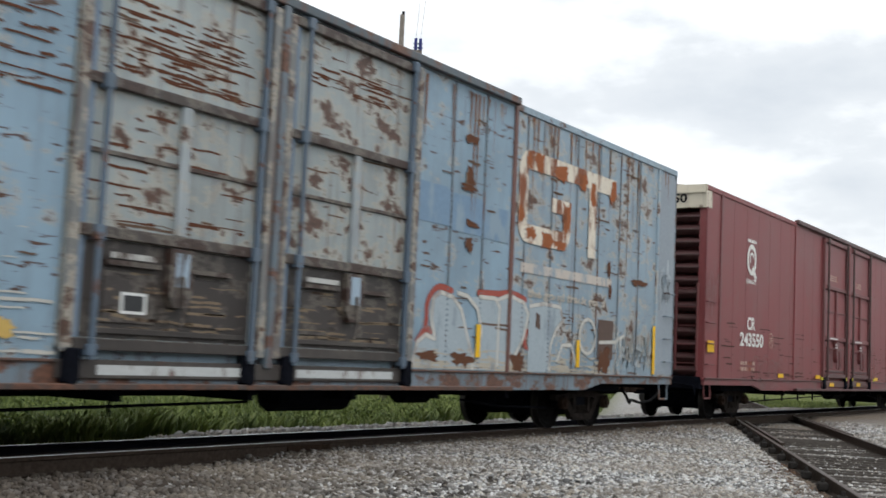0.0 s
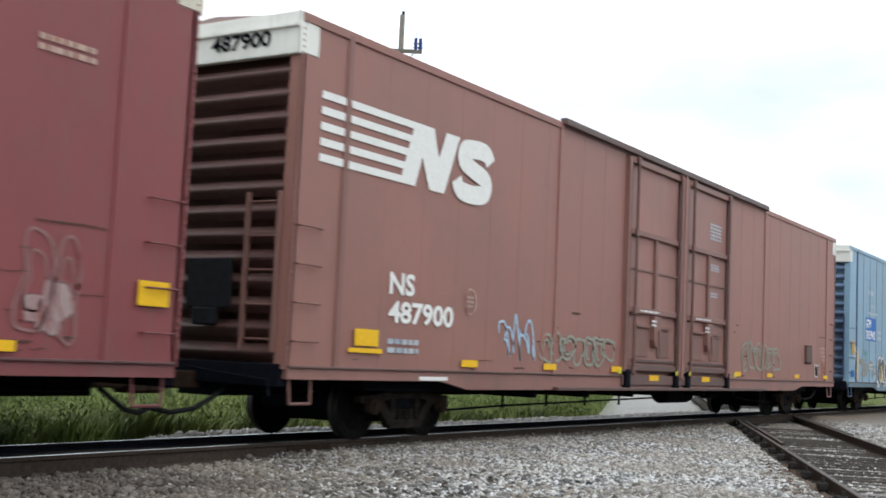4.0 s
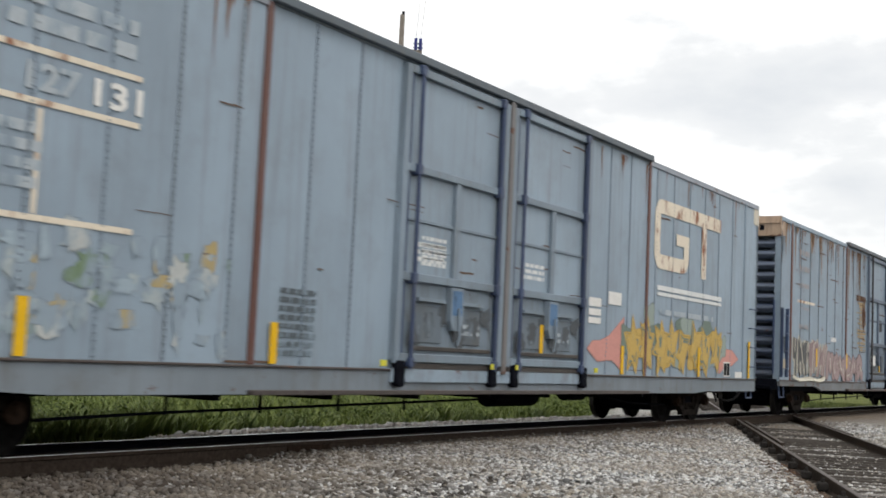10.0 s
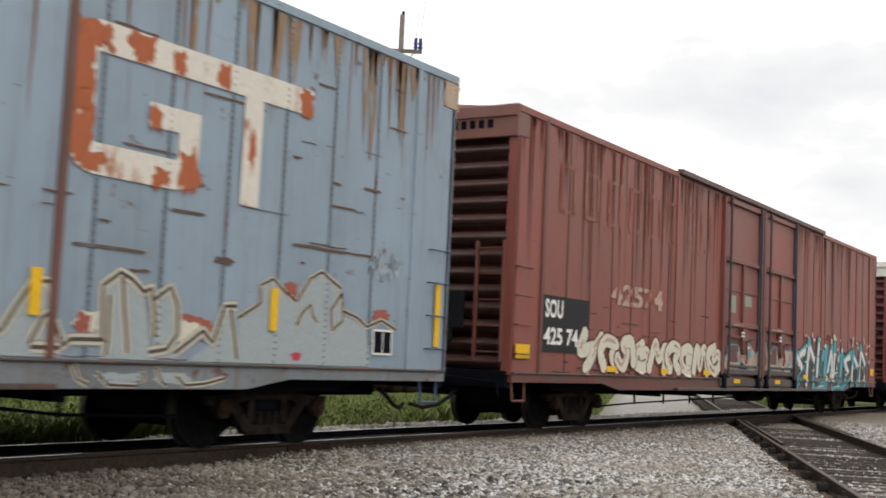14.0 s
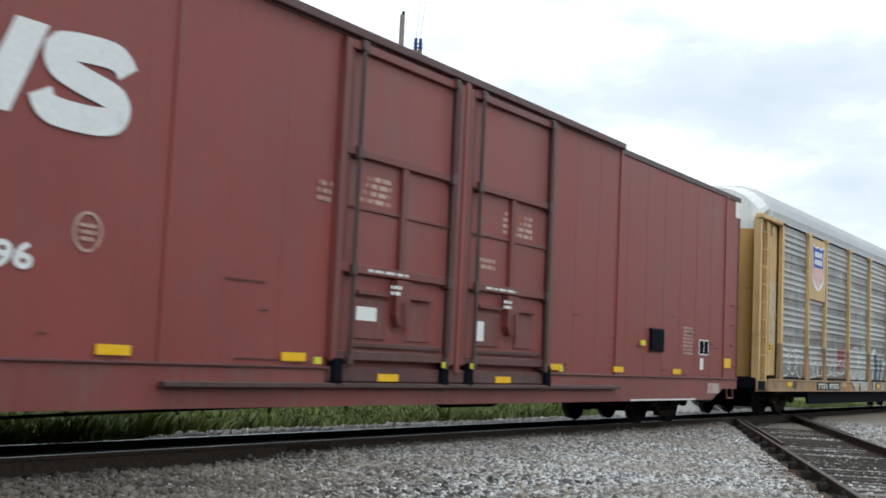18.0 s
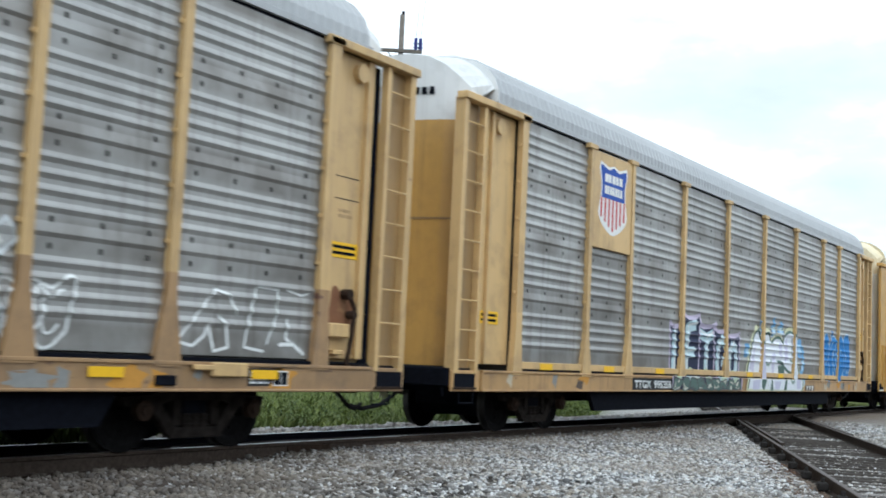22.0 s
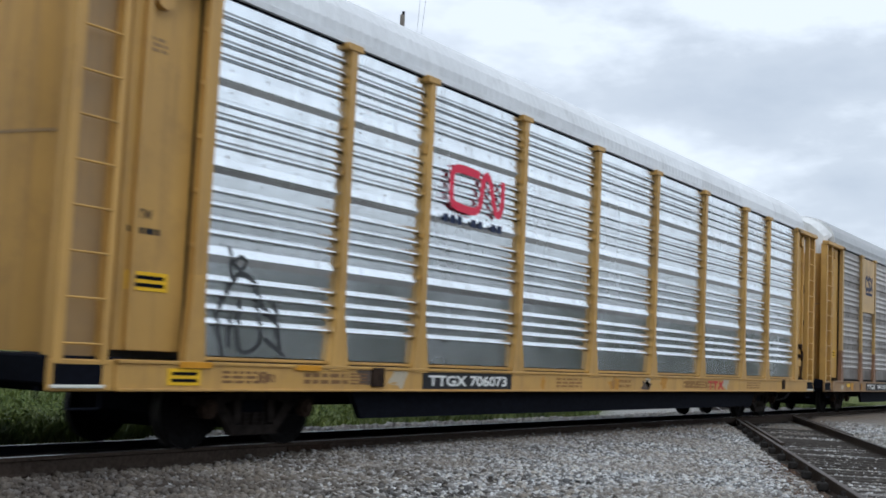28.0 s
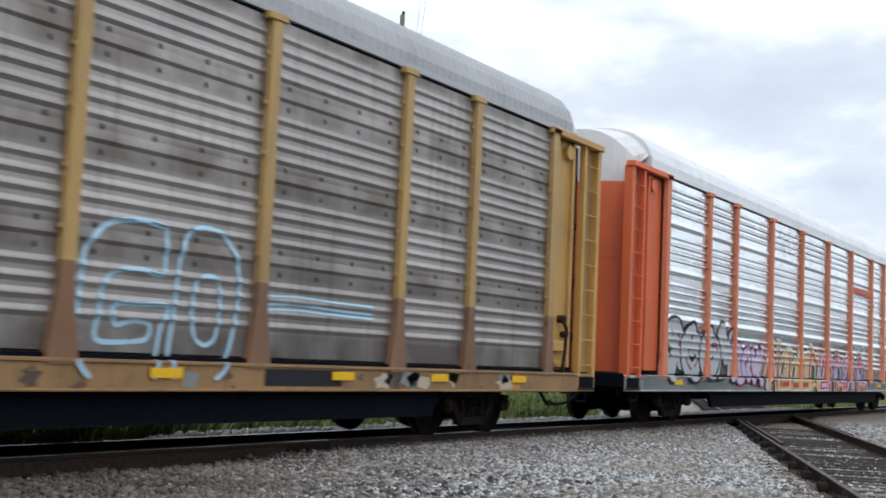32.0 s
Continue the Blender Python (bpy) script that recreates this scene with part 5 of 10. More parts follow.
            put("ladder_post", shared(("outer_ladder_post", k), lambda k=k: Shape().cbox(min(k * 13.42, k * 13.55), max(k * 13.42, k * 13.55), y - 0.02, y + 0.16, 1.0, 5.16, 0.008), m["paint"]), lad)
            # recess behind the rungs: its shade is put into a darker paint
            put("ladder_back", shared(("ladder_back", k), lambda k=k: Shape().cbox(min(k * 12.95, k * 13.42), max(k * 12.95, k * 13.42), y + 0.10, y + 0.12, 1.0, 5.16, 0.004), m.get("ladder", m["door"])), lad)
        for i in range(3 if flush else 9):
            put("rung", shared("rack_rung", lambda: Shape().cyl((-0.27, y - 0.01, 0), (0.27, y - 0.01, 0), 0.013, 6), m["paint"]), lad, (k * (12.96 if flush else 13.19), -0.06 if flush else 0, 1.2 + 0.45 * i))
        put("top_bracket", shared(("top_bracket", k), lambda k=k: Shape().cbox(min(k * 11.5, k * 13.58), max(k * 11.5, k * 13.58), y - 0.07, y + 0.12, 5.13, 5.24, 0.01).cyl((k * 12.35, y + 0.02, 4.92), (k * 12.35, y + 0.1, 4.92), 0.13, 12), m["paint"]), car)
        arc = [(k * (12.70 + 0.66 * math.sin(a) ** 0.6), -1.34 * math.cos(a)) for a in [math.pi * i / 12 for i in range(13)]]
        door, hood = Shape(), Shape()
        for (xa, ya), (xb, yb) in zip(arc, arc[1:]):
            door.add([(xa, ya, 1.10), (xb, yb, 1.10), (xb, yb, 4.90), (xa, ya, 4.90)], [(0, 1, 2, 3)])
            za, zb = (6.10 - 0.62 * (abs(q) / 1.34) ** 3.2 for q in (ya, yb))
            hood.add([(xa, ya, 4.90), (xb, yb, 4.90), (xb, yb * 0.98, zb - 0.12), (xa, ya * 0.98, za - 0.12)], [(0, 1, 2, 3)])
            hood.add([(xa, ya * 0.98, za - 0.12), (xb, yb * 0.98, zb - 0.12), (k * 12.45, yb * 1.04, zb + 0.04), (k * 12.45, ya * 1.04, za + 0.04)], [(0, 1, 2, 3)])
        put("roof_end", shared(("roof_end", k), lambda k=k: Shape().slab(ROOF_ARC + [(-a, b) for a, b in reversed(ROOF_ARC[:-1])], min(k * 12.40, k * 12.462), max(k * 12.40, k * 12.462)), m["hood"]), car)
        put("end_door", shared(("end_door", k), lambda: door, m["door"], True), car, label="curved clamshell end door")
        put("end_hood", shared(("end_hood", k), lambda: hood, m["hood"]), car, label="pale hood above the end door")
        if m.get("hood_bars"):
            bars = Shape()
            for i in range(7):
                if i != 4:
                    a0, a1 = math.pi * (0.30 + 0.035 * i), math.pi * (0.325 + 0.035 * i)
                    bars.add([(k * (12.712 + 0.66 * math.sin(a) ** 0.6), -1.34 * math.cos(a), z) for a, z in ((a0, 5.30), (a1, 5.30), (a1, 5.42), (a0, 5.42))], [(0, 1, 2, 3)])
            put("hood_marking", shared(("hood_marking", k), lambda: bars, BLACK), car, label="row of small dark bars")
        put("door_crack", shared(("door_crack", k), lambda: Shape().box(min(k * 13.36, k * 13.372), max(k * 13.36, k * 13.372), -0.01, 0.01, 1.12, 4.9), BLACK), car)
        if not flush:
            seam = Shape()
            for (xa, ya), (xb, yb) in zip(arc, arc[1:]):
                seam.add([(xa + k * 0.006, ya * 1.004, 3.34), (xb + k * 0.006, yb * 1.004, 3.34), (xb + k * 0.006, yb * 1.004, 3.375), (xa + k * 0.006, ya * 1.004, 3.375)], [(0, 1, 2, 3)])
            put("door_seam", shared(("door_seam", k), lambda: seam, m.get("ladder", m["door"])), car, label="level seam round the end door")
        xp = k * 13.22
        put("sill_end", shared(("sill_end", k), lambda k=k: Shape().cbox(min(k * 12.755, k * 13.58), max(k * 12.755, k * 13.58), y - 0.008, y + 0.04, 0.735, 1.05, 0.012), m["sill"]), car, label="end of the sill round the jacking pocket")
        put("pocket_lip", shared(("pocket_lip", k), lambda xp=xp: Shape().cbox(xp - 0.33, xp + 0.33, y - 0.03, y - 0.002, 0.765, 0.80, 0.006), HINGE_WHITE if m.get("toe") else RUSTY), car)
        # solid black box: the shade inside the pocket is its colour
        put("jacking_pocket", shared(("jacking_pocket", k), lambda xp=xp: Shape().box(xp - 0.30, xp + 0.30, y - 0.012, y + 0.06, 0.80, 1.0), BLACK), car, label="dark open pocket in the end of the sill")
        put("end_frame", shared(("end_frame", k), lambda k=k: Shape().cbox(min(k * 12.6, k * 13.6), max(k * 12.6, k * 13.6), -1.45, 1.45, 0.80, 1.08, 0.02), m["under"]), car)
        put("stirrup", shared("stirrup_rack", lambda: Shape().tube([(-0.22, y + 0.05, 0.95), (-0.20, y + 0.03, 0.56), (0.20, y + 0.03, 0.56), (0.22, y + 0.05, 0.95)], 0.014, 6), BLACK), car, (k * 13.1, 0, 0))
        make_coupler(car, k, RACK_HALF - 0.15)
        make_truck(car, k * 10.05, centre)
        if "strip" in m:
            put("hinge_strip", shared(("hinge_strip", k), lambda k=k: Shape().cbox(min(k * 13.1, k * 13.5), max(k * 13.1, k * 13.5), y - 0.03, y + 0.0, 1.05, 4.5, 0.01), m["strip"]), car)
    part("side_sill", Shape().cbox(-12.75, 12.75, y - 0.04, y + 0.05, 0.74, 1.06, 0.012), m["sill"], car)
    for z0, z1 in ((1.02, 1.06), (0.735, 0.765)):
        put("sill_flange", shared(("rack_flange", z0), lambda z0=z0, z1=z1: Shape().cbox(-12.75, 12.75, y - 0.06, y + 0.02, z0, z1, 0.006), m["sill"]), car)
    part("far_sill", Shape().cbox(-12.75, 12.75, -y - 0.05, -y + 0.04, 0.74, 1.06, 0.012), m["sill"], car)
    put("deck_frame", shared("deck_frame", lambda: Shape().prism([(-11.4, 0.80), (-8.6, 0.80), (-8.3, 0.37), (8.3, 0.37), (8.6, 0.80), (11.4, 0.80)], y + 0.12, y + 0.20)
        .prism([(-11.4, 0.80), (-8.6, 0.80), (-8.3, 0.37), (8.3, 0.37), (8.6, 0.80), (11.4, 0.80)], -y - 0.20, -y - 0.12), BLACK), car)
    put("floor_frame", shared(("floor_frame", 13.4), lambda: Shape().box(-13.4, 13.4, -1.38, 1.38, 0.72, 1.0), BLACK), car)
    n = 9
    w = 2 * 12.45 / n
    for i in range(n):
        put("roof_panel", shared("roof_panel", lambda: roof_panel_shape(w), m["roof"]), car, (-12.45 + i * w, 0, 0))
    put("roof_edge", shared("roof_edge", lambda: Shape().cbox(-12.5, 12.5, y - 0.005, y + 0.05, 5.21, 5.30, 0.006), m["roof"]), car)
    # black strip stands for the shadow line under the roof edge
    put("eave_gap", shared("eave_gap", lambda: Shape().box(-12.6, 12.6, y + 0.04, y + 0.10, 5.13, 5.21), BLACK), car)
    for x in m.get("reflect", (-10.9, -3.2, -0.2, 2.8, 5.9, 8.2, 10.6)):
        put("reflector", shared("rack_reflector", lambda: Shape().box(-0.23, 0.23, y - 0.068, y - 0.062, 0.0, 0.105), YELLOW), car, (x, m.get("reflect_at", (0, 0))[1], m.get("reflect_at", (0.88, 0))[0]), "yellow reflective patch")
    return car


YELLOW = worn("reflective_yellow", (0.78, 0.46, 0.02), 0.1, 0.4)


# ---- paint schemes ----
WHITE_CAP = paint("chalky_white_paint", (0.72, 0.71, 0.66), 0.15, 0.12, 0.3)
RUST_CAP = paint("rust_streaked_cream_paint", (0.66, 0.60, 0.48), 0.2, 0.55, 0.5)
DARK_BLUE = paint("dark_blue_trim", (0.028, 0.054, 0.125), 0.3, 0.15, 0.3)
ROD_NAVY = paint("navy_lock_rod", (0.028, 0.050, 0.115), 0.3, 0.2, 0.3)
GRIMY_RAIL = paint("grimy_brown_rail", (0.034, 0.027, 0.024), 0.35, 0.5, 0.5, grime=0.6, rust_color=(0.05, 0.028, 0.02))
RUSTY_GREY = paint("rust_stained_grey", (0.15, 0.14, 0.14), 0.3, 0.5, 0.5)


def scheme(key, side, rust, end=None, dash=0.0, flat=False, rust_color=RUST, **over):
    """Materials of a boxcar by part. flat: a smooth, evenly painted side."""
    sp = 0.02 if flat else 0.06
    s = paint(key + "_side_paint", side, 0.12 if flat else 0.18, rust, 0.25 if flat else 0.38, spread=0.0 if flat else sp, dash=dash, rust_color=rust_color, steady=flat)
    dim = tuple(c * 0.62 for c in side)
    dark = paint(key + "_joint_paint", tuple(c * (0.5 if rust > 0.3 else 0.70) for c in side), 0.2, rust + 0.15, 0.4)
    # door header: shade at the roof edge put into the side colour
    eave_shade = paint(key + "_eave_paint", tuple(c * 0.28 for c in side), 0.3, rust + 0.2, 0.4)
    # the 0.48 puts the shade between two cars into the end colour
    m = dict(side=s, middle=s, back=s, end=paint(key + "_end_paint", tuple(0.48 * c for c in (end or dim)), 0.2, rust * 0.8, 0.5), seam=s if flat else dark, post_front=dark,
             sill=paint(key + "_sill_paint", tuple(c * (0.85 if flat else 0.58) for c in side), 0.3, rust + 0.20, 0.6, grime=0.5 if flat else 0.85, dirt=(0.13, 0.115, 0.095) if flat else (0.085, 0.070, 0.058), dash=dash), flange=paint(key + "_flange_paint", tuple(c * 0.32 + 0.006 for c in side) if flat else (0.055, 0.042, 0.038), 0.3, rust + 0.3, 0.5),
             chord=s, roof=paint(key + "_roof_paint", tuple(0.6 * c + 0.1 for c in side), 0.2, 0.3), eave=eave_shade, iron=paint(key + "_iron_paint", dim, 0.2, rust + 0.1), rivets=False, tight=flat)
    m["door"] = (paint(key + "_door_paint", side, 0.2, rust, 0.45, dash=dash), paint(key + "_door_rib_paint", tuple(c * (0.66 if flat else 0.72) for c in side), 0.25, rust + 0.12, 0.5, dash=dash), paint(key + "_door_lower_paint", tuple(c * (0.60 if flat else 0.42) for c in side), 0.4, rust + 0.1, 0.6, grime=0.6))
    # trim of door edges and rods: shade put into a darker colour
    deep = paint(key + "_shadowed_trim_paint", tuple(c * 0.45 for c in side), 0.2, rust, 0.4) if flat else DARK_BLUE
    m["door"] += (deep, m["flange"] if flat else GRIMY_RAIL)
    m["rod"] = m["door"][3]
    m.update(over)
    return m


def grimy_doors(m, key, side):
    """Stained lower sheets, and a pale worn threshold below them."""
    m["door"] = m["door"][:5] + (paint(key + "_stained_lower_sheet", tuple(c * 0.66 for c in side), 0.35, 0.34, 0.7, grime=0.85, dirt=(0.075, 0.07, 0.065)),)
    m["threshold"] = paint(key + "_worn_threshold", tuple(c * 0.95 for c in side), 0.3, 0.46, 0.6, grime=0.7)


CARS = []           # (car, centre along the train)


def add_boxcar(centre, label, m):
    c = make_boxcar(centre, label, m)
    CARS.append((c, centre))
    return c


RUST_POST = paint("rusted_post", (0.12, 0.042, 0.03), 0.3, 0.6)
C1_BLUE = (0.245, 0.33, 0.40)
C1_RUST = (0.085, 0.040, 0.024)
rust_scheme = scheme("rusty_grey_blue", C1_BLUE, 0.66, dash=0.35, rust_color=C1_RUST, rivets=True, rod=paint("rusted_blue_lock_rod", (0.085, 0.125, 0.175), 0.3, 0.56, 0.5), post=RUST_POST, reflect=())
rust_scheme["side"] = paint("rust_eaten_blue_side", C1_BLUE, 0.2, 0.64, 0.4, dash=0.55, rust_color=C1_RUST, primer=0.6, steady=True)
rust_scheme["middle"] = paint("spotted_blue_side", (0.23, 0.335, 0.425), 0.25, 0.40, 0.35, dash=0.75, rust_color=C1_RUST, primer=0.5, steady=True)
rust_scheme["door"] = (paint("rusty_door_sheet", (0.31, 0.35, 0.355), 0.3, 0.70, 0.5, dash=0.6, rust_color=(0.080, 0.038, 0.024), primer=0.5), paint("rusted_door_rib", (0.050, 0.040, 0.036), 0.3, 0.9, 0.5, rust_color=(0.040, 0.021, 0.016), primer=0.22), paint("rusted_lower_door", (0.028, 0.021, 0.019), 0.4, 0.6, 0.5, dirt=(0.03, 0.026, 0.023), rust_color=(0.024, 0.014, 0.010), dash=0.6, primer=0.16), DARK_BLUE, GRIMY_RAIL)
rust_scheme["stile"] = paint("rust_stained_pale_stile", (0.16, 0.165, 0.165), 0.3, 0.78, 0.6, rust_color=(0.07, 0.034, 0.022), primer=0.6)
rust_scheme["mullion"] = paint("pale_worn_mullion", (0.34, 0.385, 0.41), 0.2, 0.5, 0.5, rust_color=(0.075, 0.036, 0.022), primer=0.5)
rust_scheme["stile_side"] = paint("rust_flaked_blue_edge", (0.12, 0.18, 0.26), 0.3, 0.5, 0.5)
slate_scheme = scheme("slate_blue", (0.203, 0.322, 0.43), 0.06, rod=ROD_NAVY, iron=DARK_BLUE, cap=WHITE_CAP, end=(0.20, 0.32, 0.54), post_front=DARK_BLUE, reflect=())
pale_scheme = scheme("pale_grey_blue", (0.265, 0.34, 0.415), 0.12, rivets=True, rod=ROD_NAVY, iron=DARK_BLUE, cap=RUST_CAP, sill_low=0.70, sill_high=0.74, sill=paint("dirty_pale_sill", (0.185, 0.22, 0.255), 0.3, 0.45, 0.6, grime=0.6), post=RUST_POST, end=(0.19, 0.29, 0.52), post_front=DARK_BLUE, mid_post=RUSTY_GREY, reflect=(), chord=paint("rusty_top_chord", (0.26, 0.29, 0.34), 0.2, 0.62, 0.5))
worn_scheme = scheme("worn_grey_blue", (0.235, 0.305, 0.375), 0.42, dash=0.3, rivets=True, rod=paint("dark_stained_lock_rod", (0.032, 0.032, 0.038), 0.3, 0.4), post=RUST_POST, iron=DARK_BLUE, cap=paint("rusted_cream_cap", (0.42, 0.30, 0.21), 0.3, 0.72, 0.6), end=(0.20, 0.255, 0.37), sill=paint("grimed_blue_sill", (0.15, 0.165, 0.18), 0.3, 0.62, 0.6, grime=0.7), post_front=RUST_POST, mid_post=RUSTY_GREY, reflect=())
worn_scheme["door"] = (worn_scheme["door"][0], paint("dark_worn_door_rib", (0.085, 0.115, 0.165), 0.3, 0.42, 0.5), paint("dark_worn_lower_door", (0.06, 0.065, 0.075), 0.4, 0.4, 0.6), DARK_BLUE, GRIMY_RAIL)
BLACK_ROD = paint("blackened_lock_rod", (0.058, 0.024, 0.022), 0.3, 0.3)
red = scheme("oxide_red", end_number="243550", side=(0.205, 0.046, 0.049), rust=0.02, rod=BLACK_ROD, flat=True, cap=RUST_CAP, end=(0.12, 0.034, 0.036), reflect=(-7.13, 4.14, 7.75, 10.65))
brown = scheme("brown_red", end_number="487900", side=(0.275, 0.122, 0.098), rust=0.02, flat=True, cap=WHITE_CAP, end=(0.19, 0.082, 0.07), reflect=(-8.7, -6.04, -3.27, 3.85, 6.4, 8.9, 11.9))
sou = scheme("faded_rust_red", (0.215, 0.051, 0.036), 0.36, dash=0.3, rust_color=(0.075, 0.034, 0.024), cap=paint("rusted_red_cap", (0.17, 0.06, 0.045), 0.3, 0.5), end=(0.11, 0.038, 0.03), rod=paint("black_lock_rod", (0.03, 0.022, 0.02), 0.3, 0.3),  reflect=(-9.1, -6.4, -3.9, 4.2, 6.35, 9.5))
red2 = scheme("brick_red",  end_number="489 596", side=(0.212, 0.042, 0.034), rust=0.03, rod=BLACK_ROD, flat=True, cap=WHITE_CAP, end=(0.15, 0.044, 0.04), sill_low=0.55, sill_flat=11.2, sill_high=0.80, track_z=0.79, track=BLACK_ROD, flange=paint("dark_red_flange", (0.085, 0.022, 0.022), 0.2, 0.1), chord=paint("dark_top_chord", (0.055, 0.022, 0.020), 0.2, 0.2), reflect=(-9.1, -6.55, -3.7, 3.35, 5.97, 9.0))

grimy_doors(slate_scheme, "slate_blue", (0.203, 0.322, 0.43))
grimy_doors(pale_scheme, "pale_grey_blue", (0.265, 0.34, 0.415))
grimy_doors(worn_scheme, "worn_grey_blue", (0.235, 0.305, 0.375))

C1 = add_boxcar(11.87, "grey-blue high-cube boxcar with heavy rust and pale graffiti", rust_scheme)
C2 = add_boxcar(39.75, "dark oxide-red high-cube boxcar with white lettering", red)
C3 = add_boxcar(67.52, "brown-red high-cube boxcar with white striped emblem", brown)
C4 = add_boxcar(95.35, "slate-blue high-cube boxcar with black and white graffiti", slate_scheme)
C5 = add_boxcar(123.45, "pale grey-blue boxcar with rusty posts and orange graffiti", pale_scheme)
C6 = add_boxcar(151.48, "worn grey-blue boxcar with rust streaks and large graffiti", worn_scheme)
C7 = add_boxcar(179.42, "faded rust-red boxcar with cream and turquoise graffiti", sou)
C8 = add_boxcar(207.45, "brick-red high-cube boxcar with white striped emblem", red2)

HOLE = plain("dark_screen_hole", (0.045, 0.043, 0.04), 0.9)
INSIDE = plain("dim_rack_interior", (0.08, 0.075, 0.07), 0.9)
GALV_DULL = paint("dull_galvanised_screen", (0.345, 0.337, 0.322), 0.28, 0.05, 0.75, dirt=(0.13, 0.112, 0.095), spread=0.12, rough=0.46, metal=0.66, bump=0.03, band=0.7)
GALV_BROWN = paint("brown_dusted_screen", (0.385, 0.355, 0.33), 0.28, 0.08, 0.75, dirt=(0.13, 0.105, 0.085), spread=0.12, rough=0.42, metal=0.75, bump=0.03, band=0.8)
GALV_BRIGHT = paint("bright_galvanised_screen", (0.80, 0.835, 0.86), 0.06, 0.0, 0.25, 0.24, bump=0.0, metal=0.97, spread=0.05)
PALE_ROOF = paint("white_galvanised_roof", (0.72, 0.73, 0.74), 0.08, 0.0, 0.15, 0.4, bump=0.03, metal=0.1)
GALV_ROOF = paint("galvanised_roof", (0.38, 0.385, 0.39), 0.12, 0.02, 0.2, 0.45, bump=0.05, metal=0.3)
RACK_YELLOW = paint("rack_yellow_paint", (0.56, 0.37, 0.155), 0.2, 0.14, 0.55, dirt=(0.16, 0.10, 0.055), grime=0.5)
RACK_YELLOW_DEEP = paint("deep_yellow_paint", (0.50, 0.285, 0.064), 0.2, 0.10, 0.45, dirt=(0.18, 0.10, 0.04), grime=0.4)
RACK_BROWN = paint("weathered_ochre_paint", (0.31, 0.185, 0.08), 0.35, 0.46, 0.6, dirt=(0.09, 0.06, 0.04), grime=0.75)
RACK_OCHRE = paint("brown_ochre_post_paint", (0.33, 0.20, 0.075), 0.3, 0.25, 0.5)
RUST_FOOT = paint("rust_brown_post_foot", (0.20, 0.098, 0.044), 0.35, 0.5, 0.5)
HINGE_WHITE = paint("white_hinge_strip", (0.70, 0.69, 0.62), 0.1, 0.06, 0.3)
ORANGE = paint("bright_orange_paint", (0.62, 0.12, 0.03), 0.15, 0.03, 0.2)
HOOD = paint("white_hood_paint", (0.70, 0.70, 0.69), 0.1, 0.03, 0.25)


def rack(screen, yellow, sill, door=None, **over):
    m = dict(screen=screen, hole=HOLE, inside=INSIDE, paint=yellow, post=yellow, sill=sill, door=door or RACK_YELLOW_DEEP, hood=HOOD, roof=GALV_ROOF, under=BLACK, ladder=RACK_OCHRE)
    m.update(over)
    return m


def add_rack(centre, label, m):
    c = make_autorack(centre, label, m)
    CARS.append((c, centre))
    return c


C9 = add_rack(235.62, "dusty grey autorack car with yellow posts and white graffiti", rack(GALV_DULL, RACK_YELLOW, RACK_BROWN, foot=RACK_BROWN, hood_bars=True))
C10 = add_rack(264.05, "dusty grey autorack car with yellow frame and blue graffiti", rack(GALV_DULL, RACK_YELLOW, paint("stained_tan_sill", (0.40, 0.235, 0.085), 0.35, 0.42, 0.7, dirt=(0.13, 0.075, 0.045), grime=0.75), kick=True, hood_bars=True, reflect_at=(1.095, 0.035), reflect=(-10.6, -8.04, -5.52, 0.33, 2.95, 5.88)))
C11 = add_rack(292.43, "bright silver autorack car with broad yellow door panels", rack(GALV_BRIGHT, RACK_YELLOW_DEEP, RACK_YELLOW_DEEP, posts=(-9.0, -6.95, -4.2, -1.35, 1.4, 4.15, 7.05, 8.95), wide=((-9.0, -6.95), (7.05, 8.95)), post_w=0.15, toe=True, hole_size=0.010, reflect=(), flush=True, hood=paint("mottled_cream_hood", (0.64, 0.55, 0.36), 0.45, 0.10, 0.5, dirt=(0.40, 0.27, 0.12)), door=HINGE_WHITE, roof=PALE_ROOF))
C12 = add_rack(321.01, "bright silver autorack car with yellow posts and a red emblem", rack(GALV_BRIGHT, RACK_YELLOW_DEEP, RACK_YELLOW_DEEP, toe=True, hole_size=0.010, reflect=(), roof=PALE_ROOF, hood_bars=True))
C13 = add_rack(349.41, "weathered grey autorack car with ochre posts and pale graffiti", rack(GALV_BROWN, RACK_YELLOW_DEEP, paint("brown_stained_sill", (0.28, 0.155, 0.052), 0.35, 0.5, 0.6, dirt=(0.06, 0.042, 0.03), grime=0.8), post=paint("amber_post_paint", (0.44, 0.275, 0.085), 0.25, 0.2, 0.5), post_w=0.17, foot=RUST_FOOT, hood_bars=True))
C14 = add_rack(377.98, "silver autorack car with bright orange ends and graffiti", rack(GALV_BRIGHT, ORANGE, GALV_BRIGHT, ORANGE, roof=PALE_ROOF, ladder=paint("shaded_orange_paint", (0.48, 0.09, 0.025), 0.2, 0.05), hole_size=0.010, post=worn("orange_post", (0.62, 0.22, 0.12), 0.3)))


# ---- painted marks ----
def box_face(z, layer):
    """y of paint on a boxcar's side."""
    return (SIDE - 0.0130 if z > 1.05 else SIDE - 0.0535 if z > 1.012 else SIDE - 0.0235) - 0.0025 * layer


def rack_face(z, layer):
    """y of paint on a pressed screen, or on the sill below it."""
    return (SIDE + 0.031 + screen_depth(z) if z > 1.06 else SIDE - 0.0645) - 0.0025 * layer


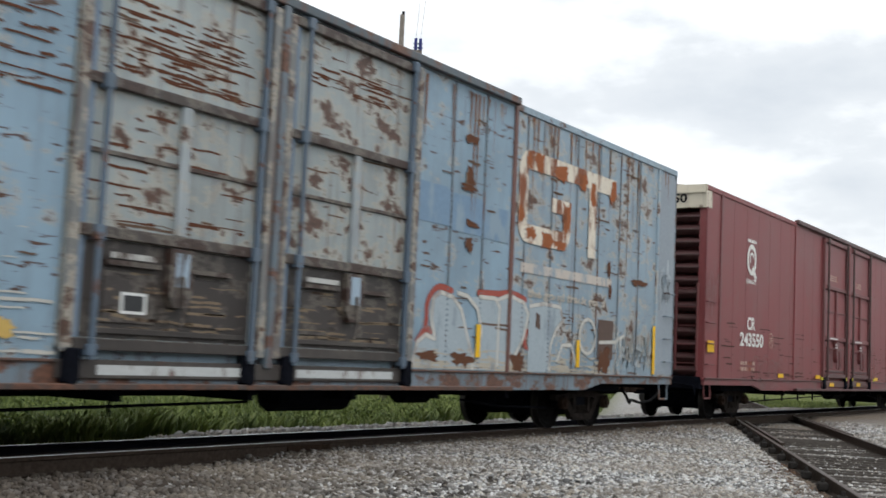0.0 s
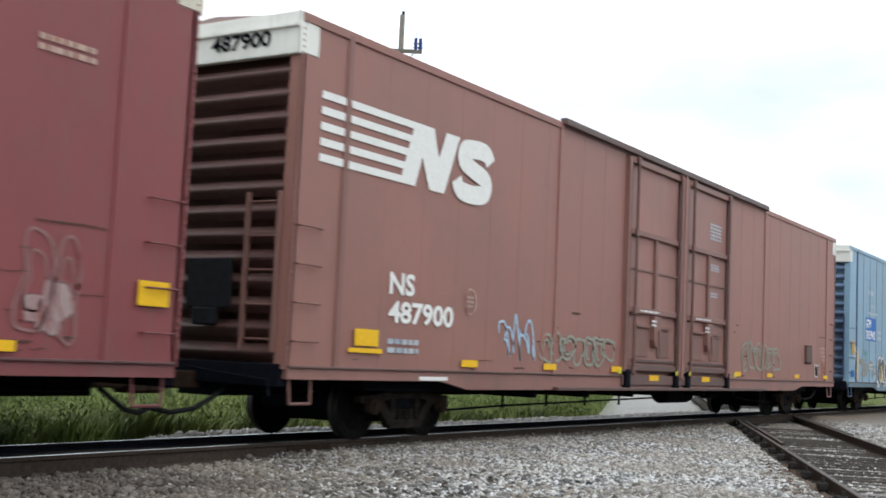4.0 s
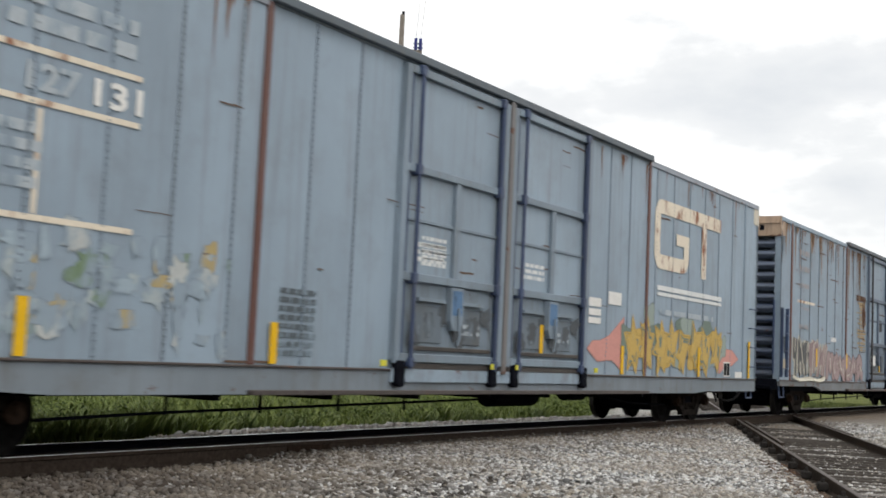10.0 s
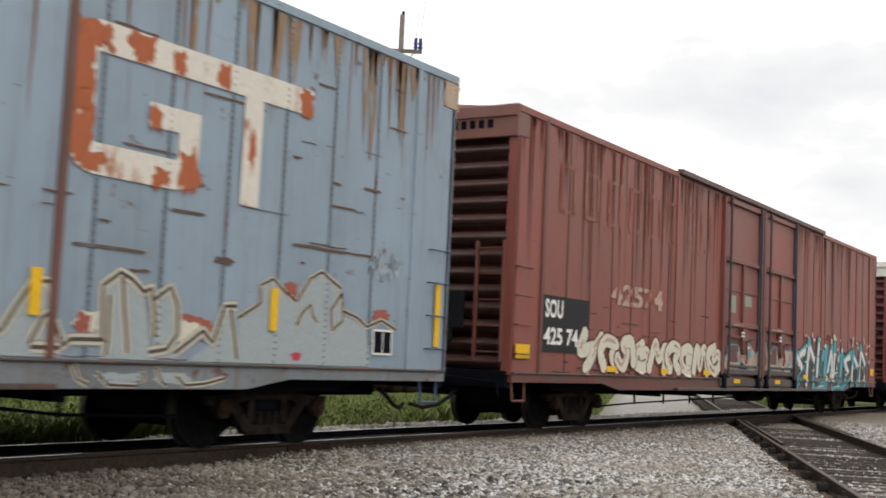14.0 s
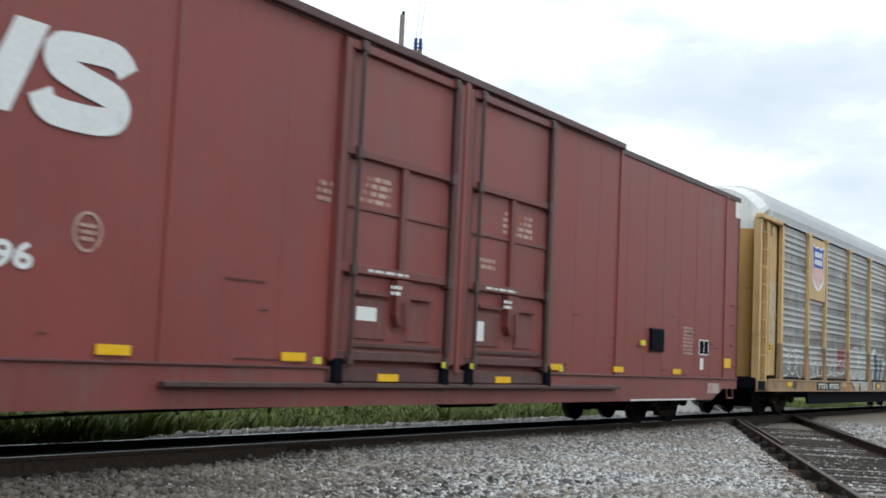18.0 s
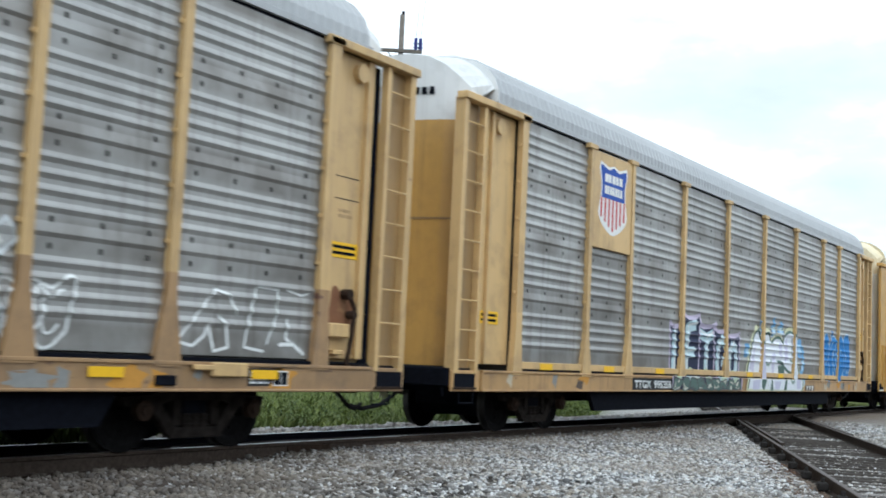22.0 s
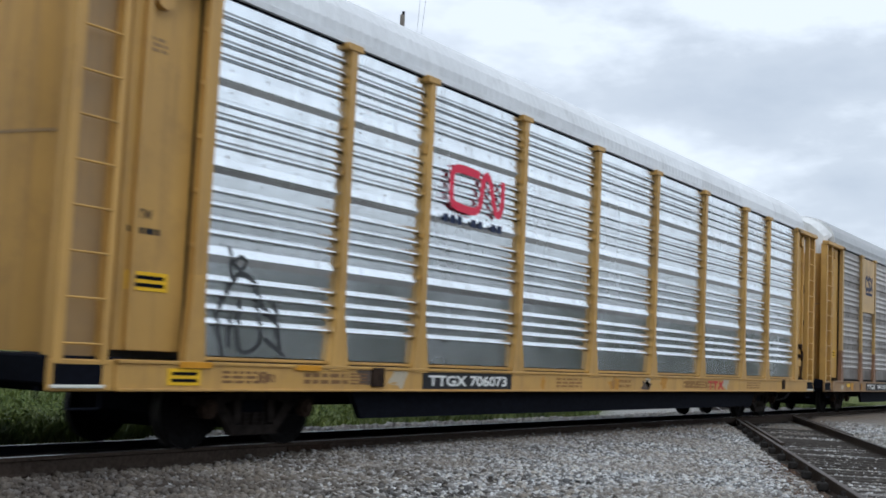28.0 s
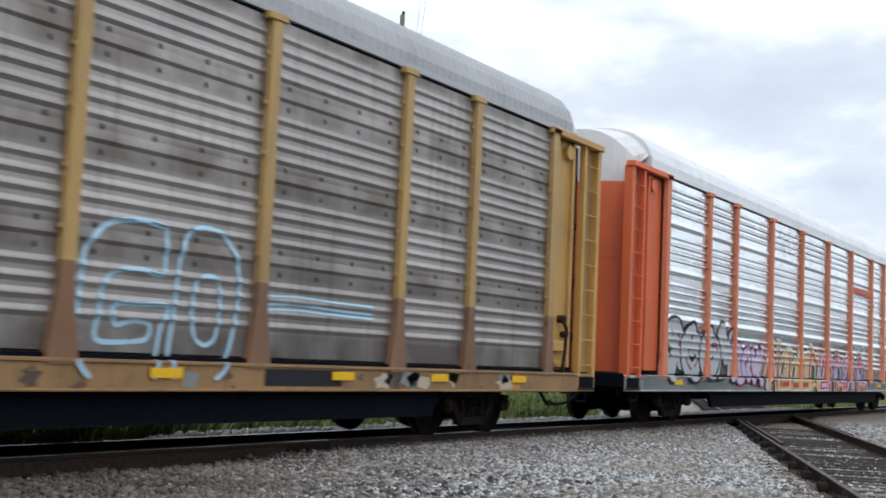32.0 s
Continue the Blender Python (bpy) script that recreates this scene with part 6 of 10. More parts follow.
def curve_of(ctrl, step=0.05):
    """A smooth path through the points of ctrl."""
    out = []
    n = len(ctrl)
    for i in range(n - 1):
        p0, p1, p2, p3 = ctrl[max(0, i - 1)], ctrl[i], ctrl[i + 1], ctrl[min(n - 1, i + 2)]
        k = max(2, int(math.hypot(p2[0] - p1[0], p2[1] - p1[1]) / step))
        for j in range(k):
            t = j / k
            out.append(tuple(0.5 * (2 * b + (c - a) * t + (2 * a - 5 * b + 4 * c - d) * t * t + (3 * b - a - 3 * c + d) * t ** 3) for a, b, c, d in zip(p0, p1, p2, p3)))
    out.append(tuple(ctrl[-1]))
    return out


def dense(pts, step=0.05):
    """The straight path through pts in short steps."""
    out = [pts[0]]
    for a, b in zip(pts, pts[1:]):
        n = max(1, int(math.hypot(b[0] - a[0], b[1] - a[1]) / step))
        out += [(a[0] + (b[0] - a[0]) * i / n, a[1] + (b[1] - a[1]) * i / n) for i in range(1, n + 1)]
    return out


def lowest(x, face):
    """Lower edge of the sill that paint can reach."""
    return 0.745 if face is rack_face else 0.765 if abs(x) < 8.7 else 0.765 + 0.12 * min(1.0, (abs(x) - 8.7) / 0.75)


def stroke(s, pts, w, face, layer=0, m=0, cross=3, taper=True, climb=0.0):
    """A band of paint along pts that lies on the surface. climb: layers that it rises by from end to end, where it crosses itself."""
    n = len(pts)
    if face is not box_face:
        cross = max(cross, int(w / 0.025))
        fine = [pts[0]]
        for p, r in zip(pts, pts[1:]):
            k = max(1, int(math.hypot(r[0] - p[0], r[1] - p[1]) / 0.025))
            fine += [(p[0] + (r[0] - p[0]) * h / k, p[1] + (r[1] - p[1]) * h / k) for h in range(1, k + 1)]
        pts, n = fine, len(fine)
    verts = []
    for i in range(n):
        a, b = pts[max(0, i - 1)], pts[min(n - 1, i + 1)]
        dx, dz = b[0] - a[0], b[1] - a[1]
        q = math.hypot(dx, dz) or 1.0
        ww = w * (0.55 if taper and i in (0, n - 1) else 1.0)
        nx, nz = -dz / q * ww / 2, dx / q * ww / 2
        for j in range(cross + 1):
            u = 1 - 2 * j / cross
            x, z = pts[i][0] + nx * u, pts[i][1] + nz * u
            z = max(z, lowest(x, face))
            verts.append((x, face(z, layer + climb * i / n), z))
    c = cross + 1
    k0 = len(s.v)
    if w > 0.03:
        s.thin += [k0 + i * c + j for i in range(n) for j in (0, cross)]
    s.add(verts, [(i * c + j, i * c + j + 1, (i + 1) * c + j + 1, (i + 1) * c + j) for i in range(n - 1) for j in range(cross)], m)


def blob(s, cx, cz, rx, rz, face, layer=0, m=0, rng=None, rough=0.2):
    """An irregular patch of paint."""
    rng = rng or random.Random(1)
    k, rings = 18, 4
    rad = [1 + rough * (rng.random() - 0.5) * 2 for _ in range(k)]
    verts = [(cx, face(cz, layer), cz)]
    s.thin += range(len(s.v) + 1 + (rings - 1) * k, len(s.v) + 1 + rings * k)
    for r in range(1, rings + 1):
        for i in range(k):
            t = 2 * math.pi * i / k
            x, z = cx + rx * rad[i] * math.cos(t) * r / rings, cz + rz * rad[i] * math.sin(t) * r / rings
            verts.append((x, face(z, layer), z))
    faces = [(0, 1 + i, 1 + (i + 1) % k) for i in range(k)]
    for r in range(rings - 1):
        a, b = 1 + r * k, 1 + (r + 1) * k
        faces += [(a + i, b + i, b + (i + 1) % k, a + (i + 1) % k) for i in range(k)]
    s.add(verts, faces, m)


def lobes(rng, cx, cz, rx, rz, kind):
    """A closed, irregular outline: rounded lobes, jagged points, or the torn edge of flaking rust."""
    if kind == "ragged":
        out, k = [], 34
        f = [(rng.uniform(0.05, 0.16), h, rng.uniform(0, 6.28)) for h in (2, 3, 5, 8)]
        for i in range(k):
            t = 2 * math.pi * i / k
            q = 1 + sum(a * math.sin(h * t + p) for a, h, p in f) + rng.uniform(-0.14, 0.14)
            c, w = math.cos(t), math.sin(t)
            # runs hang down below
            z = rz * q * math.copysign(abs(w) ** 0.7, w) * (rng.uniform(1.0, 1.8) if w < -0.5 and i % 3 == 0 else 1.0)
            out.append((cx + rx * q * math.copysign(abs(c) ** 0.7, c), cz + z))
        return out
    if kind == "jagged":
        k = rng.choice((9, 11, 13))
        pts = []
        for i in range(k):
            t = 2 * math.pi * (i + rng.uniform(-0.25, 0.25)) / k
            q = (1.12 if i % 2 else 0.62) * rng.uniform(0.85, 1.15)
            pts.append((cx + rx * q * math.cos(t), cz + rz * q * math.sin(t)))
        out = []
        for a, b in zip(pts, pts[1:] + pts[:1]):
            out += [(a[0] + (b[0] - a[0]) * u / 5, a[1] + (b[1] - a[1]) * u / 5) for u in range(5)]
        return out
    ph = [rng.uniform(0, 6.28) for _ in range(4)]
    am = (0.16, 0.12, 0.09, 0.05)
    out = []
    for i in range(48):
        t = 2 * math.pi * i / 48
        q = 1 + sum(a * math.sin((n + 2) * t + f) for n, (a, f) in enumerate(zip(am, ph)))
        c, s = math.cos(t), math.sin(t)
        out.append((cx + rx * q * math.copysign(abs(c) ** 0.8, c), cz + rz * q * math.copysign(abs(s) ** 0.8, s)))
    return out


def flood(s, poly, face, layer, m, scale=1.0, low=None):
    """Paint inside an outline, in rings so that it follows the surface."""
    n, rings = len(poly), 5
    cx, cz = sum(q[0] for q in poly) / n, sum(q[1] for q in poly) / n
    if face is not box_face:
        # corrugated face: level strips that follow every fold
        pts = [(cx + (x - cx) * scale, cz + (z - cz) * scale) for x, z in poly]
        z0, z1, d = max(min(q[1] for q in pts), low or 0.0, 0.75), max(q[1] for q in pts), 0.016
        rows = max(1, int((z1 - z0) / d))

        def cuts(z):
            return sorted(p[0] + (q[0] - p[0]) * (z - p[1]) / (q[1] - p[1]) for p, q in zip(pts, pts[1:] + pts[:1]) if (p[1] > z) != (q[1] > z))
        verts, faces, last = [], [], []
        for i in range(rows + 1):
            z = z0 + (z1 - z0) * min(0.9999, max(0.0001, i / rows))
            xs = cuts(z)
            k = len(verts)
            verts += [(x, face(z, layer), z) for x in xs]
            here = list(range(k, k + len(xs)))
            if len(here) == len(last):
                faces += [(last[j], last[j + 1], here[j + 1], here[j]) for j in range(0, len(here) - 1, 2)]
            elif last and here:
                faces.append((last[0], last[-1], here[-1], here[0]))
            last = here
        s.add(verts, faces, m)
        return
    verts = [(cx, face(cz, layer), cz)]
    s.thin += range(len(s.v) + 1 + (rings - 1) * n, len(s.v) + 1 + rings * n)
    for r in range(1, rings + 1):
        for x, z in poly:
            px, pz = cx + (x - cx) * scale * r / rings, cz + (z - cz) * scale * r / rings
            pz = max(pz, low or 0.0, lowest(px, face))
            verts.append((px, face(pz, layer), pz))
    faces = [(0, 1 + i, 1 + (i + 1) % n) for i in range(n)]
    for r in range(rings - 1):
        a, b = 1 + r * n, 1 + (r + 1) * n
        faces += [(a + i, b + i, b + (i + 1) % n, a + (i + 1) % n) for i in range(n)]
    s.add(verts, faces, m)


def graffiti(car, box, mats, n, seed, weight=0.24, face=box_face, rim=0.08, label="spray-painted graffiti", kind="round", hollow=False):
    """Sprayed bulging shapes that crowd each other in box. mats: rim, fill, highlight. hollow: outlines alone."""
    rng = random.Random(seed)
    x0, x1, z0, z1 = box
    w = (x1 - x0) / n
    for i in range(n):
        s = Shape()
        cx, cz = x0 + (i + 0.5) * w + rng.uniform(-0.08, 0.08) * w, (z0 + z1) / 2 + rng.uniform(-0.06, 0.06) * (z1 - z0)
        poly = lobes(rng, cx, cz, w * rng.uniform(0.50, 0.62), (z1 - z0) * rng.uniform(0.40, 0.5), kind)
        ring = poly + poly[:2]
        base = 2 * (i % 3)
        if hollow:
            stroke(s, ring, rim, face, base, 0, 2, False)
            inner = [(cx + (x - cx) * 0.55, cz + (z - cz) * 0.6) for x, z in ring]
            if rng.random() < 0.8:
                stroke(s, inner[rng.randrange(8):rng.randrange(26, 46)], rim * 0.8, face, base, 0, 2)
        else:
            flood(s, poly, face, base, 1, 1.0, z0 - 0.04)
            stroke(s, ring, rim, face, base + 1, 0, 2, False)
            for j0 in range(rng.choice((1, 2, 2, 3))):
                hx, hz = cx + rng.uniform(-0.25, 0.25) * w, cz + rng.uniform(-0.28, 0.28) * (z1 - z0)
                flood(s, lobes(rng, hx, hz, w * rng.uniform(0.05, 0.16), (z1 - z0) * rng.uniform(0.05, 0.18), kind), face, base + 0.25 + 0.14 * j0, rng.choice((0, 2)))
            for j1 in range(3):
                j = rng.randrange(len(ring) - 14)
                k = rng.uniform(0.5, 0.85)
                stroke(s, [(cx + (x - cx) * k, cz + (z - cz) * k) for x, z in ring[j:j + rng.randrange(7, 14)]], weight * rng.uniform(0.2, 0.45), face, base + 0.68 + 0.1 * j1, rng.choice((0, 2, 2)), 2)
        part("graffiti_shape", s, list(mats) if not hollow else [mats[0]], car, label)


HOOKS = (
    [[(0.04, 0.05), (0.12, 0.85), (0.34, 0.92), (0.46, 0.25), (0.62, 0.95), (0.86, 0.78), (0.98, 0.0)]],
    [[(0.95, 0.70), (0.60, 0.98), (0.12, 0.72), (0.22, 0.14), (0.66, 0.04), (0.90, 0.36), (0.52, 0.52)]],
    [[(0.30, 1.0), (0.04, 0.52), (0.74, 0.60), (0.40, 0.0)], [(0.70, 0.58), (1.0, 0.98)]],
    [[(0.05, 0.30), (0.40, 0.02), (0.55, 0.55), (0.30, 0.92), (0.80, 0.96), (0.98, 0.30)]],
    [[(0.52, 0.98), (0.14, 0.70), (0.20, 0.22), (0.56, 0.03), (0.92, 0.34), (0.80, 0.72), (0.46, 0.60)]],
    [[(0.0, 0.08), (0.32, 0.98), (0.52, 0.46), (0.96, 0.86), (0.86, 0.02)]],
    [[(0.90, 0.02), (0.60, 0.42), (0.88, 0.80), (0.40, 0.98), (0.10, 0.55), (0.28, 0.04)]],
    [[(0.04, 0.92), (0.26, 0.34), (0.52, 0.88), (0.72, 0.36), (0.98, 1.0)], [(0.50, 0.40), (0.62, 0.0)]])


def throwup(car, box, mats, order, seed, w=0.22, rim=0.06, face=box_face, lift=0, angular=False, lean=0.0, label="fat spray-painted figures with a bold outline"):
    """Fat strokes that crowd each other: a halo, a fill and thin light strokes. mats: halo, fill, light. order: figures of HOOKS."""
    rng = random.Random(seed)
    x0, x1, z0, z1 = box
    cw = (x1 - x0) / len(order)
    for i, which in enumerate(order):
        s = Shape()
        top, low, base = z1 - rng.uniform(0, 0.10) * (z1 - z0), z0 + rng.uniform(0, 0.06) * (z1 - z0), lift + 3.4 * (i % 3)
        m = w / 2 + rim
        ox, wide = x0 + i * cw - 0.16 * cw, cw * rng.uniform(1.26, 1.42)

        def at(u, v):
            u, v = u + rng.uniform(-0.05, 0.05), v + rng.uniform(-0.05, 0.05)
            return (ox + m * 0.6 + (wide - 1.2 * m) * u + lean * (v - 0.5), low + m + (top - low - 2 * m) * v)
        paths = []
        for bar in HOOKS[which]:
            pts = [at(*p) for p in bar]
            if angular:
                line = [pts[0]]
                for p, r in zip(pts, pts[1:]):
                    k = max(1, int(math.hypot(r[0] - p[0], r[1] - p[1]) / 0.06))
                    line += [(p[0] + (r[0] - p[0]) * h / k, p[1] + (r[1] - p[1]) * h / k) for h in range(1, k + 1)]
                paths.append(line)
            else:
                paths.append(curve_of(pts, 0.06))
        for j, p in enumerate(paths):
            stroke(s, p, w + 2 * rim, face, base + 0.5 * j, 0, 4, not angular, 0.45)
            for q in (p[0], p[-1]):
                if not angular:
                    flood(s, [(q[0] + (w / 2 + rim) * math.cos(0.45 * h), q[1] + (w / 2 + rim) * math.sin(0.45 * h)) for h in range(14)], face, base - 0.06 + 0.5 * j + (0.62 if q is p[-1] else 0.0), 0, 1.0, z0 - 0.02)
        for j, p in enumerate(paths):
            stroke(s, p, w, face, base + 1.35 + 0.5 * j, 1, 4, not angular, 0.45)
            for q in (p[0], p[-1]):
                if not angular:
                    flood(s, [(q[0] + w / 2 * math.cos(0.45 * h), q[1] + w / 2 * math.sin(0.45 * h)) for h in range(14)], face, base + 1.29 + 0.5 * j + (0.62 if q is p[-1] else 0.0), 1, 1.0, z0)
        for j, p in enumerate(paths):
            for _ in range(2):
                k = rng.randrange(max(1, len(p) - 5))
                off = rng.uniform(-0.22, 0.22) * w
                stroke(s, [(x + off, z + abs(off) * 0.6) for x, z in p[k:k + rng.randrange(4, 9)]], w * rng.uniform(0.10, 0.26), face, base + 2.75 + 0.12 * j + 0.05 * _, 2, 2)
        part("graffiti_figure", s, list(mats), car, label)


def wild(car, box, mats, n, seed, w=0.30, face=box_face, lift=0, lean=0.22, rise=0.25, label="interlocking spray-painted bars with dark outlines"):
    """Angular interlocking bars and hooks. mats: outline, fill, light, deep."""
    rng = random.Random(seed)
    x0, x1, z0, z1 = box
    cw = (x1 - x0) / n
    for i in range(n):
        s = Shape()
        ox, top = x0 + i * cw, z1 - rng.random() * rise * (z1 - z0)
        h = top - z0
        base = lift + 4 * (i % 3)

        def at(u, v):
            return (ox + cw * u * 1.12 + lean * (v - 0.5), z0 + h * v)
        kind = rng.randrange(4)
        if kind == 0:
            segs = [((0.12, 0.0), (0.20, 1.0)), ((0.20, 0.92), (0.85, 0.55)), ((0.85, 0.6), (0.75, 0.05))]
        elif kind == 1:
            segs = [((0.10, 0.05), (0.55, 1.0)), ((0.55, 0.95), (0.80, 0.0)), ((0.25, 0.30), (0.72, 0.42))]
        elif kind == 2:
            segs = [((0.85, 0.95), (0.15, 0.72)), ((0.18, 0.78), (0.80, 0.38)), ((0.80, 0.42), (0.10, 0.04))]
        else:
            segs = [((0.15, 0.98), (0.12, 0.05)), ((0.12, 0.10), (0.85, 0.12)), ((0.80, 0.08), (0.90, 0.85)), ((0.45, 0.35), (0.62, 0.75))]

        def seg(a, b, ww, layer, m):
            a, b = at(*a), at(*b)
            k = max(2, int(math.hypot(b[0] - a[0], b[1] - a[1]) / 0.05))
            d = (b[0] - a[0], b[1] - a[1])
            q = math.hypot(*d) or 1.0
            e = ww * 0.3 / q
            pts = [(a[0] + d[0] * (-e + (1 + 2 * e) * j / k), a[1] + d[1] * (-e + (1 + 2 * e) * j / k)) for j in range(k + 1)]
            stroke(s, [(x, max(z0 - 0.04, z)) for x, z in pts], ww, face, layer, m, 3, False)
        for j, (a, b) in enumerate(segs):
            seg(a, b, w + 0.10, base + 0.2 * j, 0)
        for j, (a, b) in enumerate(segs):
            seg(a, b, w, base + 1 + 0.2 * j, 1)
        for j, (a, b) in enumerate(segs[:2]):
            t0, t1 = rng.uniform(0.05, 0.25), rng.uniform(0.6, 0.95)
            seg((a[0] + (b[0] - a[0]) * t0, a[1] + (b[1] - a[1]) * t0), (a[0] + (b[0] - a[0]) * t1, a[1] + (b[1] - a[1]) * t1), w * 0.55, base + 2 + 0.2 * j, 2)
        a, b = segs[-1]
        seg(a, (a[0] + (b[0] - a[0]) * 0.5, a[1] + (b[1] - a[1]) * 0.5), w * 0.6, base + 2.5, 3)
        for j in range(3):
            u, v = rng.uniform(0.1, 0.9), rng.uniform(0.1, 0.9)
            seg((u, v), (u + 0.14, v + rng.uniform(-0.05, 0.08)), w * 0.16, base + 3 + 0.2 * j, rng.choice((0, 2)))
        part("graffiti_shape", s, list(mats), car, label)


def blocks(car, spans, z0, mats, face, label="tall ice-blue letter shapes with dark outlines and a lilac rim"):
    """Tall letter-like shapes of broad bars. spans: x0, x1 and top height of each; mats: rim, outline, fill, light, tint."""
    bars = ([[(0, 1), (0, 0.08), (1, 0.08)]],
            [[(1, 0.95), (0.1, 0.90), (0, 0.08), (1, 0.08)], [(0.05, 0.5), (0.85, 0.52)]],
            [[(-0.1, 0.94), (0.5, 0.86), (1.1, 0.94)], [(0.5, 0.86), (0.5, 0.08)]],
            [[(1, 0.82), (0.6, 0.93), (0.1, 0.80), (0, 0.45), (0.15, 0.10), (0.7, 0.06), (1, 0.25), (0.95, 0.48), (0.55, 0.48)]],
            [[(0.5, 0.92), (0.08, 0.74), (0, 0.4), (0.25, 0.08), (0.7, 0.08), (1, 0.42), (0.9, 0.78), (0.5, 0.92)]])
    for i, (a, b, t) in enumerate(spans):
        s = Shape()
        k = 5 * (i % 2)

        def outline(x0, x1, zt, zb):
            w, h = x1 - x0, zt - zb
            ctrl = [(x0, zb), (x0, zb + 0.5 * h), (x0 - 0.03 * w, zt), (x0 + 0.3 * w, zt - 0.07 * h), (x0 + 0.75 * w, zt - 0.05 * h), (x1 + 0.03 * w, zt), (x1, zb + 0.5 * h), (x1, zb), (x0 + 0.5 * w, zb)]
            out = []
            for p, q in zip(ctrl, ctrl[1:] + ctrl[:1]):
                out += [(p[0] + (q[0] - p[0]) * u / 6, p[1] + (q[1] - p[1]) * u / 6) for u in range(6)]
            return out
        flood(s, outline(a - 0.09, b + 0.09, t + 0.13, z0), face, k, 0)
        flood(s, outline(a - 0.02, b + 0.02, t + 0.02, z0), face, k + 1, 1)
        m = 0.16
        for j, (w, mt) in enumerate(((0.25, 2), (0.06, 3))):
            for q, bar in enumerate(bars[i % 5]):
                pts = [(a + m + u * (b - a - 2 * m), z0 + 0.10 + v * (t - z0 - 0.20)) for u, v in bar]
                pts = [(x + 0.05, z + 0.05) for x, z in pts] if mt == 3 else pts
                line = [pts[0]]
                for p, r in zip(pts, pts[1:]):
                    n = max(1, int(math.hypot(r[0] - p[0], r[1] - p[1]) / 0.03))
                    line += [(p[0] + (r[0] - p[0]) * h / n, p[1] + (r[1] - p[1]) * h / n) for h in range(1, n + 1)]
                stroke(s, [(x, max(z0, z)) for x, z in line], w, face, k + 2 + 0.8 * j + 0.3 * q, mt, 4, False)
        flood(s, lobes(random.Random(700 + i), (a + b) / 2, z0 + 0.30, 0.24 * (b - a), 0.14, "round"), face, k + 3.4, 4)
        part("graffiti_shape", s, list(mats), car, label)


def scrawl(car, box, mat, n, seed, w=0.035, face=box_face, label="thin sprayed scribble"):
    """One looping spray line."""
    rng = random.Random(seed)
    x0, x1, z0, z1 = box
    s = Shape()
    pts = []
    h, mid, turns = (z1 - z0) / 2, (z0 + z1) / 2, n * 1.5 + 0.5
    f1, f2 = rng.uniform(0, 6.28), rng.uniform(0, 6.28)
    k = int(turns * 26)
    for i in range(k + 1):
        t = i / k
        a = 2 * math.pi * turns * t
        amp = 0.62 + 0.3 * math.sin(a * 0.43 + f2)
        x = x0 + (x1 - x0) * (0.08 + 0.84 * t) + 0.30 * (x1 - x0) / n * math.cos(a + f1) * (0.7 + 0.4 * math.sin(a * 0.31))
        z = mid + h * amp * math.sin(a) + 0.2 * h * math.sin(a * 2.3 + f2)
        pts.append((x, min(z1 + 0.05, max(z0, z))))
    stroke(s, pts, w, face, 0, 0, 2)
    part("graffiti_line", s, mat, car, label)


def rect(car, name, x0, x1, z0, z1, mat, label="", y=None, thick=0.004):
    """A thin painted or riveted plate."""
    f = (SIDE - 0.0305) if y is None else y
    return part(name, Shape().box(x0, x1, f - thick, f, z0, z1), mat, car, label)


def lines(car, x0, x1, z0, z1, rows, mat, seed, y=None, label="small stencilled lines"):
    """Small unreadable stencilling as plain bars, word by word."""
    rng = random.Random(seed)
    f = (SIDE - 0.0145) if y is None else y
    s = Shape()
    h = (z1 - z0) / rows
    for r in range(rows):
        z, x = z1 - (r + 0.85) * h, x0
        while x < x1 - 0.02:
            w = rng.uniform(0.08, 0.26) * max(0.5, (x1 - x0))
            s.add([(x, f, z), (min(x1, x + w), f, z), (min(x1, x + w), f, z + h * 0.6), (x, f, z + h * 0.6)], [(0, 1, 2, 3)])
            x += w + 0.05 * max(0.5, (x1 - x0))
    tagged(part("stencilling", s, mat, car, label), kind="stuff")


def ybar(car, *bars):
    for x, z0, z1 in bars:
        put("reflector", shared(("tall_reflector", round(z1 - z0, 2)), lambda: Shape().box(-0.065, 0.065, SIDE - 0.036, SIDE - 0.030, 0, z1 - z0), YELLOW), car, (x, 0, z0), "tall yellow reflective strip")


def vent_box(car, x0, x1, z0, z1, mat=None):
    v = part("placard_board", Shape().cbox(x0, x1, SIDE - 0.07, SIDE - 0.005, z0, z1, 0.01), mat or BLACK, car, "dark routing board bolted to the side")
    for z in (z0 - 0.03, z1):
        part("board_frame", Shape().cbox(x0 - 0.03, x1 + 0.03, SIDE - 0.05, SIDE - 0.004, z, z + 0.03, 0.006), RUSTY, v)


def label_frame(car, x0, x1, z0, z1, white, y=None):
    """A small white-framed inspection panel."""
    f = (SIDE - 0.018) if y is None else y
    w, h = x1 - x0, z1 - z0
    p = part("inspection_panel", Shape().box(x0, x1, f - 0.003, f, z0, z1), white, car, "white-framed black inspection panel")
    part("panel_field", Shape().box(x0 + 0.07 * w, x0 + 0.48 * w, f - 0.006, f - 0.003, z0 + 0.08 * h, z1 - 0.08 * h).box(x0 + 0.54 * w, x1 - 0.07 * w, f - 0.006, f - 0.003, z0 + 0.08 * h, z1 - 0.08 * h), BLACK, p)


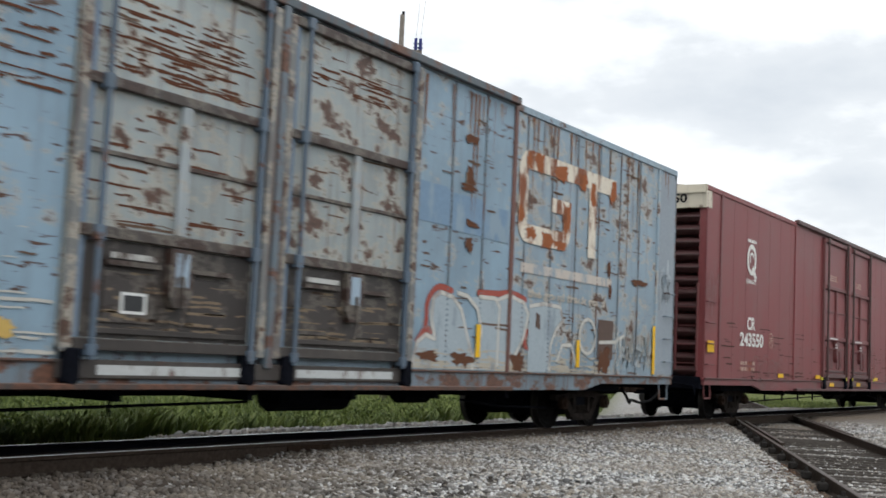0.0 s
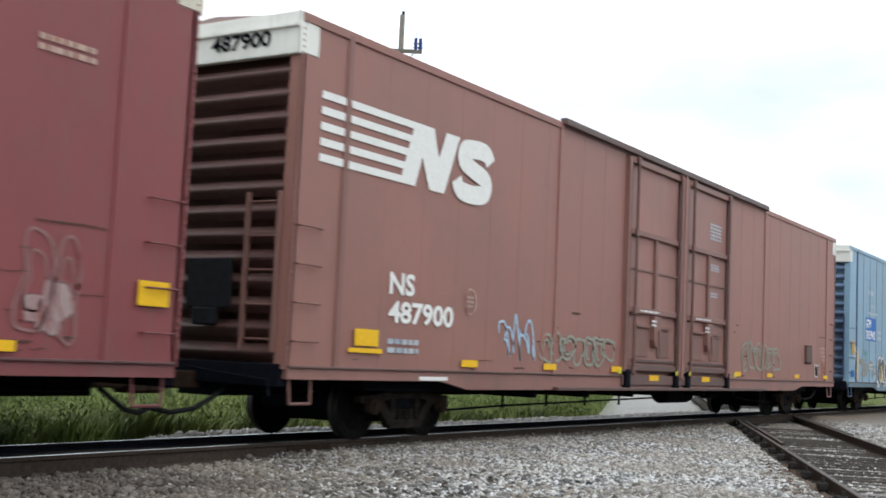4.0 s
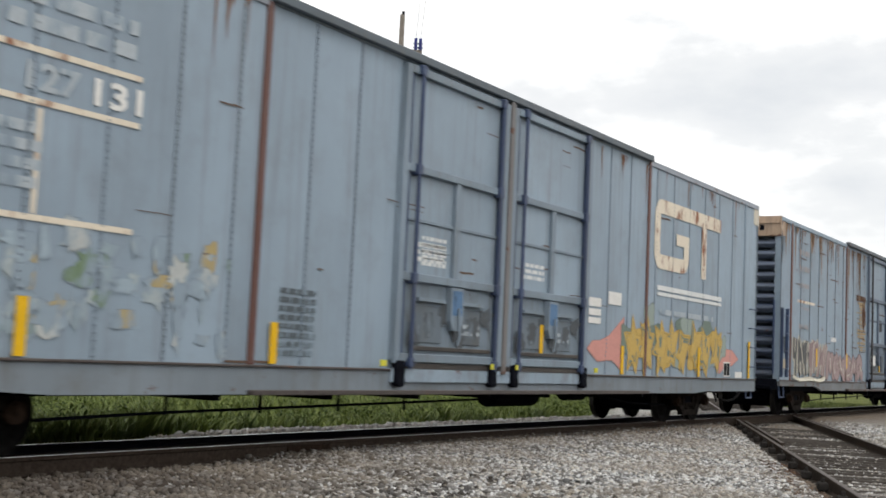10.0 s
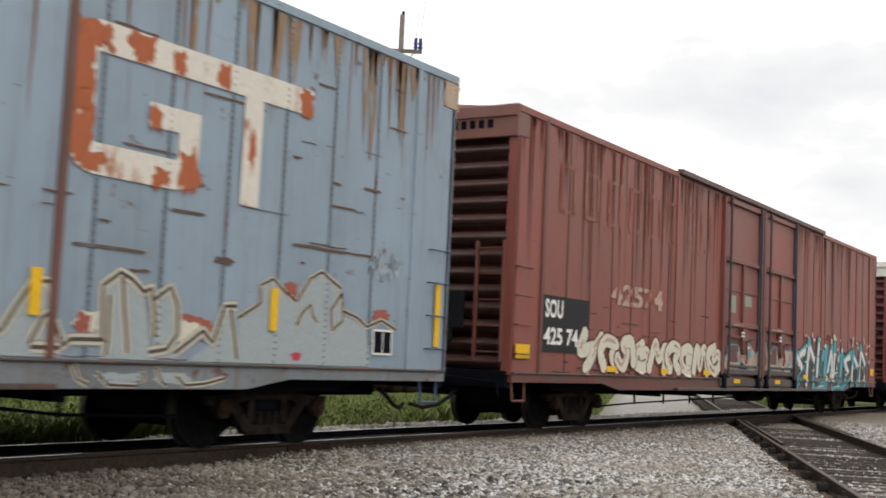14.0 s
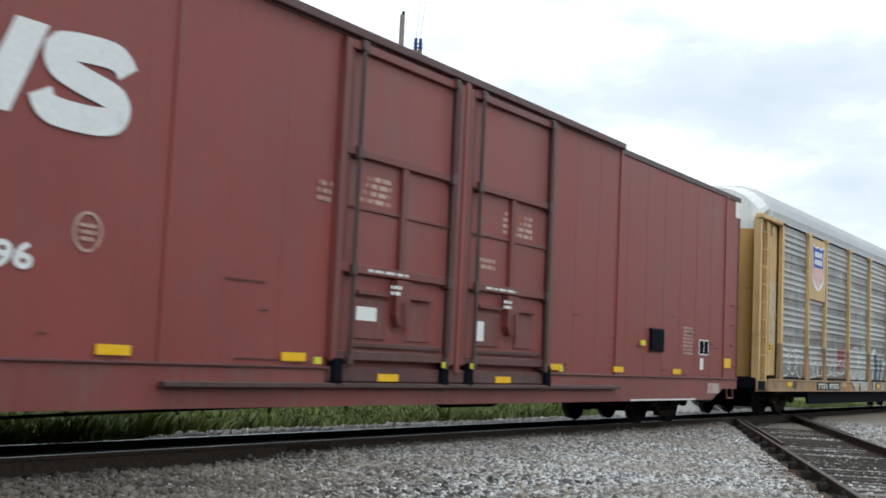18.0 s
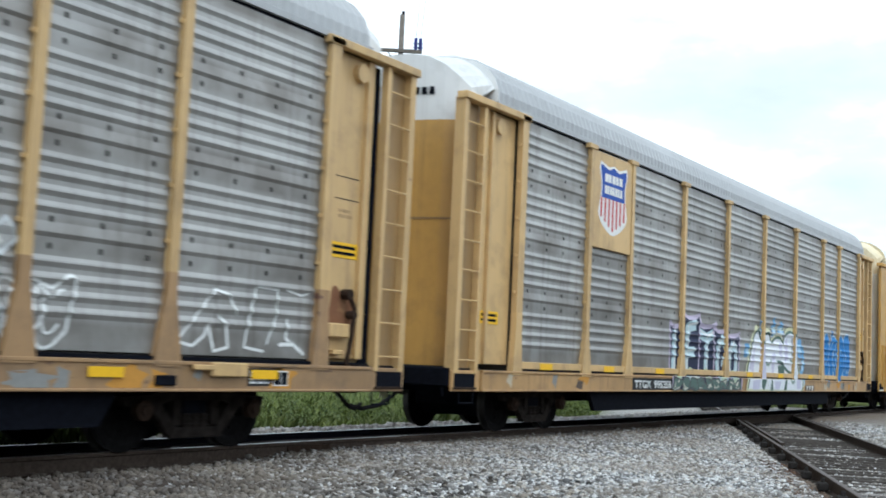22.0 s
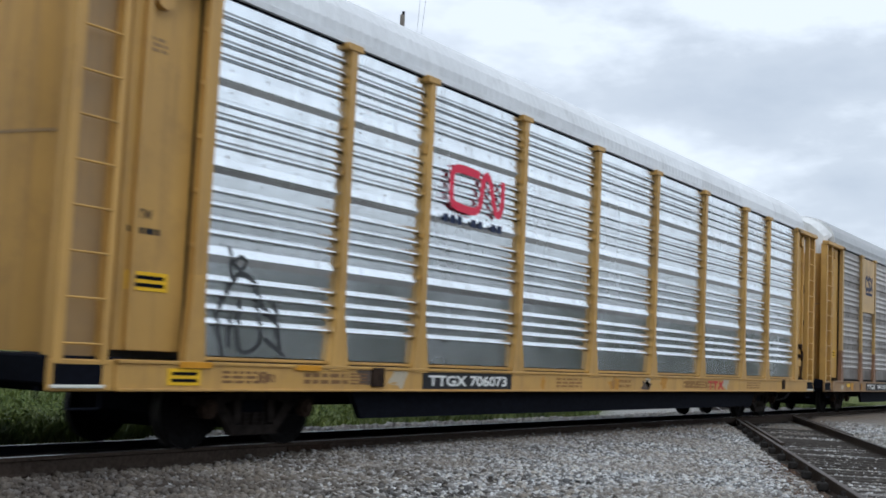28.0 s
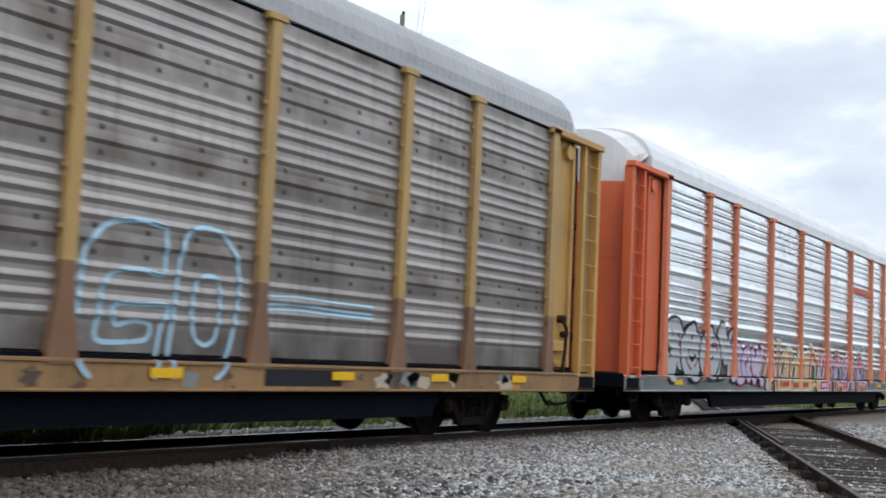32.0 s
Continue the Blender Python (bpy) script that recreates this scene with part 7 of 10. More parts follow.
def hook_emblem(car, x0, x1, limb, stem, z0, z1, mat, w=0.31, flaws=(), flaw_mat=None):
    """The angular two-part emblem: an open square hook whose top bar runs on over an upright. limb: outer edge of the hook's right limb;
    stem: middle of the upright; flaws: (x, z, half width, half height) of places where the paint has gone."""
    s = Shape()
    c, mid = 0.2, z0 + 0.50 * (z1 - z0)
    t, b = z1 - w / 2, z0 + w / 2
    L, Rr = x0 + w / 2, limb - w / 2

    def bend(px, pz, a):
        return [(px + c * math.cos(a + 0.5 * math.pi * q / 5), pz + c * math.sin(a + 0.5 * math.pi * q / 5)) for q in range(6)]
    hook = [(x1, t), *bend(L + c, t - c, 0.5 * math.pi), *bend(L + c, b + c, math.pi), *bend(Rr - c, b + c, 1.5 * math.pi), (Rr, mid)]
    s.ribbon(hook, w, SIDE - 0.0150)
    s.ribbon([(Rr + w / 2, mid - w * 0.1), (Rr - 0.60, mid - w * 0.1)], w * 0.8, SIDE - 0.0165)
    s.ribbon([(stem, t - w * 0.45), (stem, z0 - 0.02)], w, SIDE - 0.0165)
    mark = part("emblem", s, mat, car, "large square emblem in worn paint")
    rng = random.Random(int(100 * x0))
    for x, z, rx, rz in flaws:
        g = Shape()
        flood(g, lobes(rng, x, z, rx, rz, "ragged"), box_face, 1.9 + 0.004 * int(x * 100 % 50), 0)
        part("emblem_flaw", g, flaw_mat, mark, "rust where the paint has gone")


def outlined(car, paths, mats, widths, lift=0.0, label="sprayed double outline"):
    """Lines of spray paint, a broad one with a narrow dark one on it."""
    for k, pts in enumerate(paths):
        g = Shape()
        for m, w in enumerate(widths):
            stroke(g, dense(pts, 0.06), w, box_face, lift + 0.9 * m + 0.12 * (k % 5), m, 3, False)
        part("graffiti_line", g, list(mats), car, label)


def striped_emblem(car, x0, x1, x2, z0, z1, mat):
    """Five stripes that run into two heavy slanting figures."""
    mark = put("emblem", None, car, label="white striped emblem")
    h, zz = (z1 - z0) / 9, z1 - z0
    f = SIDE - 0.0150
    for i in range(5):
        z = z1 - (2 * i + 1) * h
        cut = 0.30 * (z - z0) / zz
        part("stripe", Shape().add([(x0, f, z), (x1 - 0.25 + cut, f, z), (x1 - 0.25 + cut + 0.04, f, z + h), (x0 + 0.01, f, z + h)], [(0, 1, 2, 3)]), mat, mark)
    n1, a = x1 + 0.36 * (x2 - x1), x1 - 0.12
    s = Shape()
    # two upright bars joined by a broad diagonal
    s.add([(a - 0.22, f, z0), (a + 0.16, f, z0), (a + 0.50, f, z1), (a + 0.10, f, z1), (a + 0.60, f, z1), (n1 + 0.02, f, z0), (n1 - 0.38, f, z0), (n1 + 0.40, f, z1), (n1 + 0.02, f, z1)],
          [(0, 1, 2, 3), (3, 6, 5, 4), (6, 5, 7, 8)])
    part("slanting_figure", s, mat, mark)
    u, v = n1 + 0.28, x2
    sp = [(v - 0.08, z0 + 0.72 * zz), (v - 0.20, z0 + 0.86 * zz), (v - 0.48, z0 + 0.885 * zz), (u + 0.27, z0 + 0.82 * zz), (u + 0.24, z0 + 0.64 * zz), (u + 0.52, z0 + 0.53 * zz),
          (v - 0.20, z0 + 0.40 * zz), (v - 0.20, z0 + 0.20 * zz), (v - 0.46, z0 + 0.115 * zz), (u + 0.20, z0 + 0.13 * zz), (u + 0.06, z0 + 0.30 * zz)]
    s = Shape()
    stroke(s, curve_of(sp, 0.05), 0.285, lambda z, k: f - 0.003 - 0.0025 * k, 0, 0, 3, False, 1.2)
    part("curved_figure", s, mat, mark)


def shield(car, x0, x1, z0, z1):
    """A heraldic shield: blue head with two white bars, red and white stripes below."""
    f = SIDE - 0.036
    cx, w, h = (x0 + x1) / 2, (x1 - x0) / 2, z1 - z0

    def half(z):
        u = (z - z0) / h
        if u < 0.30:
            return w * (0.10 + 0.90 * math.sin(0.5 * math.pi * u / 0.30) ** 0.75)
        return w * (1.0 - 0.16 * math.sin(0.5 * math.pi * min(1.0, (u - 0.30) / 0.38)) + (0.16 * max(0.0, (u - 0.72) / 0.18) if u < 0.90 else 0.16 - 0.9 * (u - 0.90)))
    zs = [z0 + h * i / 24 for i in range(25)]
    out = [(cx + half(z), z) for z in zs] + [(cx + 0.35 * w, z1 - 0.06 * h), (cx, z1 - 0.02 * h), (cx - 0.35 * w, z1 - 0.06 * h)] + [(cx - half(z), z) for z in reversed(zs)]
    base = part("shield", Shape().patch(out, f), WHITE_MARK, car, "painted shield with blue head and red stripes")
    s = Shape()
    zb = z0 + 0.50 * h
    top = [z for z in zs if z >= zb]
    blue = [(cx + 0.92 * half(z), z) for z in top if z < z1 - 0.02] + [(cx + 0.35 * w, z1 - 0.10 * h), (cx, z1 - 0.05 * h), (cx - 0.35 * w, z1 - 0.10 * h)] + [(cx - 0.92 * half(z), z) for z in reversed(top) if z < z1 - 0.02]
    part("shield_head", s.patch(blue, f - 0.003), BLUE_MARK, base)
    for i in range(7):
        st = Shape()
        a = cx - 0.86 * w + i * 0.262 * w
        lo = z0 + 0.05 * h + 0.22 * h * abs(a + 0.06 * w - cx) / w
        st.add([(a, f - 0.003, lo), (a + 0.11 * w, f - 0.003, lo), (a + 0.11 * w, f - 0.003, zb), (a, f - 0.003, zb)], [(0, 1, 2, 3)])
        part("shield_stripe", st, RED_MARK, base)
    for zc, k in ((z0 + 0.785 * h, 5), (z0 + 0.62 * h, 7)):
        for i in range(k):
            a, q = cx - 0.62 * w + i * 1.24 * w / k, 1.24 * w / k * (0.86 if i % 2 == 0 else 0.74)
            b = Shape()
            b.add([(a, f - 0.006, zc - 0.058 * h), (a + q, f - 0.006, zc - 0.058 * h), (a + q, f - 0.006, zc + 0.058 * h), (a, f - 0.006, zc + 0.058 * h)], [(0, 1, 2, 3)])
            part("shield_bar", b, WHITE_MARK, base)


WHITE_MARK = worn("stencil_white", (0.76, 0.75, 0.72), 0.10)
CREAM_WORN = worn("worn_cream_emblem", (0.74, 0.66, 0.54), 0.62, under=(0.24, 0.085, 0.04))
CREAM_RUST = worn("rust_eaten_emblem", (0.70, 0.64, 0.54), 0.74, under=(0.22, 0.085, 0.045))
FAINT_MARK = worn("nearly_lost_lettering", (0.36, 0.33, 0.33), 0.72, under=(0.25, 0.30, 0.35))
FADED = worn("faded_white_lettering", (0.42, 0.465, 0.50), 0.68, under=(0.28, 0.34, 0.40))
GHOST = worn("ghost_lettering_on_red", (0.27, 0.125, 0.095), 0.8, under=(0.205, 0.060, 0.043))
FADED_RED = worn("faded_lettering_on_red", (0.46, 0.33, 0.27), 0.7, under=(0.26, 0.085, 0.055))
OLD_WHITE = worn("old_white_emblem", (0.70, 0.71, 0.70), 0.48, under=(0.38, 0.44, 0.48))
BLUE_MARK = worn("emblem_blue", (0.035, 0.085, 0.36), 0.10)
RED_MARK = worn("emblem_red", (0.50, 0.05, 0.05), 0.15)
BRIGHT_RED = worn("bright_red_emblem", (0.70, 0.045, 0.09), 0.15)
NAVY_MARK = worn("dark_navy_lettering", (0.02, 0.03, 0.07), 0.1)
PLATE_BLUE = worn("number_panel_blue", (0.03, 0.14, 0.42), 0.25)
PLATE_BLACK = worn("number_panel_black", (0.022, 0.022, 0.024), 0.2)


def spray(name, color, wear=0.28, under=None):
    return worn("spray_" + name, color, wear, 0.65, under, True)


S_WHITE, S_SILVER, S_BLACK = spray("white", (0.68, 0.69, 0.68)), spray("silver", (0.44, 0.46, 0.47)), spray("black", (0.025, 0.026, 0.03))
S_CREAM, S_MAUVE, S_CHAR = spray("cream", (0.60, 0.57, 0.48)), spray("mauve", (0.30, 0.22, 0.225)), spray("charcoal", (0.10, 0.10, 0.105))
S_GOLD, S_PINK, S_MOSS = spray("gold", (0.55, 0.38, 0.12), 0.4, (0.34, 0.34, 0.24)), spray("salmon_pink", (0.62, 0.30, 0.26), 0.15), spray("moss", (0.17, 0.22, 0.19), 0.4)
S_TURQ, S_ICE, S_BLUE = spray("turquoise", (0.085, 0.32, 0.375)), spray("ice_blue", (0.42, 0.58, 0.72)), spray("blue", (0.03, 0.17, 0.44))
S_PALEBLUE, S_RED, S_MAGENTA = spray("pale_blue_line", (0.38, 0.54, 0.64), 0.2), spray("red", (0.45, 0.05, 0.07)), spray("magenta", (0.22, 0.03, 0.12))
S_GREY = spray("grey_ghost", (0.265, 0.15, 0.145), 0.55, (0.21, 0.055, 0.06))
S_REDLINE = spray("brick_red_line", (0.33, 0.10, 0.07), 0.4)
BODY_TONE = spray("grey_blue_fill", (0.245, 0.315, 0.365), 0.45, (0.30, 0.27, 0.24))
S_LILAC = spray("lilac", (0.50, 0.44, 0.56), 0.2)
S_OLDWHITE = spray("weathered_white", (0.55, 0.54, 0.50), 0.62, (0.32, 0.29, 0.27))
BEIGE = worn("beige_panel", (0.45, 0.40, 0.29), 0.2)
BROWN_PATCH = worn("brown_patch", (0.11, 0.075, 0.062), 0.3)
BLUE_PATCH = worn("repainted_blue_patch", (0.19, 0.285, 0.40), 0.7, under=(0.25, 0.33, 0.40))
DIM_WINDOW = worn("dark_repaired_patch", (0.05, 0.052, 0.055), 0.3)
TURQ_DUST = worn("grey_green_ghost", (0.28, 0.30, 0.25), 0.5, under=(0.36, 0.165, 0.13))


def drips(car, x0, x1, n, seed, mat, top=5.26, longest=2.4, label="rust streaks running down from the roof edge", wide=0.07):
    """Rust that has run down in thin tapering streaks."""
    rng = random.Random(seed)
    s = Shape()
    for _ in range(n):
        x, k = rng.uniform(x0, x1), longest * rng.random() ** 2.2 + 0.15
        w = rng.uniform(0.015, wide)
        pts = [(x + rng.uniform(-0.01, 0.01), top - k * i / 5) for i in range(6)]
        for (xa, za), (xb, zb), i in zip(pts, pts[1:], range(5)):
            wa, wb = w * (1 - i / 5.5), w * (1 - (i + 1) / 5.5)
            s.add([(xa - wa / 2, SIDE - 0.0118, za), (xa + wa / 2, SIDE - 0.0118, za), (xb + wb / 2, SIDE - 0.0118, zb), (xb - wb / 2, SIDE - 0.0118, zb)], [(0, 1, 2, 3)])
    tagged(part("rust_run", s, mat, car, label), kind="stuff")


def faint_spray(k):
    """A spray colour that has mostly worn away."""
    return worn("faint_spray", FAINT[k % len(FAINT)], 0.85, 0.7, (0.27, 0.335, 0.395), True)


FAINT = ((0.40, 0.45, 0.46), (0.42, 0.33, 0.16), (0.17, 0.24, 0.15), (0.46, 0.48, 0.47), (0.30, 0.37, 0.41), (0.36, 0.44, 0.50))


def scuffs(car, x0, x1, z0, z1, n, seed, mat, y=SIDE - 0.0122):
    """Level scratches and scrapes in the paint."""
    rng = random.Random(seed)
    s = Shape()
    for _ in range(n):
        x, z, k = rng.uniform(x0, x1), z0 + (z1 - z0) * rng.random() ** 1.6, rng.uniform(0.05, 0.55) * rng.random() + 0.04
        stroke(s, [(x - k, z), (x - k * 0.3, z + rng.uniform(-0.012, 0.012)), (x + k * 0.3, z + rng.uniform(-0.012, 0.012)), (x + k, z)], rng.uniform(0.008, 0.035), lambda q, j: y, 0, 0, 1)
    tagged(part("scrape", s, mat, car, "level scrapes in the paint"), kind="stuff")


def mark_cars():
    scrape = worn("dark_scrape", (0.085, 0.050, 0.040), 0.55, 0.9, (0.14, 0.06, 0.05))
    for car, seed, k in ((C2, 500, 55), (C3, 510, 14), (C7, 520, 60), (C8, 530, 12)):
        scuffs(car, -11.8, -3.3, 1.07, 2.4, k, seed, scrape)
        scuffs(car, 3.3, 11.8, 1.07, 2.4, k, seed + 1, scrape)
    dark_run = worn("dark_rust_run", (0.105, 0.036, 0.025), 0.5, 0.9, (0.17, 0.055, 0.037))
    for x0, x1, k in ((-12.9, -6.0, 60), (-5.8, -3.1, 24), (3.1, 5.8, 24), (6.0, 12.9, 60)):
        drips(C7, x0, x1, k, 600 + int(x0 * 10), dark_run, longest=3.6, label="dark rust runs down the sheets")
    blue_scrape = worn("rusty_scrape", (0.13, 0.085, 0.06), 0.5, 0.9, (0.20, 0.22, 0.25))
    for car, seed in ((C4, 540), (C5, 550), (C6, 560), (C1, 570)):
        for x0 in (-2.85, 0.25):
            scuffs(car, x0, x0 + 2.5, 2.4, 5.1, 8, seed + 3 + int(x0), blue_scrape, SIDE - 0.0275)
        k = 12 if car in (C4, C5) else 60
        scuffs(car, -11.8, -3.3, 1.07, 5.0, k, seed, blue_scrape)
        scuffs(car, 3.3, 11.8, 1.07, 5.0, k, seed + 1, blue_scrape)
    soft_rust = worn("soft_orange_rust", (0.285, 0.19, 0.125), 0.70, 0.9, (0.26, 0.30, 0.335))
    streak = worn("orange_brown_rust_streak", (0.22, 0.105, 0.055), 0.55, 0.9, (0.20, 0.13, 0.09))
    for x0, x1, n in ((-12.9, -6.0, 46), (-5.8, -3.1, 26), (3.1, 5.8, 22), (6.0, 12.9, 46)):
        drips(C6, x0, x1, n * 2 // 3, 200 + int(x0 * 10), streak, longest=2.0)
        drips(C6, x0, x1, n // 2, 250 + int(x0 * 10), soft_rust, longest=2.0, wide=0.30)
    thin_rust = worn("thin_orange_run", (0.33, 0.20, 0.10), 0.45, 0.9, (0.21, 0.29, 0.36), soft=True)
    outlined(C4, ([(-5.79, 5.2), (-5.77, 4.2), (-5.78, 3.1), (-5.76, 2.2)], [(-4.66, 4.9), (-4.65, 3.4)]), (thin_rust,), (0.05,), 0.0, "long thin rust run")
    for k, (x, z, rx, rz) in enumerate(((-11.2, 1.72, 0.34, 0.12), (-10.6, 1.55, 0.5, 0.16), (-9.9, 1.62, 0.4, 0.14), (-10.9, 1.32, 0.4, 0.10), (-9.5, 1.4, 0.3, 0.14), (10.6, 1.5, 0.34, 0.15), (10.95, 1.35, 0.3, 0.12))):
        g = Shape()
        flood(g, lobes(random.Random(880 + k), x, z, rx, rz, "ragged"), box_face, -0.7 + 0.03 * k, 0)
        part("rust_wash", g, worn("ochre_grey_wash", (0.27, 0.255, 0.215), 0.6, 0.9, (0.21, 0.305, 0.385), soft=True), C4, "ochre wash of old rust")
    for x0, x1, n in ((-12.9, -6.0, 26), (3.1, 5.8, 14), (6.0, 12.9, 30)):
        drips(C1, x0, x1, n, 300 + int(x0 * 10), streak)
    for x0, x1, n in ((-12.9, -6.0, 14), (3.1, 5.8, 6), (6.0, 12.9, 14)):
        drips(C5, x0, x1, n, 400 + int(x0 * 10), streak, longest=1.1)
    # pale smears and ochre patches left of the doors of the rusty car
    chalk = worn("chalky_smear", (0.50, 0.49, 0.45), 0.6, 0.8, (0.28, 0.33, 0.37))
    scuffs(C1, -6.4, -3.2, 1.1, 2.3, 60, 25, chalk)
    for k, (x, z, rx, rz) in enumerate(((-3.65, 1.32, 0.14, 0.10), (-4.5, 1.5, 0.16, 0.08))):
        g = Shape()
        blob(g, x, z, rx, rz, box_face, 1, 0, random.Random(26 + k), 0.3)
        part("ochre_smear", g, S_GOLD, C1, "ochre smear of old paint")
    for x0 in (-3.05, 0.06):
        rect(C1, "rusted_sheet", x0 + 0.26, x0 + 2.70, 1.27, 2.25, rust_scheme["door"][2], "dark rusted lower door sheet", SIDE - 0.0262, 0.006)
        rect(C1, "handle_patch", x0 + 1.42, x0 + 1.62, 1.84, 2.2, worn("worn_light_blue", (0.34, 0.43, 0.52), 0.5, under=(0.08, 0.06, 0.05)), "worn light blue paint on the handle box", SIDE - 0.1305, 0.002)
        rect(C1, "ledge_patch", x0 + 0.55, x0 + 1.2, 2.07, 2.13, worn("flaked_white", (0.5, 0.5, 0.48), 0.7, under=(0.07, 0.05, 0.04)), "flaked white paint", SIDE - 0.0972, 0.002)
    rect(C1, "white_frame", -2.30, -1.94, 1.52, 1.74, S_WHITE, "white frame on the door", SIDE - 0.0492, 0.002)
    rect(C1, "frame_field", -2.26, -1.98, 1.55, 1.71, DIM_WINDOW, "", SIDE - 0.0495, 0.002)
    # rusty grey-blue car
    orange_rust = worn("orange_rust", (0.30, 0.105, 0.045), 0.45, 0.9, (0.14, 0.06, 0.035), soft=True)
    hook_emblem(C1, 6.03, 9.86, 7.97, 8.85, 3.16, 4.70, CREAM_RUST, flaws=((6.36, 4.52, 0.10, 0.12), (6.72, 4.56, 0.16, 0.16), (7.55, 4.50, 0.26, 0.13), (8.42, 4.48, 0.20, 0.13), (8.85, 4.30, 0.12, 0.22), (9.74, 4.48, 0.14, 0.20), (7.80, 3.75, 0.16, 0.26), (6.50, 3.34, 0.16, 0.10), (7.10, 3.28, 0.24, 0.12), (7.60, 3.24, 0.22, 0.08), (6.14, 3.62, 0.10, 0.14)), flaw_mat=orange_rust)
    rect(C1, "painted_band", 6.20, 9.78, 2.67, 2.83, worn("pale_worn_band", (0.52, 0.47, 0.42), 0.7, under=(0.28, 0.33, 0.38)), "pale worn band", SIDE - 0.0112, 0.0015)
    for i, (a, b, z0, z1) in enumerate(((3.15, 3.98, 3.15, 3.72), (4.04, 4.92, 3.10, 3.66), (4.98, 5.78, 3.08, 3.60))):
        rect(C1, "paint_patch", a, b, z0, z1, BLUE_PATCH, "bluer repainted patch", SIDE - 0.0055, 0.0015)
    lettering(C1, "the good track road", 6.45, 9.5, 2.24, 2.42, worn("cream_stencil_remains", (0.50, 0.45, 0.38), 0.6, under=(0.26, 0.31, 0.36)))
    tan = worn("tan_dust", (0.44, 0.40, 0.33), 0.6, 0.9, (0.28, 0.30, 0.31))
    scuffs(C1, 3.15, 9.4, 1.07, 1.36, 150, 836, tan)
    rect(C1, "paint_patch", 11.95, 13.0, 1.08, 5.2, worn("dull_grey_patch", (0.29, 0.33, 0.37), 0.35, under=(0.25, 0.31, 0.37)), "duller grey repainted end", SIDE - 0.0055, 0.0015)
    for k, poly in enumerate(([(3.13, 1.06), (3.24, 1.43), (3.46, 1.54), (3.71, 1.48), (3.58, 1.77), (3.62, 2.07), (3.79, 2.17), (4.15, 2.12), (4.40, 1.95), (4.58, 1.61), (4.77, 1.27), (4.76, 1.06)],
                              [(4.82, 1.06), (5.03, 1.64), (4.87, 1.99), (4.60, 2.15), (4.90, 2.17), (5.41, 2.18), (5.56, 2.04), (5.54, 1.67), (5.54, 1.06)], [(5.60, 1.06), (5.46, 2.16), (5.86, 2.24), (6.35, 2.17), (6.51, 1.99), (6.39, 1.62), (6.22, 1.42), (6.3, 1.06)],
                              [(6.55, 1.06), (6.55, 2.13), (7.07, 2.20), (7.68, 2.18), (7.79, 1.95), (7.55, 1.79), (7.35, 1.51), (7.33, 1.06)])):
        g = Shape()
        flood(g, dense(poly + poly[:1], 0.08)[:-1], lambda z, q: box_face(z, q), -0.6 + 0.12 * k, 0, 1.0, 1.06)
        part("graffiti_fill", g, worn("chalky_blue_fill", (0.36, 0.42, 0.46), 0.55, 0.7, (0.25, 0.30, 0.34)), C1, "chalky pale fill of a sprayed letter shape")
    for k, pts in enumerate(([(3.36, 1.50), (3.45, 1.70), (3.48, 2.03), (3.74, 2.24), (4.15, 2.20)], [(3.20, 1.42), (3.45, 1.62), (3.62, 1.56)], [(4.85, 2.24), (5.49, 2.26), (5.95, 2.30), (6.45, 2.21)], [(6.50, 1.75), (6.42, 1.52), (6.55, 1.42)])):
        g = Shape()
        stroke(g, curve_of(pts, 0.06), 0.12, box_face, 0.1 * k, 0, 3)
        part("graffiti_halo", g, worn("faded_red_spray", (0.34, 0.085, 0.065), 0.5, 0.7, (0.27, 0.24, 0.25), soft=True), C1, "faded red halo")
    outlined(C1, ([(3.13, 1.10), (3.24, 1.43), (3.46, 1.54), (3.71, 1.48), (3.58, 1.77), (3.62, 2.07), (3.79, 2.17), (4.15, 2.12), (4.40, 1.95), (4.58, 1.61), (4.77, 1.27), (4.76, 1.06)], [(4.26, 2.19), (4.57, 2.16), (4.87, 1.99), (5.03, 1.64), (4.82, 1.28), (4.80, 1.06)],
                  [(4.90, 2.17), (5.41, 2.18), (5.56, 2.04), (5.54, 1.67), (5.54, 1.12)], [(5.46, 2.16), (5.86, 2.26), (6.35, 2.17), (6.51, 1.99), (6.39, 1.62), (6.22, 1.42), (5.95, 1.19)], [(6.55, 2.13), (7.07, 2.20), (7.68, 2.18), (7.79, 1.95), (7.55, 1.79), (7.35, 1.51), (7.33, 1.08)],
                  [(7.60, 1.24), (7.80, 1.53), (8.16, 1.54), (8.37, 1.19)], [(8.81 + 0.34 * math.cos(0.4 * q), 1.72 + 0.31 * math.sin(0.4 * q)) for q in range(17)], [(9.31, 1.63), (10.01, 1.66), (10.45, 1.80)]), (S_OLDWHITE,), (0.085,), 1.0, "weathered white spray outline")
    part("dark_smear", Shape().prism([(6.78, 1.80), (6.95, 1.76), (6.93, 2.0), (6.80, 2.04)], SIDE - 0.0175, SIDE - 0.0135), BROWN_PATCH, C1, "dark smear in the piece")
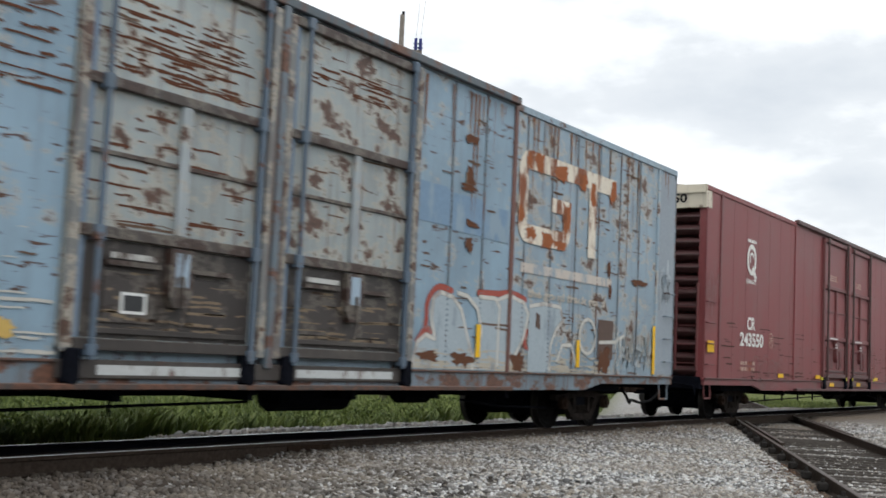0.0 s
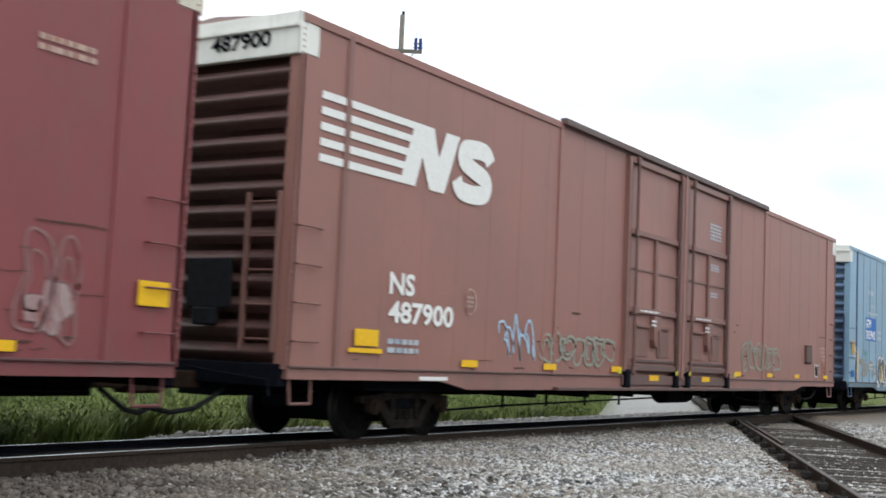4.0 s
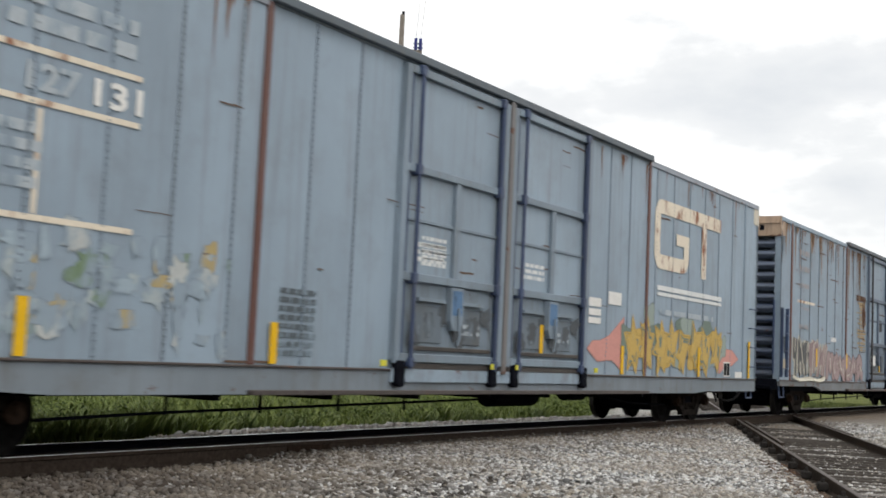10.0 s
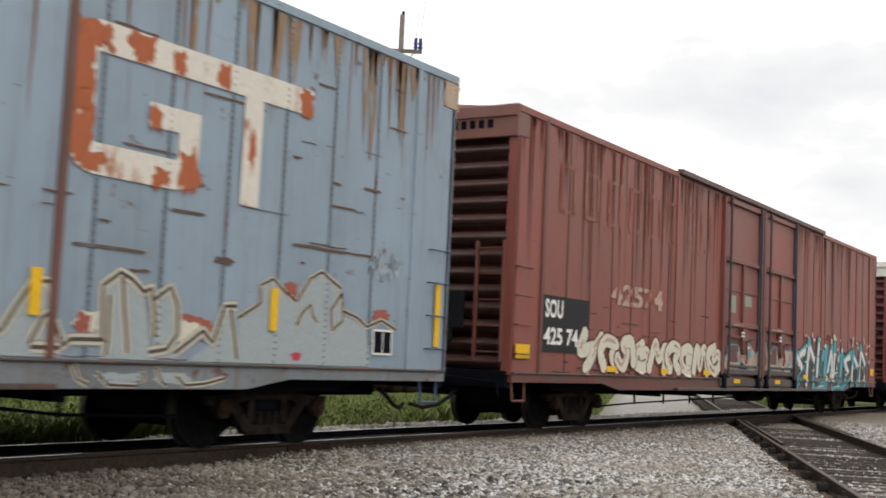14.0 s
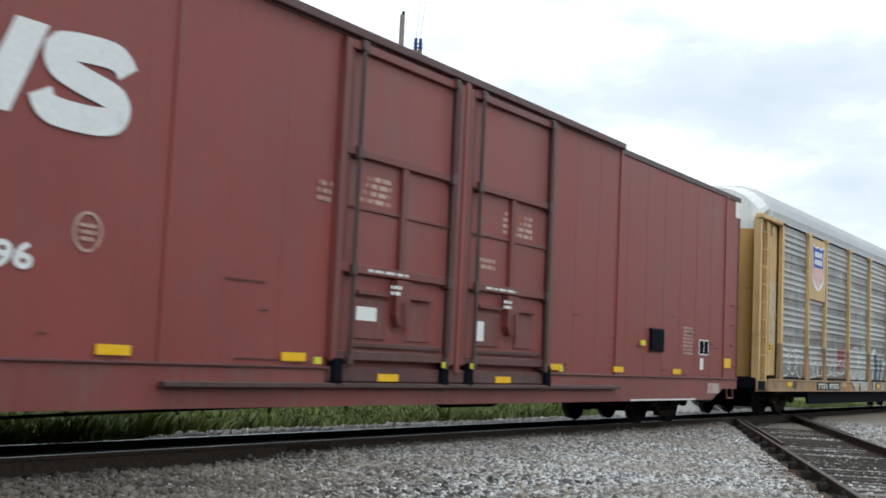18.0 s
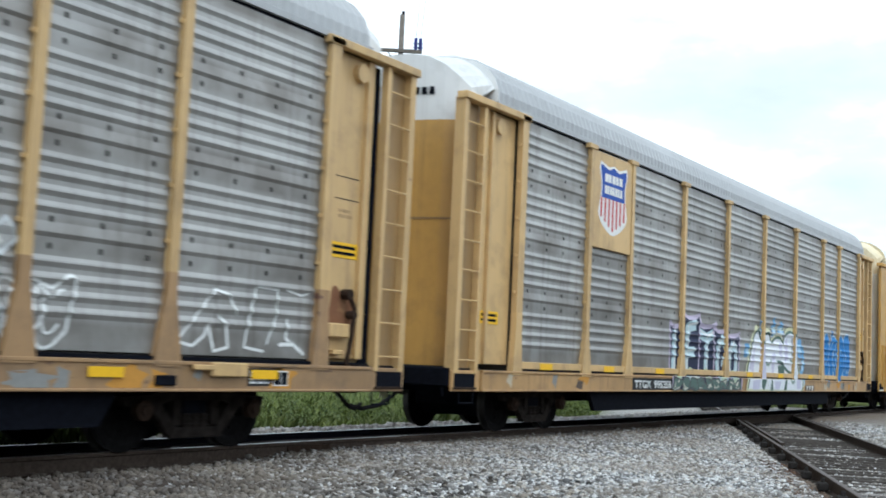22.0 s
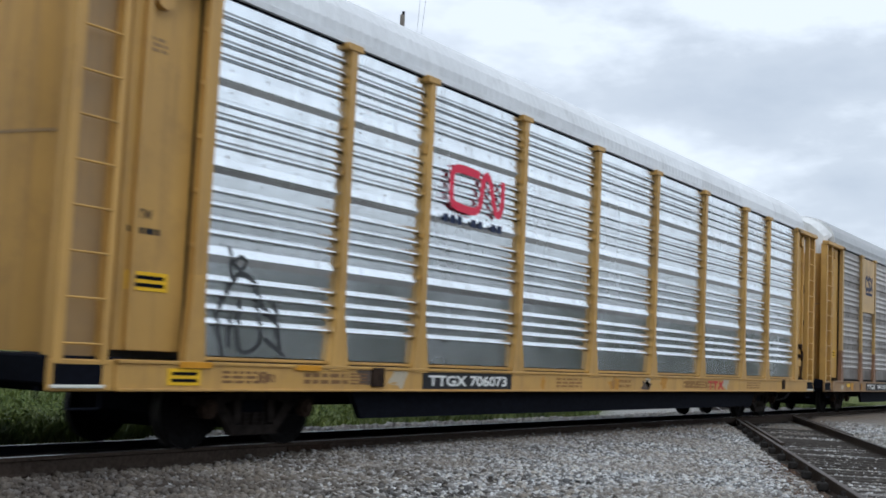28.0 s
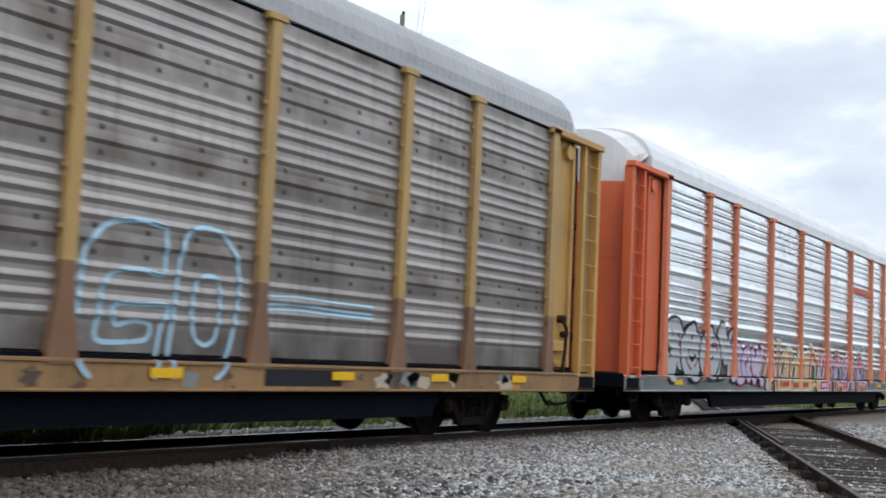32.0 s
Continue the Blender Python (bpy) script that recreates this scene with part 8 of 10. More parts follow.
    for k, (x, z, rx, rz) in enumerate(((9.55, 1.30, 0.26, 0.22), (3.55, 1.24, 0.28, 0.07), (4.45, 1.22, 0.30, 0.09), (6.2, 1.2, 0.20, 0.18), (4.5, 4.54, 0.18, 0.07), (4.49, 3.95, 0.12, 0.16), (4.46, 3.79, 0.24, 0.05), (4.59, 3.25, 0.20, 0.05), (4.54, 2.95, 0.12, 0.10), (11.1, 2.86, 0.45, 0.05), (9.72, 2.6, 0.07, 0.13), (9.65, 3.0, 0.07, 0.16))):
        g = Shape()
        flood(g, lobes(random.Random(835 + k), x, z, rx, rz, "ragged"), box_face, 2.2, 0, 1.0, 1.06)
        part("rust_spot", g, worn("brown_rust_spot", (0.12, 0.055, 0.032), 0.4, 0.9, (0.30, 0.20, 0.12), soft=True), C1, "brown rust spot with a pale edge")
    heavy = worn("heavy_brown_rust", (0.105, 0.045, 0.027), 0.40, 0.9, (0.20, 0.13, 0.08))
    scuffs(C1, -2.45, -0.6, 4.0, 4.75, 90, 830, heavy, SIDE - 0.0282)
    scuffs(C1, -2.5, -0.55, 2.45, 3.7, 26, 831, heavy, SIDE - 0.0282)
    scuffs(C1, 0.55, 2.6, 4.55, 4.95, 30, 832, heavy, SIDE - 0.0282)
    scuffs(C1, -5.8, -3.2, 3.6, 4.4, 40, 833, heavy)
    flecks = worn("tan_flecks", (0.22, 0.17, 0.12), 0.6, 0.9, (0.05, 0.034, 0.027))
    for x0 in (-2.6, 0.5):
        scuffs(C1, x0, x0 + 2.1, 1.35, 1.95, 36, 834 + int(x0), flecks, SIDE - 0.0505)
    scrawl(C1, (9.9, 11.9, 1.22, 1.95), S_OLDWHITE, 7, 23, 0.05)
    scrawl(C1, (10.2, 11.8, 1.15, 1.60), FADED, 4, 27, 0.05)
    scrawl(C1, (12.15, 12.8, 2.4, 3.4), FADED, 3, 24, 0.05)
    rect(C1, "paint_patch", 9.25, 9.92, 1.32, 2.05, BROWN_PATCH, "brown patch of old paint", SIDE - 0.0115, 0.0015)
    ybar(C1, (4.9, 1.25, 1.75), (8.4, 1.16, 1.64), (11.9, 1.08, 2.05))
    for x0, x1 in ((-2.55, -0.45), (0.55, 2.6)):
        rect(C1, "pale_patch", x0, x1, 0.90, 1.0, worn("rust_eaten_pale_paint", (0.50, 0.52, 0.52), 0.62, under=(0.13, 0.07, 0.05)), "pale paint eaten by rust", SIDE - 0.0605, 0.002)
    acid = worn("acid_yellow_paint", (0.60, 0.56, 0.06), 0.15)
    for car in (C2, C3, C5, C8):
        for x in (-3.36, -0.42, 0.38, 3.32):
            put("door_tag", shared("door_tag", lambda: Shape().cbox(-0.07, 0.07, SIDE - 0.145, SIDE - 0.125, 0.0, 0.085, 0.004), acid), car, (x, 0, 1.075), "acid yellow tag")
    # oxide-red car
    s = Shape()
    ring = [(-9.72 + 0.30 * math.cos(t), 3.98 + 0.33 * math.sin(t)) for t in [2 * math.pi * i / 24 for i in range(24)]]
    s.ribbon(ring, 0.12, SIDE - 0.015, closed=True)
    s.ribbon(ring[3:14], 0.10, SIDE - 0.016)
    s.ribbon([(-9.72 + 0.13 * math.cos(t), 4.0 + 0.14 * math.sin(t)) for t in [0.2 + 3.6 * i / 10 for i in range(11)]], 0.07, SIDE - 0.016)
    s.ribbon([(-9.66, 3.80), (-9.36, 3.52)], 0.14, SIDE - 0.0165)
    part("round_emblem", s, WHITE_MARK, C2, "white ring emblem")
    lines(C2, -10.05, -9.4, 4.38, 4.52, 1, WHITE_MARK, 1)
    lettering(C2, "QUALITY", -10.12, -9.34, 3.36, 3.50, WHITE_MARK)
    lettering(C2, "CR", -9.98, -9.36, 2.24, 2.56, WHITE_MARK)
    lettering(C2, "243550", -10.5, -8.66, 1.83, 2.17, WHITE_MARK)
    part("round_stencil", Shape().ribbon([(-8.0 + 0.17 * math.cos(t), 2.04 + 0.19 * math.sin(t)) for t in [2 * math.pi * i / 20 for i in range(20)]], 0.03, SIDE - 0.015, closed=True), FADED_RED, C2)
    lines(C2, -8.1, -7.9, 1.95, 2.13, 3, FADED_RED, 3)
    lines(C2, -10.45, -9.3, 1.22, 1.50, 2, FADED_RED, 4)
    for i in range(7):
        part("word_block", Shape().box(6.6 + i * 0.36, 6.6 + i * 0.36 + 0.28, SIDE - 0.016, SIDE - 0.0145, 4.02, 4.42), WHITE_MARK, C2, "white block shape")
    s = Shape()
    s.ribbon([(6.45, 2.92), (8.1, 2.92), (8.35, 2.98)], 0.20, SIDE - 0.015)
    s.ribbon([(6.45, 2.58), (8.5, 2.58)], 0.20, SIDE - 0.015)
    s.ribbon([(8.50 + 0.62 * math.cos(t), 3.02 + 0.60 * math.sin(t)) for t in [math.pi * (1.10 - 1.12 * i / 18) for i in range(19)]], 0.17, SIDE - 0.016)
    s.ribbon([(8.50 + 0.30 * math.cos(t), 3.02 + 0.30 * math.sin(t)) for t in [math.pi * (1.15 - 1.1 * i / 14) for i in range(15)]], 0.15, SIDE - 0.016)
    part("emblem", s, WHITE_MARK, C2, "white track-and-wheel emblem")
    for x in (-12.62, 12.56):
        rect(C2, "reflector", x - 0.22, x + 0.22, 1.62, 1.88, YELLOW, "yellow reflective square", SIDE - 0.034)
    for x, z in ((-3.55, 1.10), (-1.95, 0.885), (1.45, 0.90)):
        rect(C2, "reflector", x - 0.24, x + 0.24, z, z + 0.11, YELLOW, "yellow reflective patch", SIDE - 0.062)
    outlined(C2, ([(3.20, 2.15), (3.25, 1.5), (3.22, 1.08)], [(3.55, 2.2), (3.62, 1.7), (3.70, 1.2), (4.0, 1.08)], [(4.05, 1.9), (4.2, 1.3), (4.45, 1.1)], [(5.35, 2.1), (5.40, 1.4), (5.62, 1.12), (5.90, 1.35), (5.95, 2.1)], [(6.02, 2.15), (6.06, 1.1)], [(6.25, 1.1), (6.35, 2.15), (6.90, 1.15), (6.98, 2.2)],
                  [(7.55 + 0.36 * math.cos(0.5 * q), 1.65 + 0.50 * math.sin(0.5 * q)) for q in range(13)], [(8.1, 1.3), (8.5, 1.5), (8.7, 1.2)]), (S_GREY,), (0.13,), 0.0, "ghostly pale sprayed stroke")
    graffiti(C2, (-9.4, -7.0, 0.85, 1.62), (S_GREY, S_GREY, S_GREY), 4, 32, 0.05, rim=0.05, hollow=True, label="ghostly grey sprayed outlines")
    scrawl(C2, (-12.9, -12.1, 2.4, 3.5), S_GREY, 2, 33, 0.03)
    lines(C2, -2.2, -1.3, 4.05, 4.25, 3, FADED_RED, 5, SIDE - 0.028)
    lines(C2, 1.0, 1.8, 4.05, 4.25, 3, FADED_RED, 6, SIDE - 0.028)
    lines(C2, 8.5, 9.1, 1.15, 1.9, 6, FADED_RED, 7)
    label_frame(C2, 9.3, 9.86, 1.28, 1.68, WHITE_MARK)
    lines(C2, 10.9, 11.6, 3.95, 4.15, 2, FADED_RED, 8)
    gs = Shape()
    blob(gs, 11.25, 1.5, 0.30, 0.26, box_face, 0, 0, random.Random(5), 0.35)
    part("greyed_patch", gs, spray("thin_grey", (0.34, 0.25, 0.24), 0.8, (0.20, 0.055, 0.055)), C2, "greyed patch")
    graffiti(C2, (10.9, 11.6, 1.3, 2.2), (S_GREY, S_GREY, S_GREY), 2, 34, 0.05, rim=0.03, hollow=True, label="thin grey scribble")
    for car, seed in ((C2, 700), (C3, 710), (C8, 720), (C7, 730)):
        for x0 in (-2.35, 0.75):
            lines(car, x0, x0 + 0.95, 2.29, 2.35, 1, FADED_RED if car is C7 else OLD_WHITE, seed + int(x0), SIDE - 0.0975)
            lines(car, x0 + 0.5, x0 + 0.75, 2.02, 2.18, 2, OLD_WHITE, seed + 3 + int(x0), SIDE - 0.132)
    # brown-red car
    striped_emblem(C3, -12.56, -10.42, -8.22, 3.60, 4.50, WHITE_MARK)
    lettering(C3, "NS", -10.88, -10.26, 2.05, 2.36, WHITE_MARK)
    lettering(C3, "487900", -10.88, -9.20, 1.66, 1.97, WHITE_MARK)
    part("round_stencil", Shape().ribbon([(-8.72 + 0.17 * math.cos(t), 2.08 + 0.19 * math.sin(t)) for t in [2 * math.pi * i / 20 for i in range(20)]], 0.03, SIDE - 0.015, closed=True), FADED_RED, C3)
    lines(C3, -8.82, -8.62, 1.98, 2.18, 3, FADED_RED, 9)
    rect(C3, "reflector", -11.64, -11.11, 1.33, 1.55, YELLOW, "yellow reflective square", SIDE - 0.034)
    rect(C3, "reflector", -11.76, -11.01, 1.24, 1.30, YELLOW, "yellow reflective bar", SIDE - 0.034)
    lines(C3, -10.86, -10.1, 1.24, 1.48, 2, FADED, 10)
    scrawl(C3, (-7.85, -6.5, 1.18, 1.95), S_ICE, 3, 41, 0.06)
    graffiti(C3, (-6.4, -3.4, 1.25, 1.72), (TURQ_DUST, TURQ_DUST, TURQ_DUST), 7, 42, 0.09, rim=0.05, hollow=True, label="washed-out grey-green graffiti")
    graffiti(C3, (4.2, 7.2, 1.25, 1.9), (TURQ_DUST, TURQ_DUST, TURQ_DUST), 6, 43, 0.09, rim=0.05, hollow=True, label="washed-out grey-green graffiti")
    for x in (-1.5, 1.53):
        rect(C3, "reflector", x - 0.25, x + 0.25, 0.95, 1.06, YELLOW, "yellow reflective patch", SIDE - 0.062)
    rect(C3, "white_strip", -10.05, -9.3, 0.89, 0.945, WHITE_MARK, "", SIDE - 0.0205)
    lines(C3, 1.7, 2.45, 4.15, 4.55, 5, FADED, 11, SIDE - 0.028)
    lines(C3, 1.8, 2.35, 3.45, 3.62, 3, FADED, 12, SIDE - 0.028)
    lines(C3, 1.8, 2.3, 2.85, 2.98, 2, FADED, 13, SIDE - 0.028)
    vent_box(C3, 9.75, 10.3, 1.55, 2.0, BROWN_PATCH)
    lines(C3, 11.3, 11.9, 1.25, 2.05, 7, FADED_RED, 14)
    label_frame(C3, 10.75, 11.1, 1.15, 1.5, WHITE_MARK)
    # slate-blue car
    rect(C4, "number_panel", -10.70, -9.20, 2.44, 3.22, PLATE_BLUE, "deep blue number panel", SIDE - 0.0120, 0.002)
    lettering(C4, "GTW", -10.66, -9.92, 2.86, 3.16, WHITE_MARK, SIDE - 0.0165)
    lettering(C4, "305942", -10.66, -9.32, 2.48, 2.79, WHITE_MARK, SIDE - 0.0165)
    lines(C4, -9.0, -8.4, 2.48, 2.88, 2, FADED, 15)
    for k, (a, b, z0, z1, r) in enumerate(((-10.4, -9.6, 3.95, 4.2, 1), (-10.1, -9.4, 3.55, 3.7, 1), (-10.5, -9.0, 3.3, 3.45, 1), (-10.2, -9.6, 1.45, 1.7, 2), (-9.4, -9.2, 1.1, 2.1, 4))):
        lines(C4, a, b, z0, z1, r, FADED, 16 + k)
    throwup(C4, (-8.85, -5.75, 0.80, 2.02), (S_WHITE, S_CHAR, S_SILVER), (0, 1, 2), 51, 0.34, 0.085, lift=4)
    throwup(C4, (-6.25, -3.45, 1.12, 2.30), (S_WHITE, spray("pale_slate", (0.25, 0.31, 0.35), 0.3), spray("grey_slate", (0.17, 0.20, 0.23), 0.3)), (7, 1, 7, 4), 52, 0.26, 0.045)
    throwup(C4, (3.3, 6.9, 0.85, 2.2), (S_SILVER, spray("chalk_slate", (0.24, 0.30, 0.34), 0.4), FADED), (2, 7, 1, 5, 3), 53, 0.13, 0.03, label="thin pale outlined figures")
    throwup(C4, (3.5, 6.8, 0.90, 1.7), (FADED, BODY_TONE, OLD_WHITE), (3, 5, 6, 2, 4, 1), 93, 0.05, 0.025, lift=9.6, label="thin pale outlined figures")
    scrawl(C4, (7.6, 8.55, 1.15, 2.05), S_BLACK, 3, 54, 0.04)
    outlined(C4, ([(10.50, 2.22), (10.62, 2.30), (10.73, 2.50), (10.70, 2.22), (10.60, 2.02)], [(10.62, 2.20), (10.80, 2.40), (10.86, 2.20), (10.74, 2.08), (10.92, 2.12)], [(10.90, 2.42), (10.88, 2.20), (11.06, 2.40), (11.02, 2.14), (11.20, 2.36), (11.22, 2.16), (11.08, 2.06)], [(10.58, 2.08), (10.80, 2.0), (10.95, 1.97), (11.10, 1.92), (11.2, 1.98)]), (S_BLACK,), (0.04,), 0.0, "black sprayed tag")
    outlined(C4, ([(11.2, 1.98), (11.30, 2.06), (11.42, 2.02), (11.36, 1.86)], [(11.40, 2.10), (11.48, 1.86), (11.62, 2.08), (11.60, 1.84), (11.78, 2.08), (11.74, 1.86)], [(11.22, 1.76), (11.34, 1.82), (11.30, 1.66)], [(11.44, 1.80), (11.60, 1.76), (11.74, 1.84), (11.90, 1.78), (11.86, 1.66), (11.60, 1.64)], [(11.38, 1.60), (11.6, 1.62), (11.85, 1.55), (12.02, 1.60), (11.98, 1.72)], [(11.84, 2.12), (11.92, 2.02), (12.08, 2.04)]), (S_BLACK,), (0.032,), 0.0, "black sprayed tag")
    outlined(C4, ([(10.62, 1.80), (10.52, 1.88), (10.55, 1.98), (10.68, 1.92), (10.66, 1.78), (10.80, 1.80), (10.86, 1.70)], [(10.86, 1.90), (10.90, 1.66), (11.02, 1.84), (11.06, 1.60)], [(10.95, 1.55), (11.02, 1.48), (11.16, 1.54), (11.16, 1.70), (11.02, 1.66)]), (S_WHITE,), (0.05,), 0.0, "white sprayed scribble")
    outlined(C4, ([(10.66, 1.66), (10.90, 1.74), (11.08, 1.84)],), (S_BLACK,), (0.035,), 1.0, "black sprayed line")
    scrawl(C4, (-12.4, -12.05, 1.5, 2.4), S_WHITE, 1, 58, 0.05)
    scrawl(C4, (-10.9, -10.3, 1.75, 2.15), spray("mint", (0.22, 0.48, 0.44), 0.5), 2, 59, 0.05)
    hook_emblem(C4, 7.18, 11.05, 9.13, 10.08, 2.80, 4.28, OLD_WHITE, flaws=[(7.5 + 0.17 * i, 4.12 + 0.17 * math.sin(2.3 * i), 0.10 + 0.05 * math.sin(1.7 * i), 0.10) for i in range(15)] + [(10.45, 4.16, 0.16, 0.12), (10.62, 4.02, 0.12, 0.10), (10.95, 4.2, 0.14, 0.12), (8.55, 3.66, 0.2, 0.08), (8.75, 3.35, 0.12, 0.10), (8.0, 2.84, 0.24, 0.07), (10.22, 3.1, 0.05, 0.2)],
                flaw_mat=worn("slate_where_flaked", (0.203, 0.322, 0.43), 0.3, 0.55, (0.30, 0.39, 0.47), soft=True))
    g = Shape()
    flood(g, lobes(random.Random(858), 11.72, 3.2, 0.30, 0.17, "round"), box_face, -0.5, 0)
    part("paint_patch", g, worn("soft_blue_spot", (0.185, 0.295, 0.445), 0.75, 0.6, (0.22, 0.325, 0.43), soft=True), C4, "soft bluer patch")
    vent_box(C4, 9.75, 10.55, 1.24, 1.68, BROWN_PATCH)
    rect(C4, "vent_panel", 11.35, 11.9, 1.32, 1.60, PLATE_BLACK, "dark vent panel", SIDE - 0.0120, 0.003)
    ybar(C4, (-11.9, 1.12, 2.09), (-8.34, 1.11, 1.63), (-4.78, 1.14, 1.60), (5.03, 1.2, 1.68), (8.64, 1.2, 1.72), (12.14, 1.22, 2.18))
    for x in (-0.86, 2.18):
        rect(C4, "reflector", x - 0.06, x + 0.06, 1.37, 1.83, YELLOW, "tall yellow reflective strip", SIDE - 0.055)
    for x in (-12.5, 12.75):
        rect(C4, "end_plate", x - 0.2, x + 0.2, 1.95, 2.36, worn("ochre_plate", (0.50, 0.33, 0.10), 0.15), "ochre plate behind the grab irons", SIDE - 0.028)
        rect(C4, "paint_patch", x - 0.22, x + 0.2, 1.2, 1.42, PLATE_BLUE, "blue patch", SIDE - 0.028)
    for x0 in (-3.05, 0.06):
        rect(C4, "handle_patch", x0 + 1.38, x0 + 1.65, 1.84, 2.2, worn("strong_blue_paint", (0.075, 0.165, 0.33), 0.35), "strong blue paint on the handle box", SIDE - 0.1305, 0.002)
        rect(C4, "white_patch", x0 + 0.66, x0 + 0.82, 1.62, 1.86, OLD_WHITE, "white painted patch", SIDE - 0.0495, 0.002)
        lines(C4, x0 + 0.55, x0 + 1.3, 1.2, 1.3, 1, BEIGE, 850 + int(x0), SIDE - 0.0975)
        g = Shape()
        for j in range(5):
            flood(g, lobes(random.Random(860 + j), x0 + 0.7 + 0.42 * j, 1.5 + 0.1 * (j % 2), 0.16, 0.14, "round"), lambda z, k: SIDE - 0.0505, 0, 0)
        tagged(part("door_stain", g, worn("dark_door_stain", (0.06, 0.06, 0.06), 0.7, under=(0.16, 0.19, 0.23)), C4, "dark stains on the door sheet"), kind="stuff")
    # pale grey-blue car
    for z in (3.95, 3.46, 2.36):
        rect(C5, "painted_line", -10.05, -7.8, z - 0.03, z + 0.03, CREAM_WORN, "thin cream line", SIDE - 0.0125, 0.0015)
    rect(C5, "painted_line", -9.08, -9.02, 2.4, 3.4, CREAM_WORN, "thin cream line", SIDE - 0.0125, 0.0015)
    lettering(C5, "127", -9.24, -8.60, 3.56, 3.84, FADED)
    lettering(C5, "131", -8.42, -7.78, 3.56, 3.84, WHITE_MARK)
    lines(C5, -10.0, -7.9, 4.1, 4.6, 2, FADED, 25)
    lines(C5, -10.0, -9.0, 2.6, 3.3, 4, FADED, 26)
    hook_emblem(C5, 6.20, 10.20, 8.16, 9.10, 3.24, 4.68, CREAM_WORN, 0.30)
    rect(C5, "painted_band", 6.43, 10.34, 2.69, 2.76, OLD_WHITE, "pale thin band", SIDE - 0.0125, 0.0015)
    rect(C5, "painted_band", 6.43, 10.34, 2.80, 2.90, OLD_WHITE, "pale thin band", SIDE - 0.0125, 0.0015)
    lines(C5, 6.6, 9.8, 2.28, 2.46, 1, FADED, 27)
    for poly in ([(3.1, 1.5), (3.35, 1.66), (3.7, 1.68), (4.1, 1.78), (4.5, 2.0), (4.85, 2.2), (4.78, 1.6), (4.8, 1.08), (4.3, 1.3), (3.6, 1.26)], [(11.7, 1.5), (11.2, 1.72), (10.6, 1.74), (10.2, 2.0), (10.25, 1.1), (10.7, 1.3), (11.2, 1.32)]):
        g = Shape()
        flood(g, poly, box_face, -0.6, 0)
        part("graffiti_arrow", g, S_PINK, C5, "salmon-pink sprayed arrow head")
    rng = random.Random(61)
    grey_green = spray("pale_grey_green", (0.30, 0.355, 0.32), 0.5, (0.26, 0.32, 0.36))
    for k in range(16):
        g = Shape()
        flood(g, lobes(rng, 5.0 + 0.36 * k, rng.uniform(1.3, 2.15), rng.uniform(0.25, 0.45), rng.uniform(0.16, 0.36), "round"), box_face, -0.5 + 0.1 * (k % 5), 0, 1.0, 1.06)
        part("graffiti_ground", g, (S_MOSS, grey_green, S_GOLD, grey_green)[k % 4], C5, "washed green and gold spray")
    graffiti(C5, (4.9, 10.4, 1.06, 2.25), (S_GOLD, S_GOLD, S_MOSS), 8, 62, 0.20, rim=0.05, kind="jagged")
    rng = random.Random(63)
    for k in range(6):
        s = Shape()
        for i in range(16):
            flood(s, lobes(rng, rng.uniform(-11.4, -6.2), rng.uniform(1.25, 2.3), rng.uniform(0.04, 0.20), rng.uniform(0.05, 0.20), rng.choice(("ragged", "jagged", "round"))), box_face, -0.7 + 0.008 * (16 * k + i), 0, 1.0, 1.06)
        tagged(part("graffiti_patch", s, faint_spray(k), C5, "washed-out patchy graffiti"), kind="stuff")
    lines(C5, -5.40, -4.70, 1.15, 2.0, 8, worn("thin_dark_scribble", (0.10, 0.12, 0.135), 0.6, 0.7, (0.22, 0.28, 0.33)), 64)
    for x0, x1, z0, z1 in ((-11.85, -11.15, 1.06, 1.22), (3.2, 3.72, 2.28, 2.44), (3.2, 3.72, 2.12, 2.24), (3.2, 3.72, 1.97, 2.08), (4.05, 4.64, 2.36, 2.60), (11.43, 12.04, 1.06, 1.2)):
        rect(C5, "white_patch", x0, x1, z0, z1, WHITE_MARK, "white painted patch", SIDE - 0.0125, 0.0015)
    lines(C5, -2.4, -1.76, 2.5, 2.95, 5, OLD_WHITE, 28, SIDE - 0.028)
    for x0 in (-3.05, 0.06):
        rect(C5, "handle_patch", x0 + 1.38, x0 + 1.65, 1.84, 2.2, worn("worn_blue_handle", (0.11, 0.20, 0.34), 0.4), "worn blue paint on the handle box", SIDE - 0.1305, 0.002)
        lines(C5, x0 + 0.5, x0 + 1.3, 2.55, 2.85, 3, OLD_WHITE, 870 + int(x0), SIDE - 0.028)
        lines(C5, x0 + 1.7, x0 + 2.3, 1.55, 1.75, 2, FADED, 872 + int(x0), SIDE - 0.0505)
        g = Shape()
        for j in range(6):
            flood(g, lobes(random.Random(875 + j), x0 + 0.5 + 0.4 * j, 1.55 + 0.16 * (j % 3), 0.17, 0.13, "ragged"), lambda z, k: SIDE - 0.0505 - 0.0001 * j, 0, 0)
        tagged(part("door_stain", g, worn("grey_door_stain", (0.10, 0.11, 0.12), 0.6, 0.7, (0.18, 0.22, 0.26)), C5, "dark scrawled stains on the door sheet"), kind="stuff")
    label_frame(C5, 10.57, 11.02, 1.08, 1.42, WHITE_MARK)
    ybar(C5, (-12.7, 1.12, 2.04), (-9.1, 1.06, 1.62), (-5.5, 1.06, 1.55), (4.72, 1.06, 1.6), (8.9, 1.06, 1.7), (12.4, 1.06, 1.95))
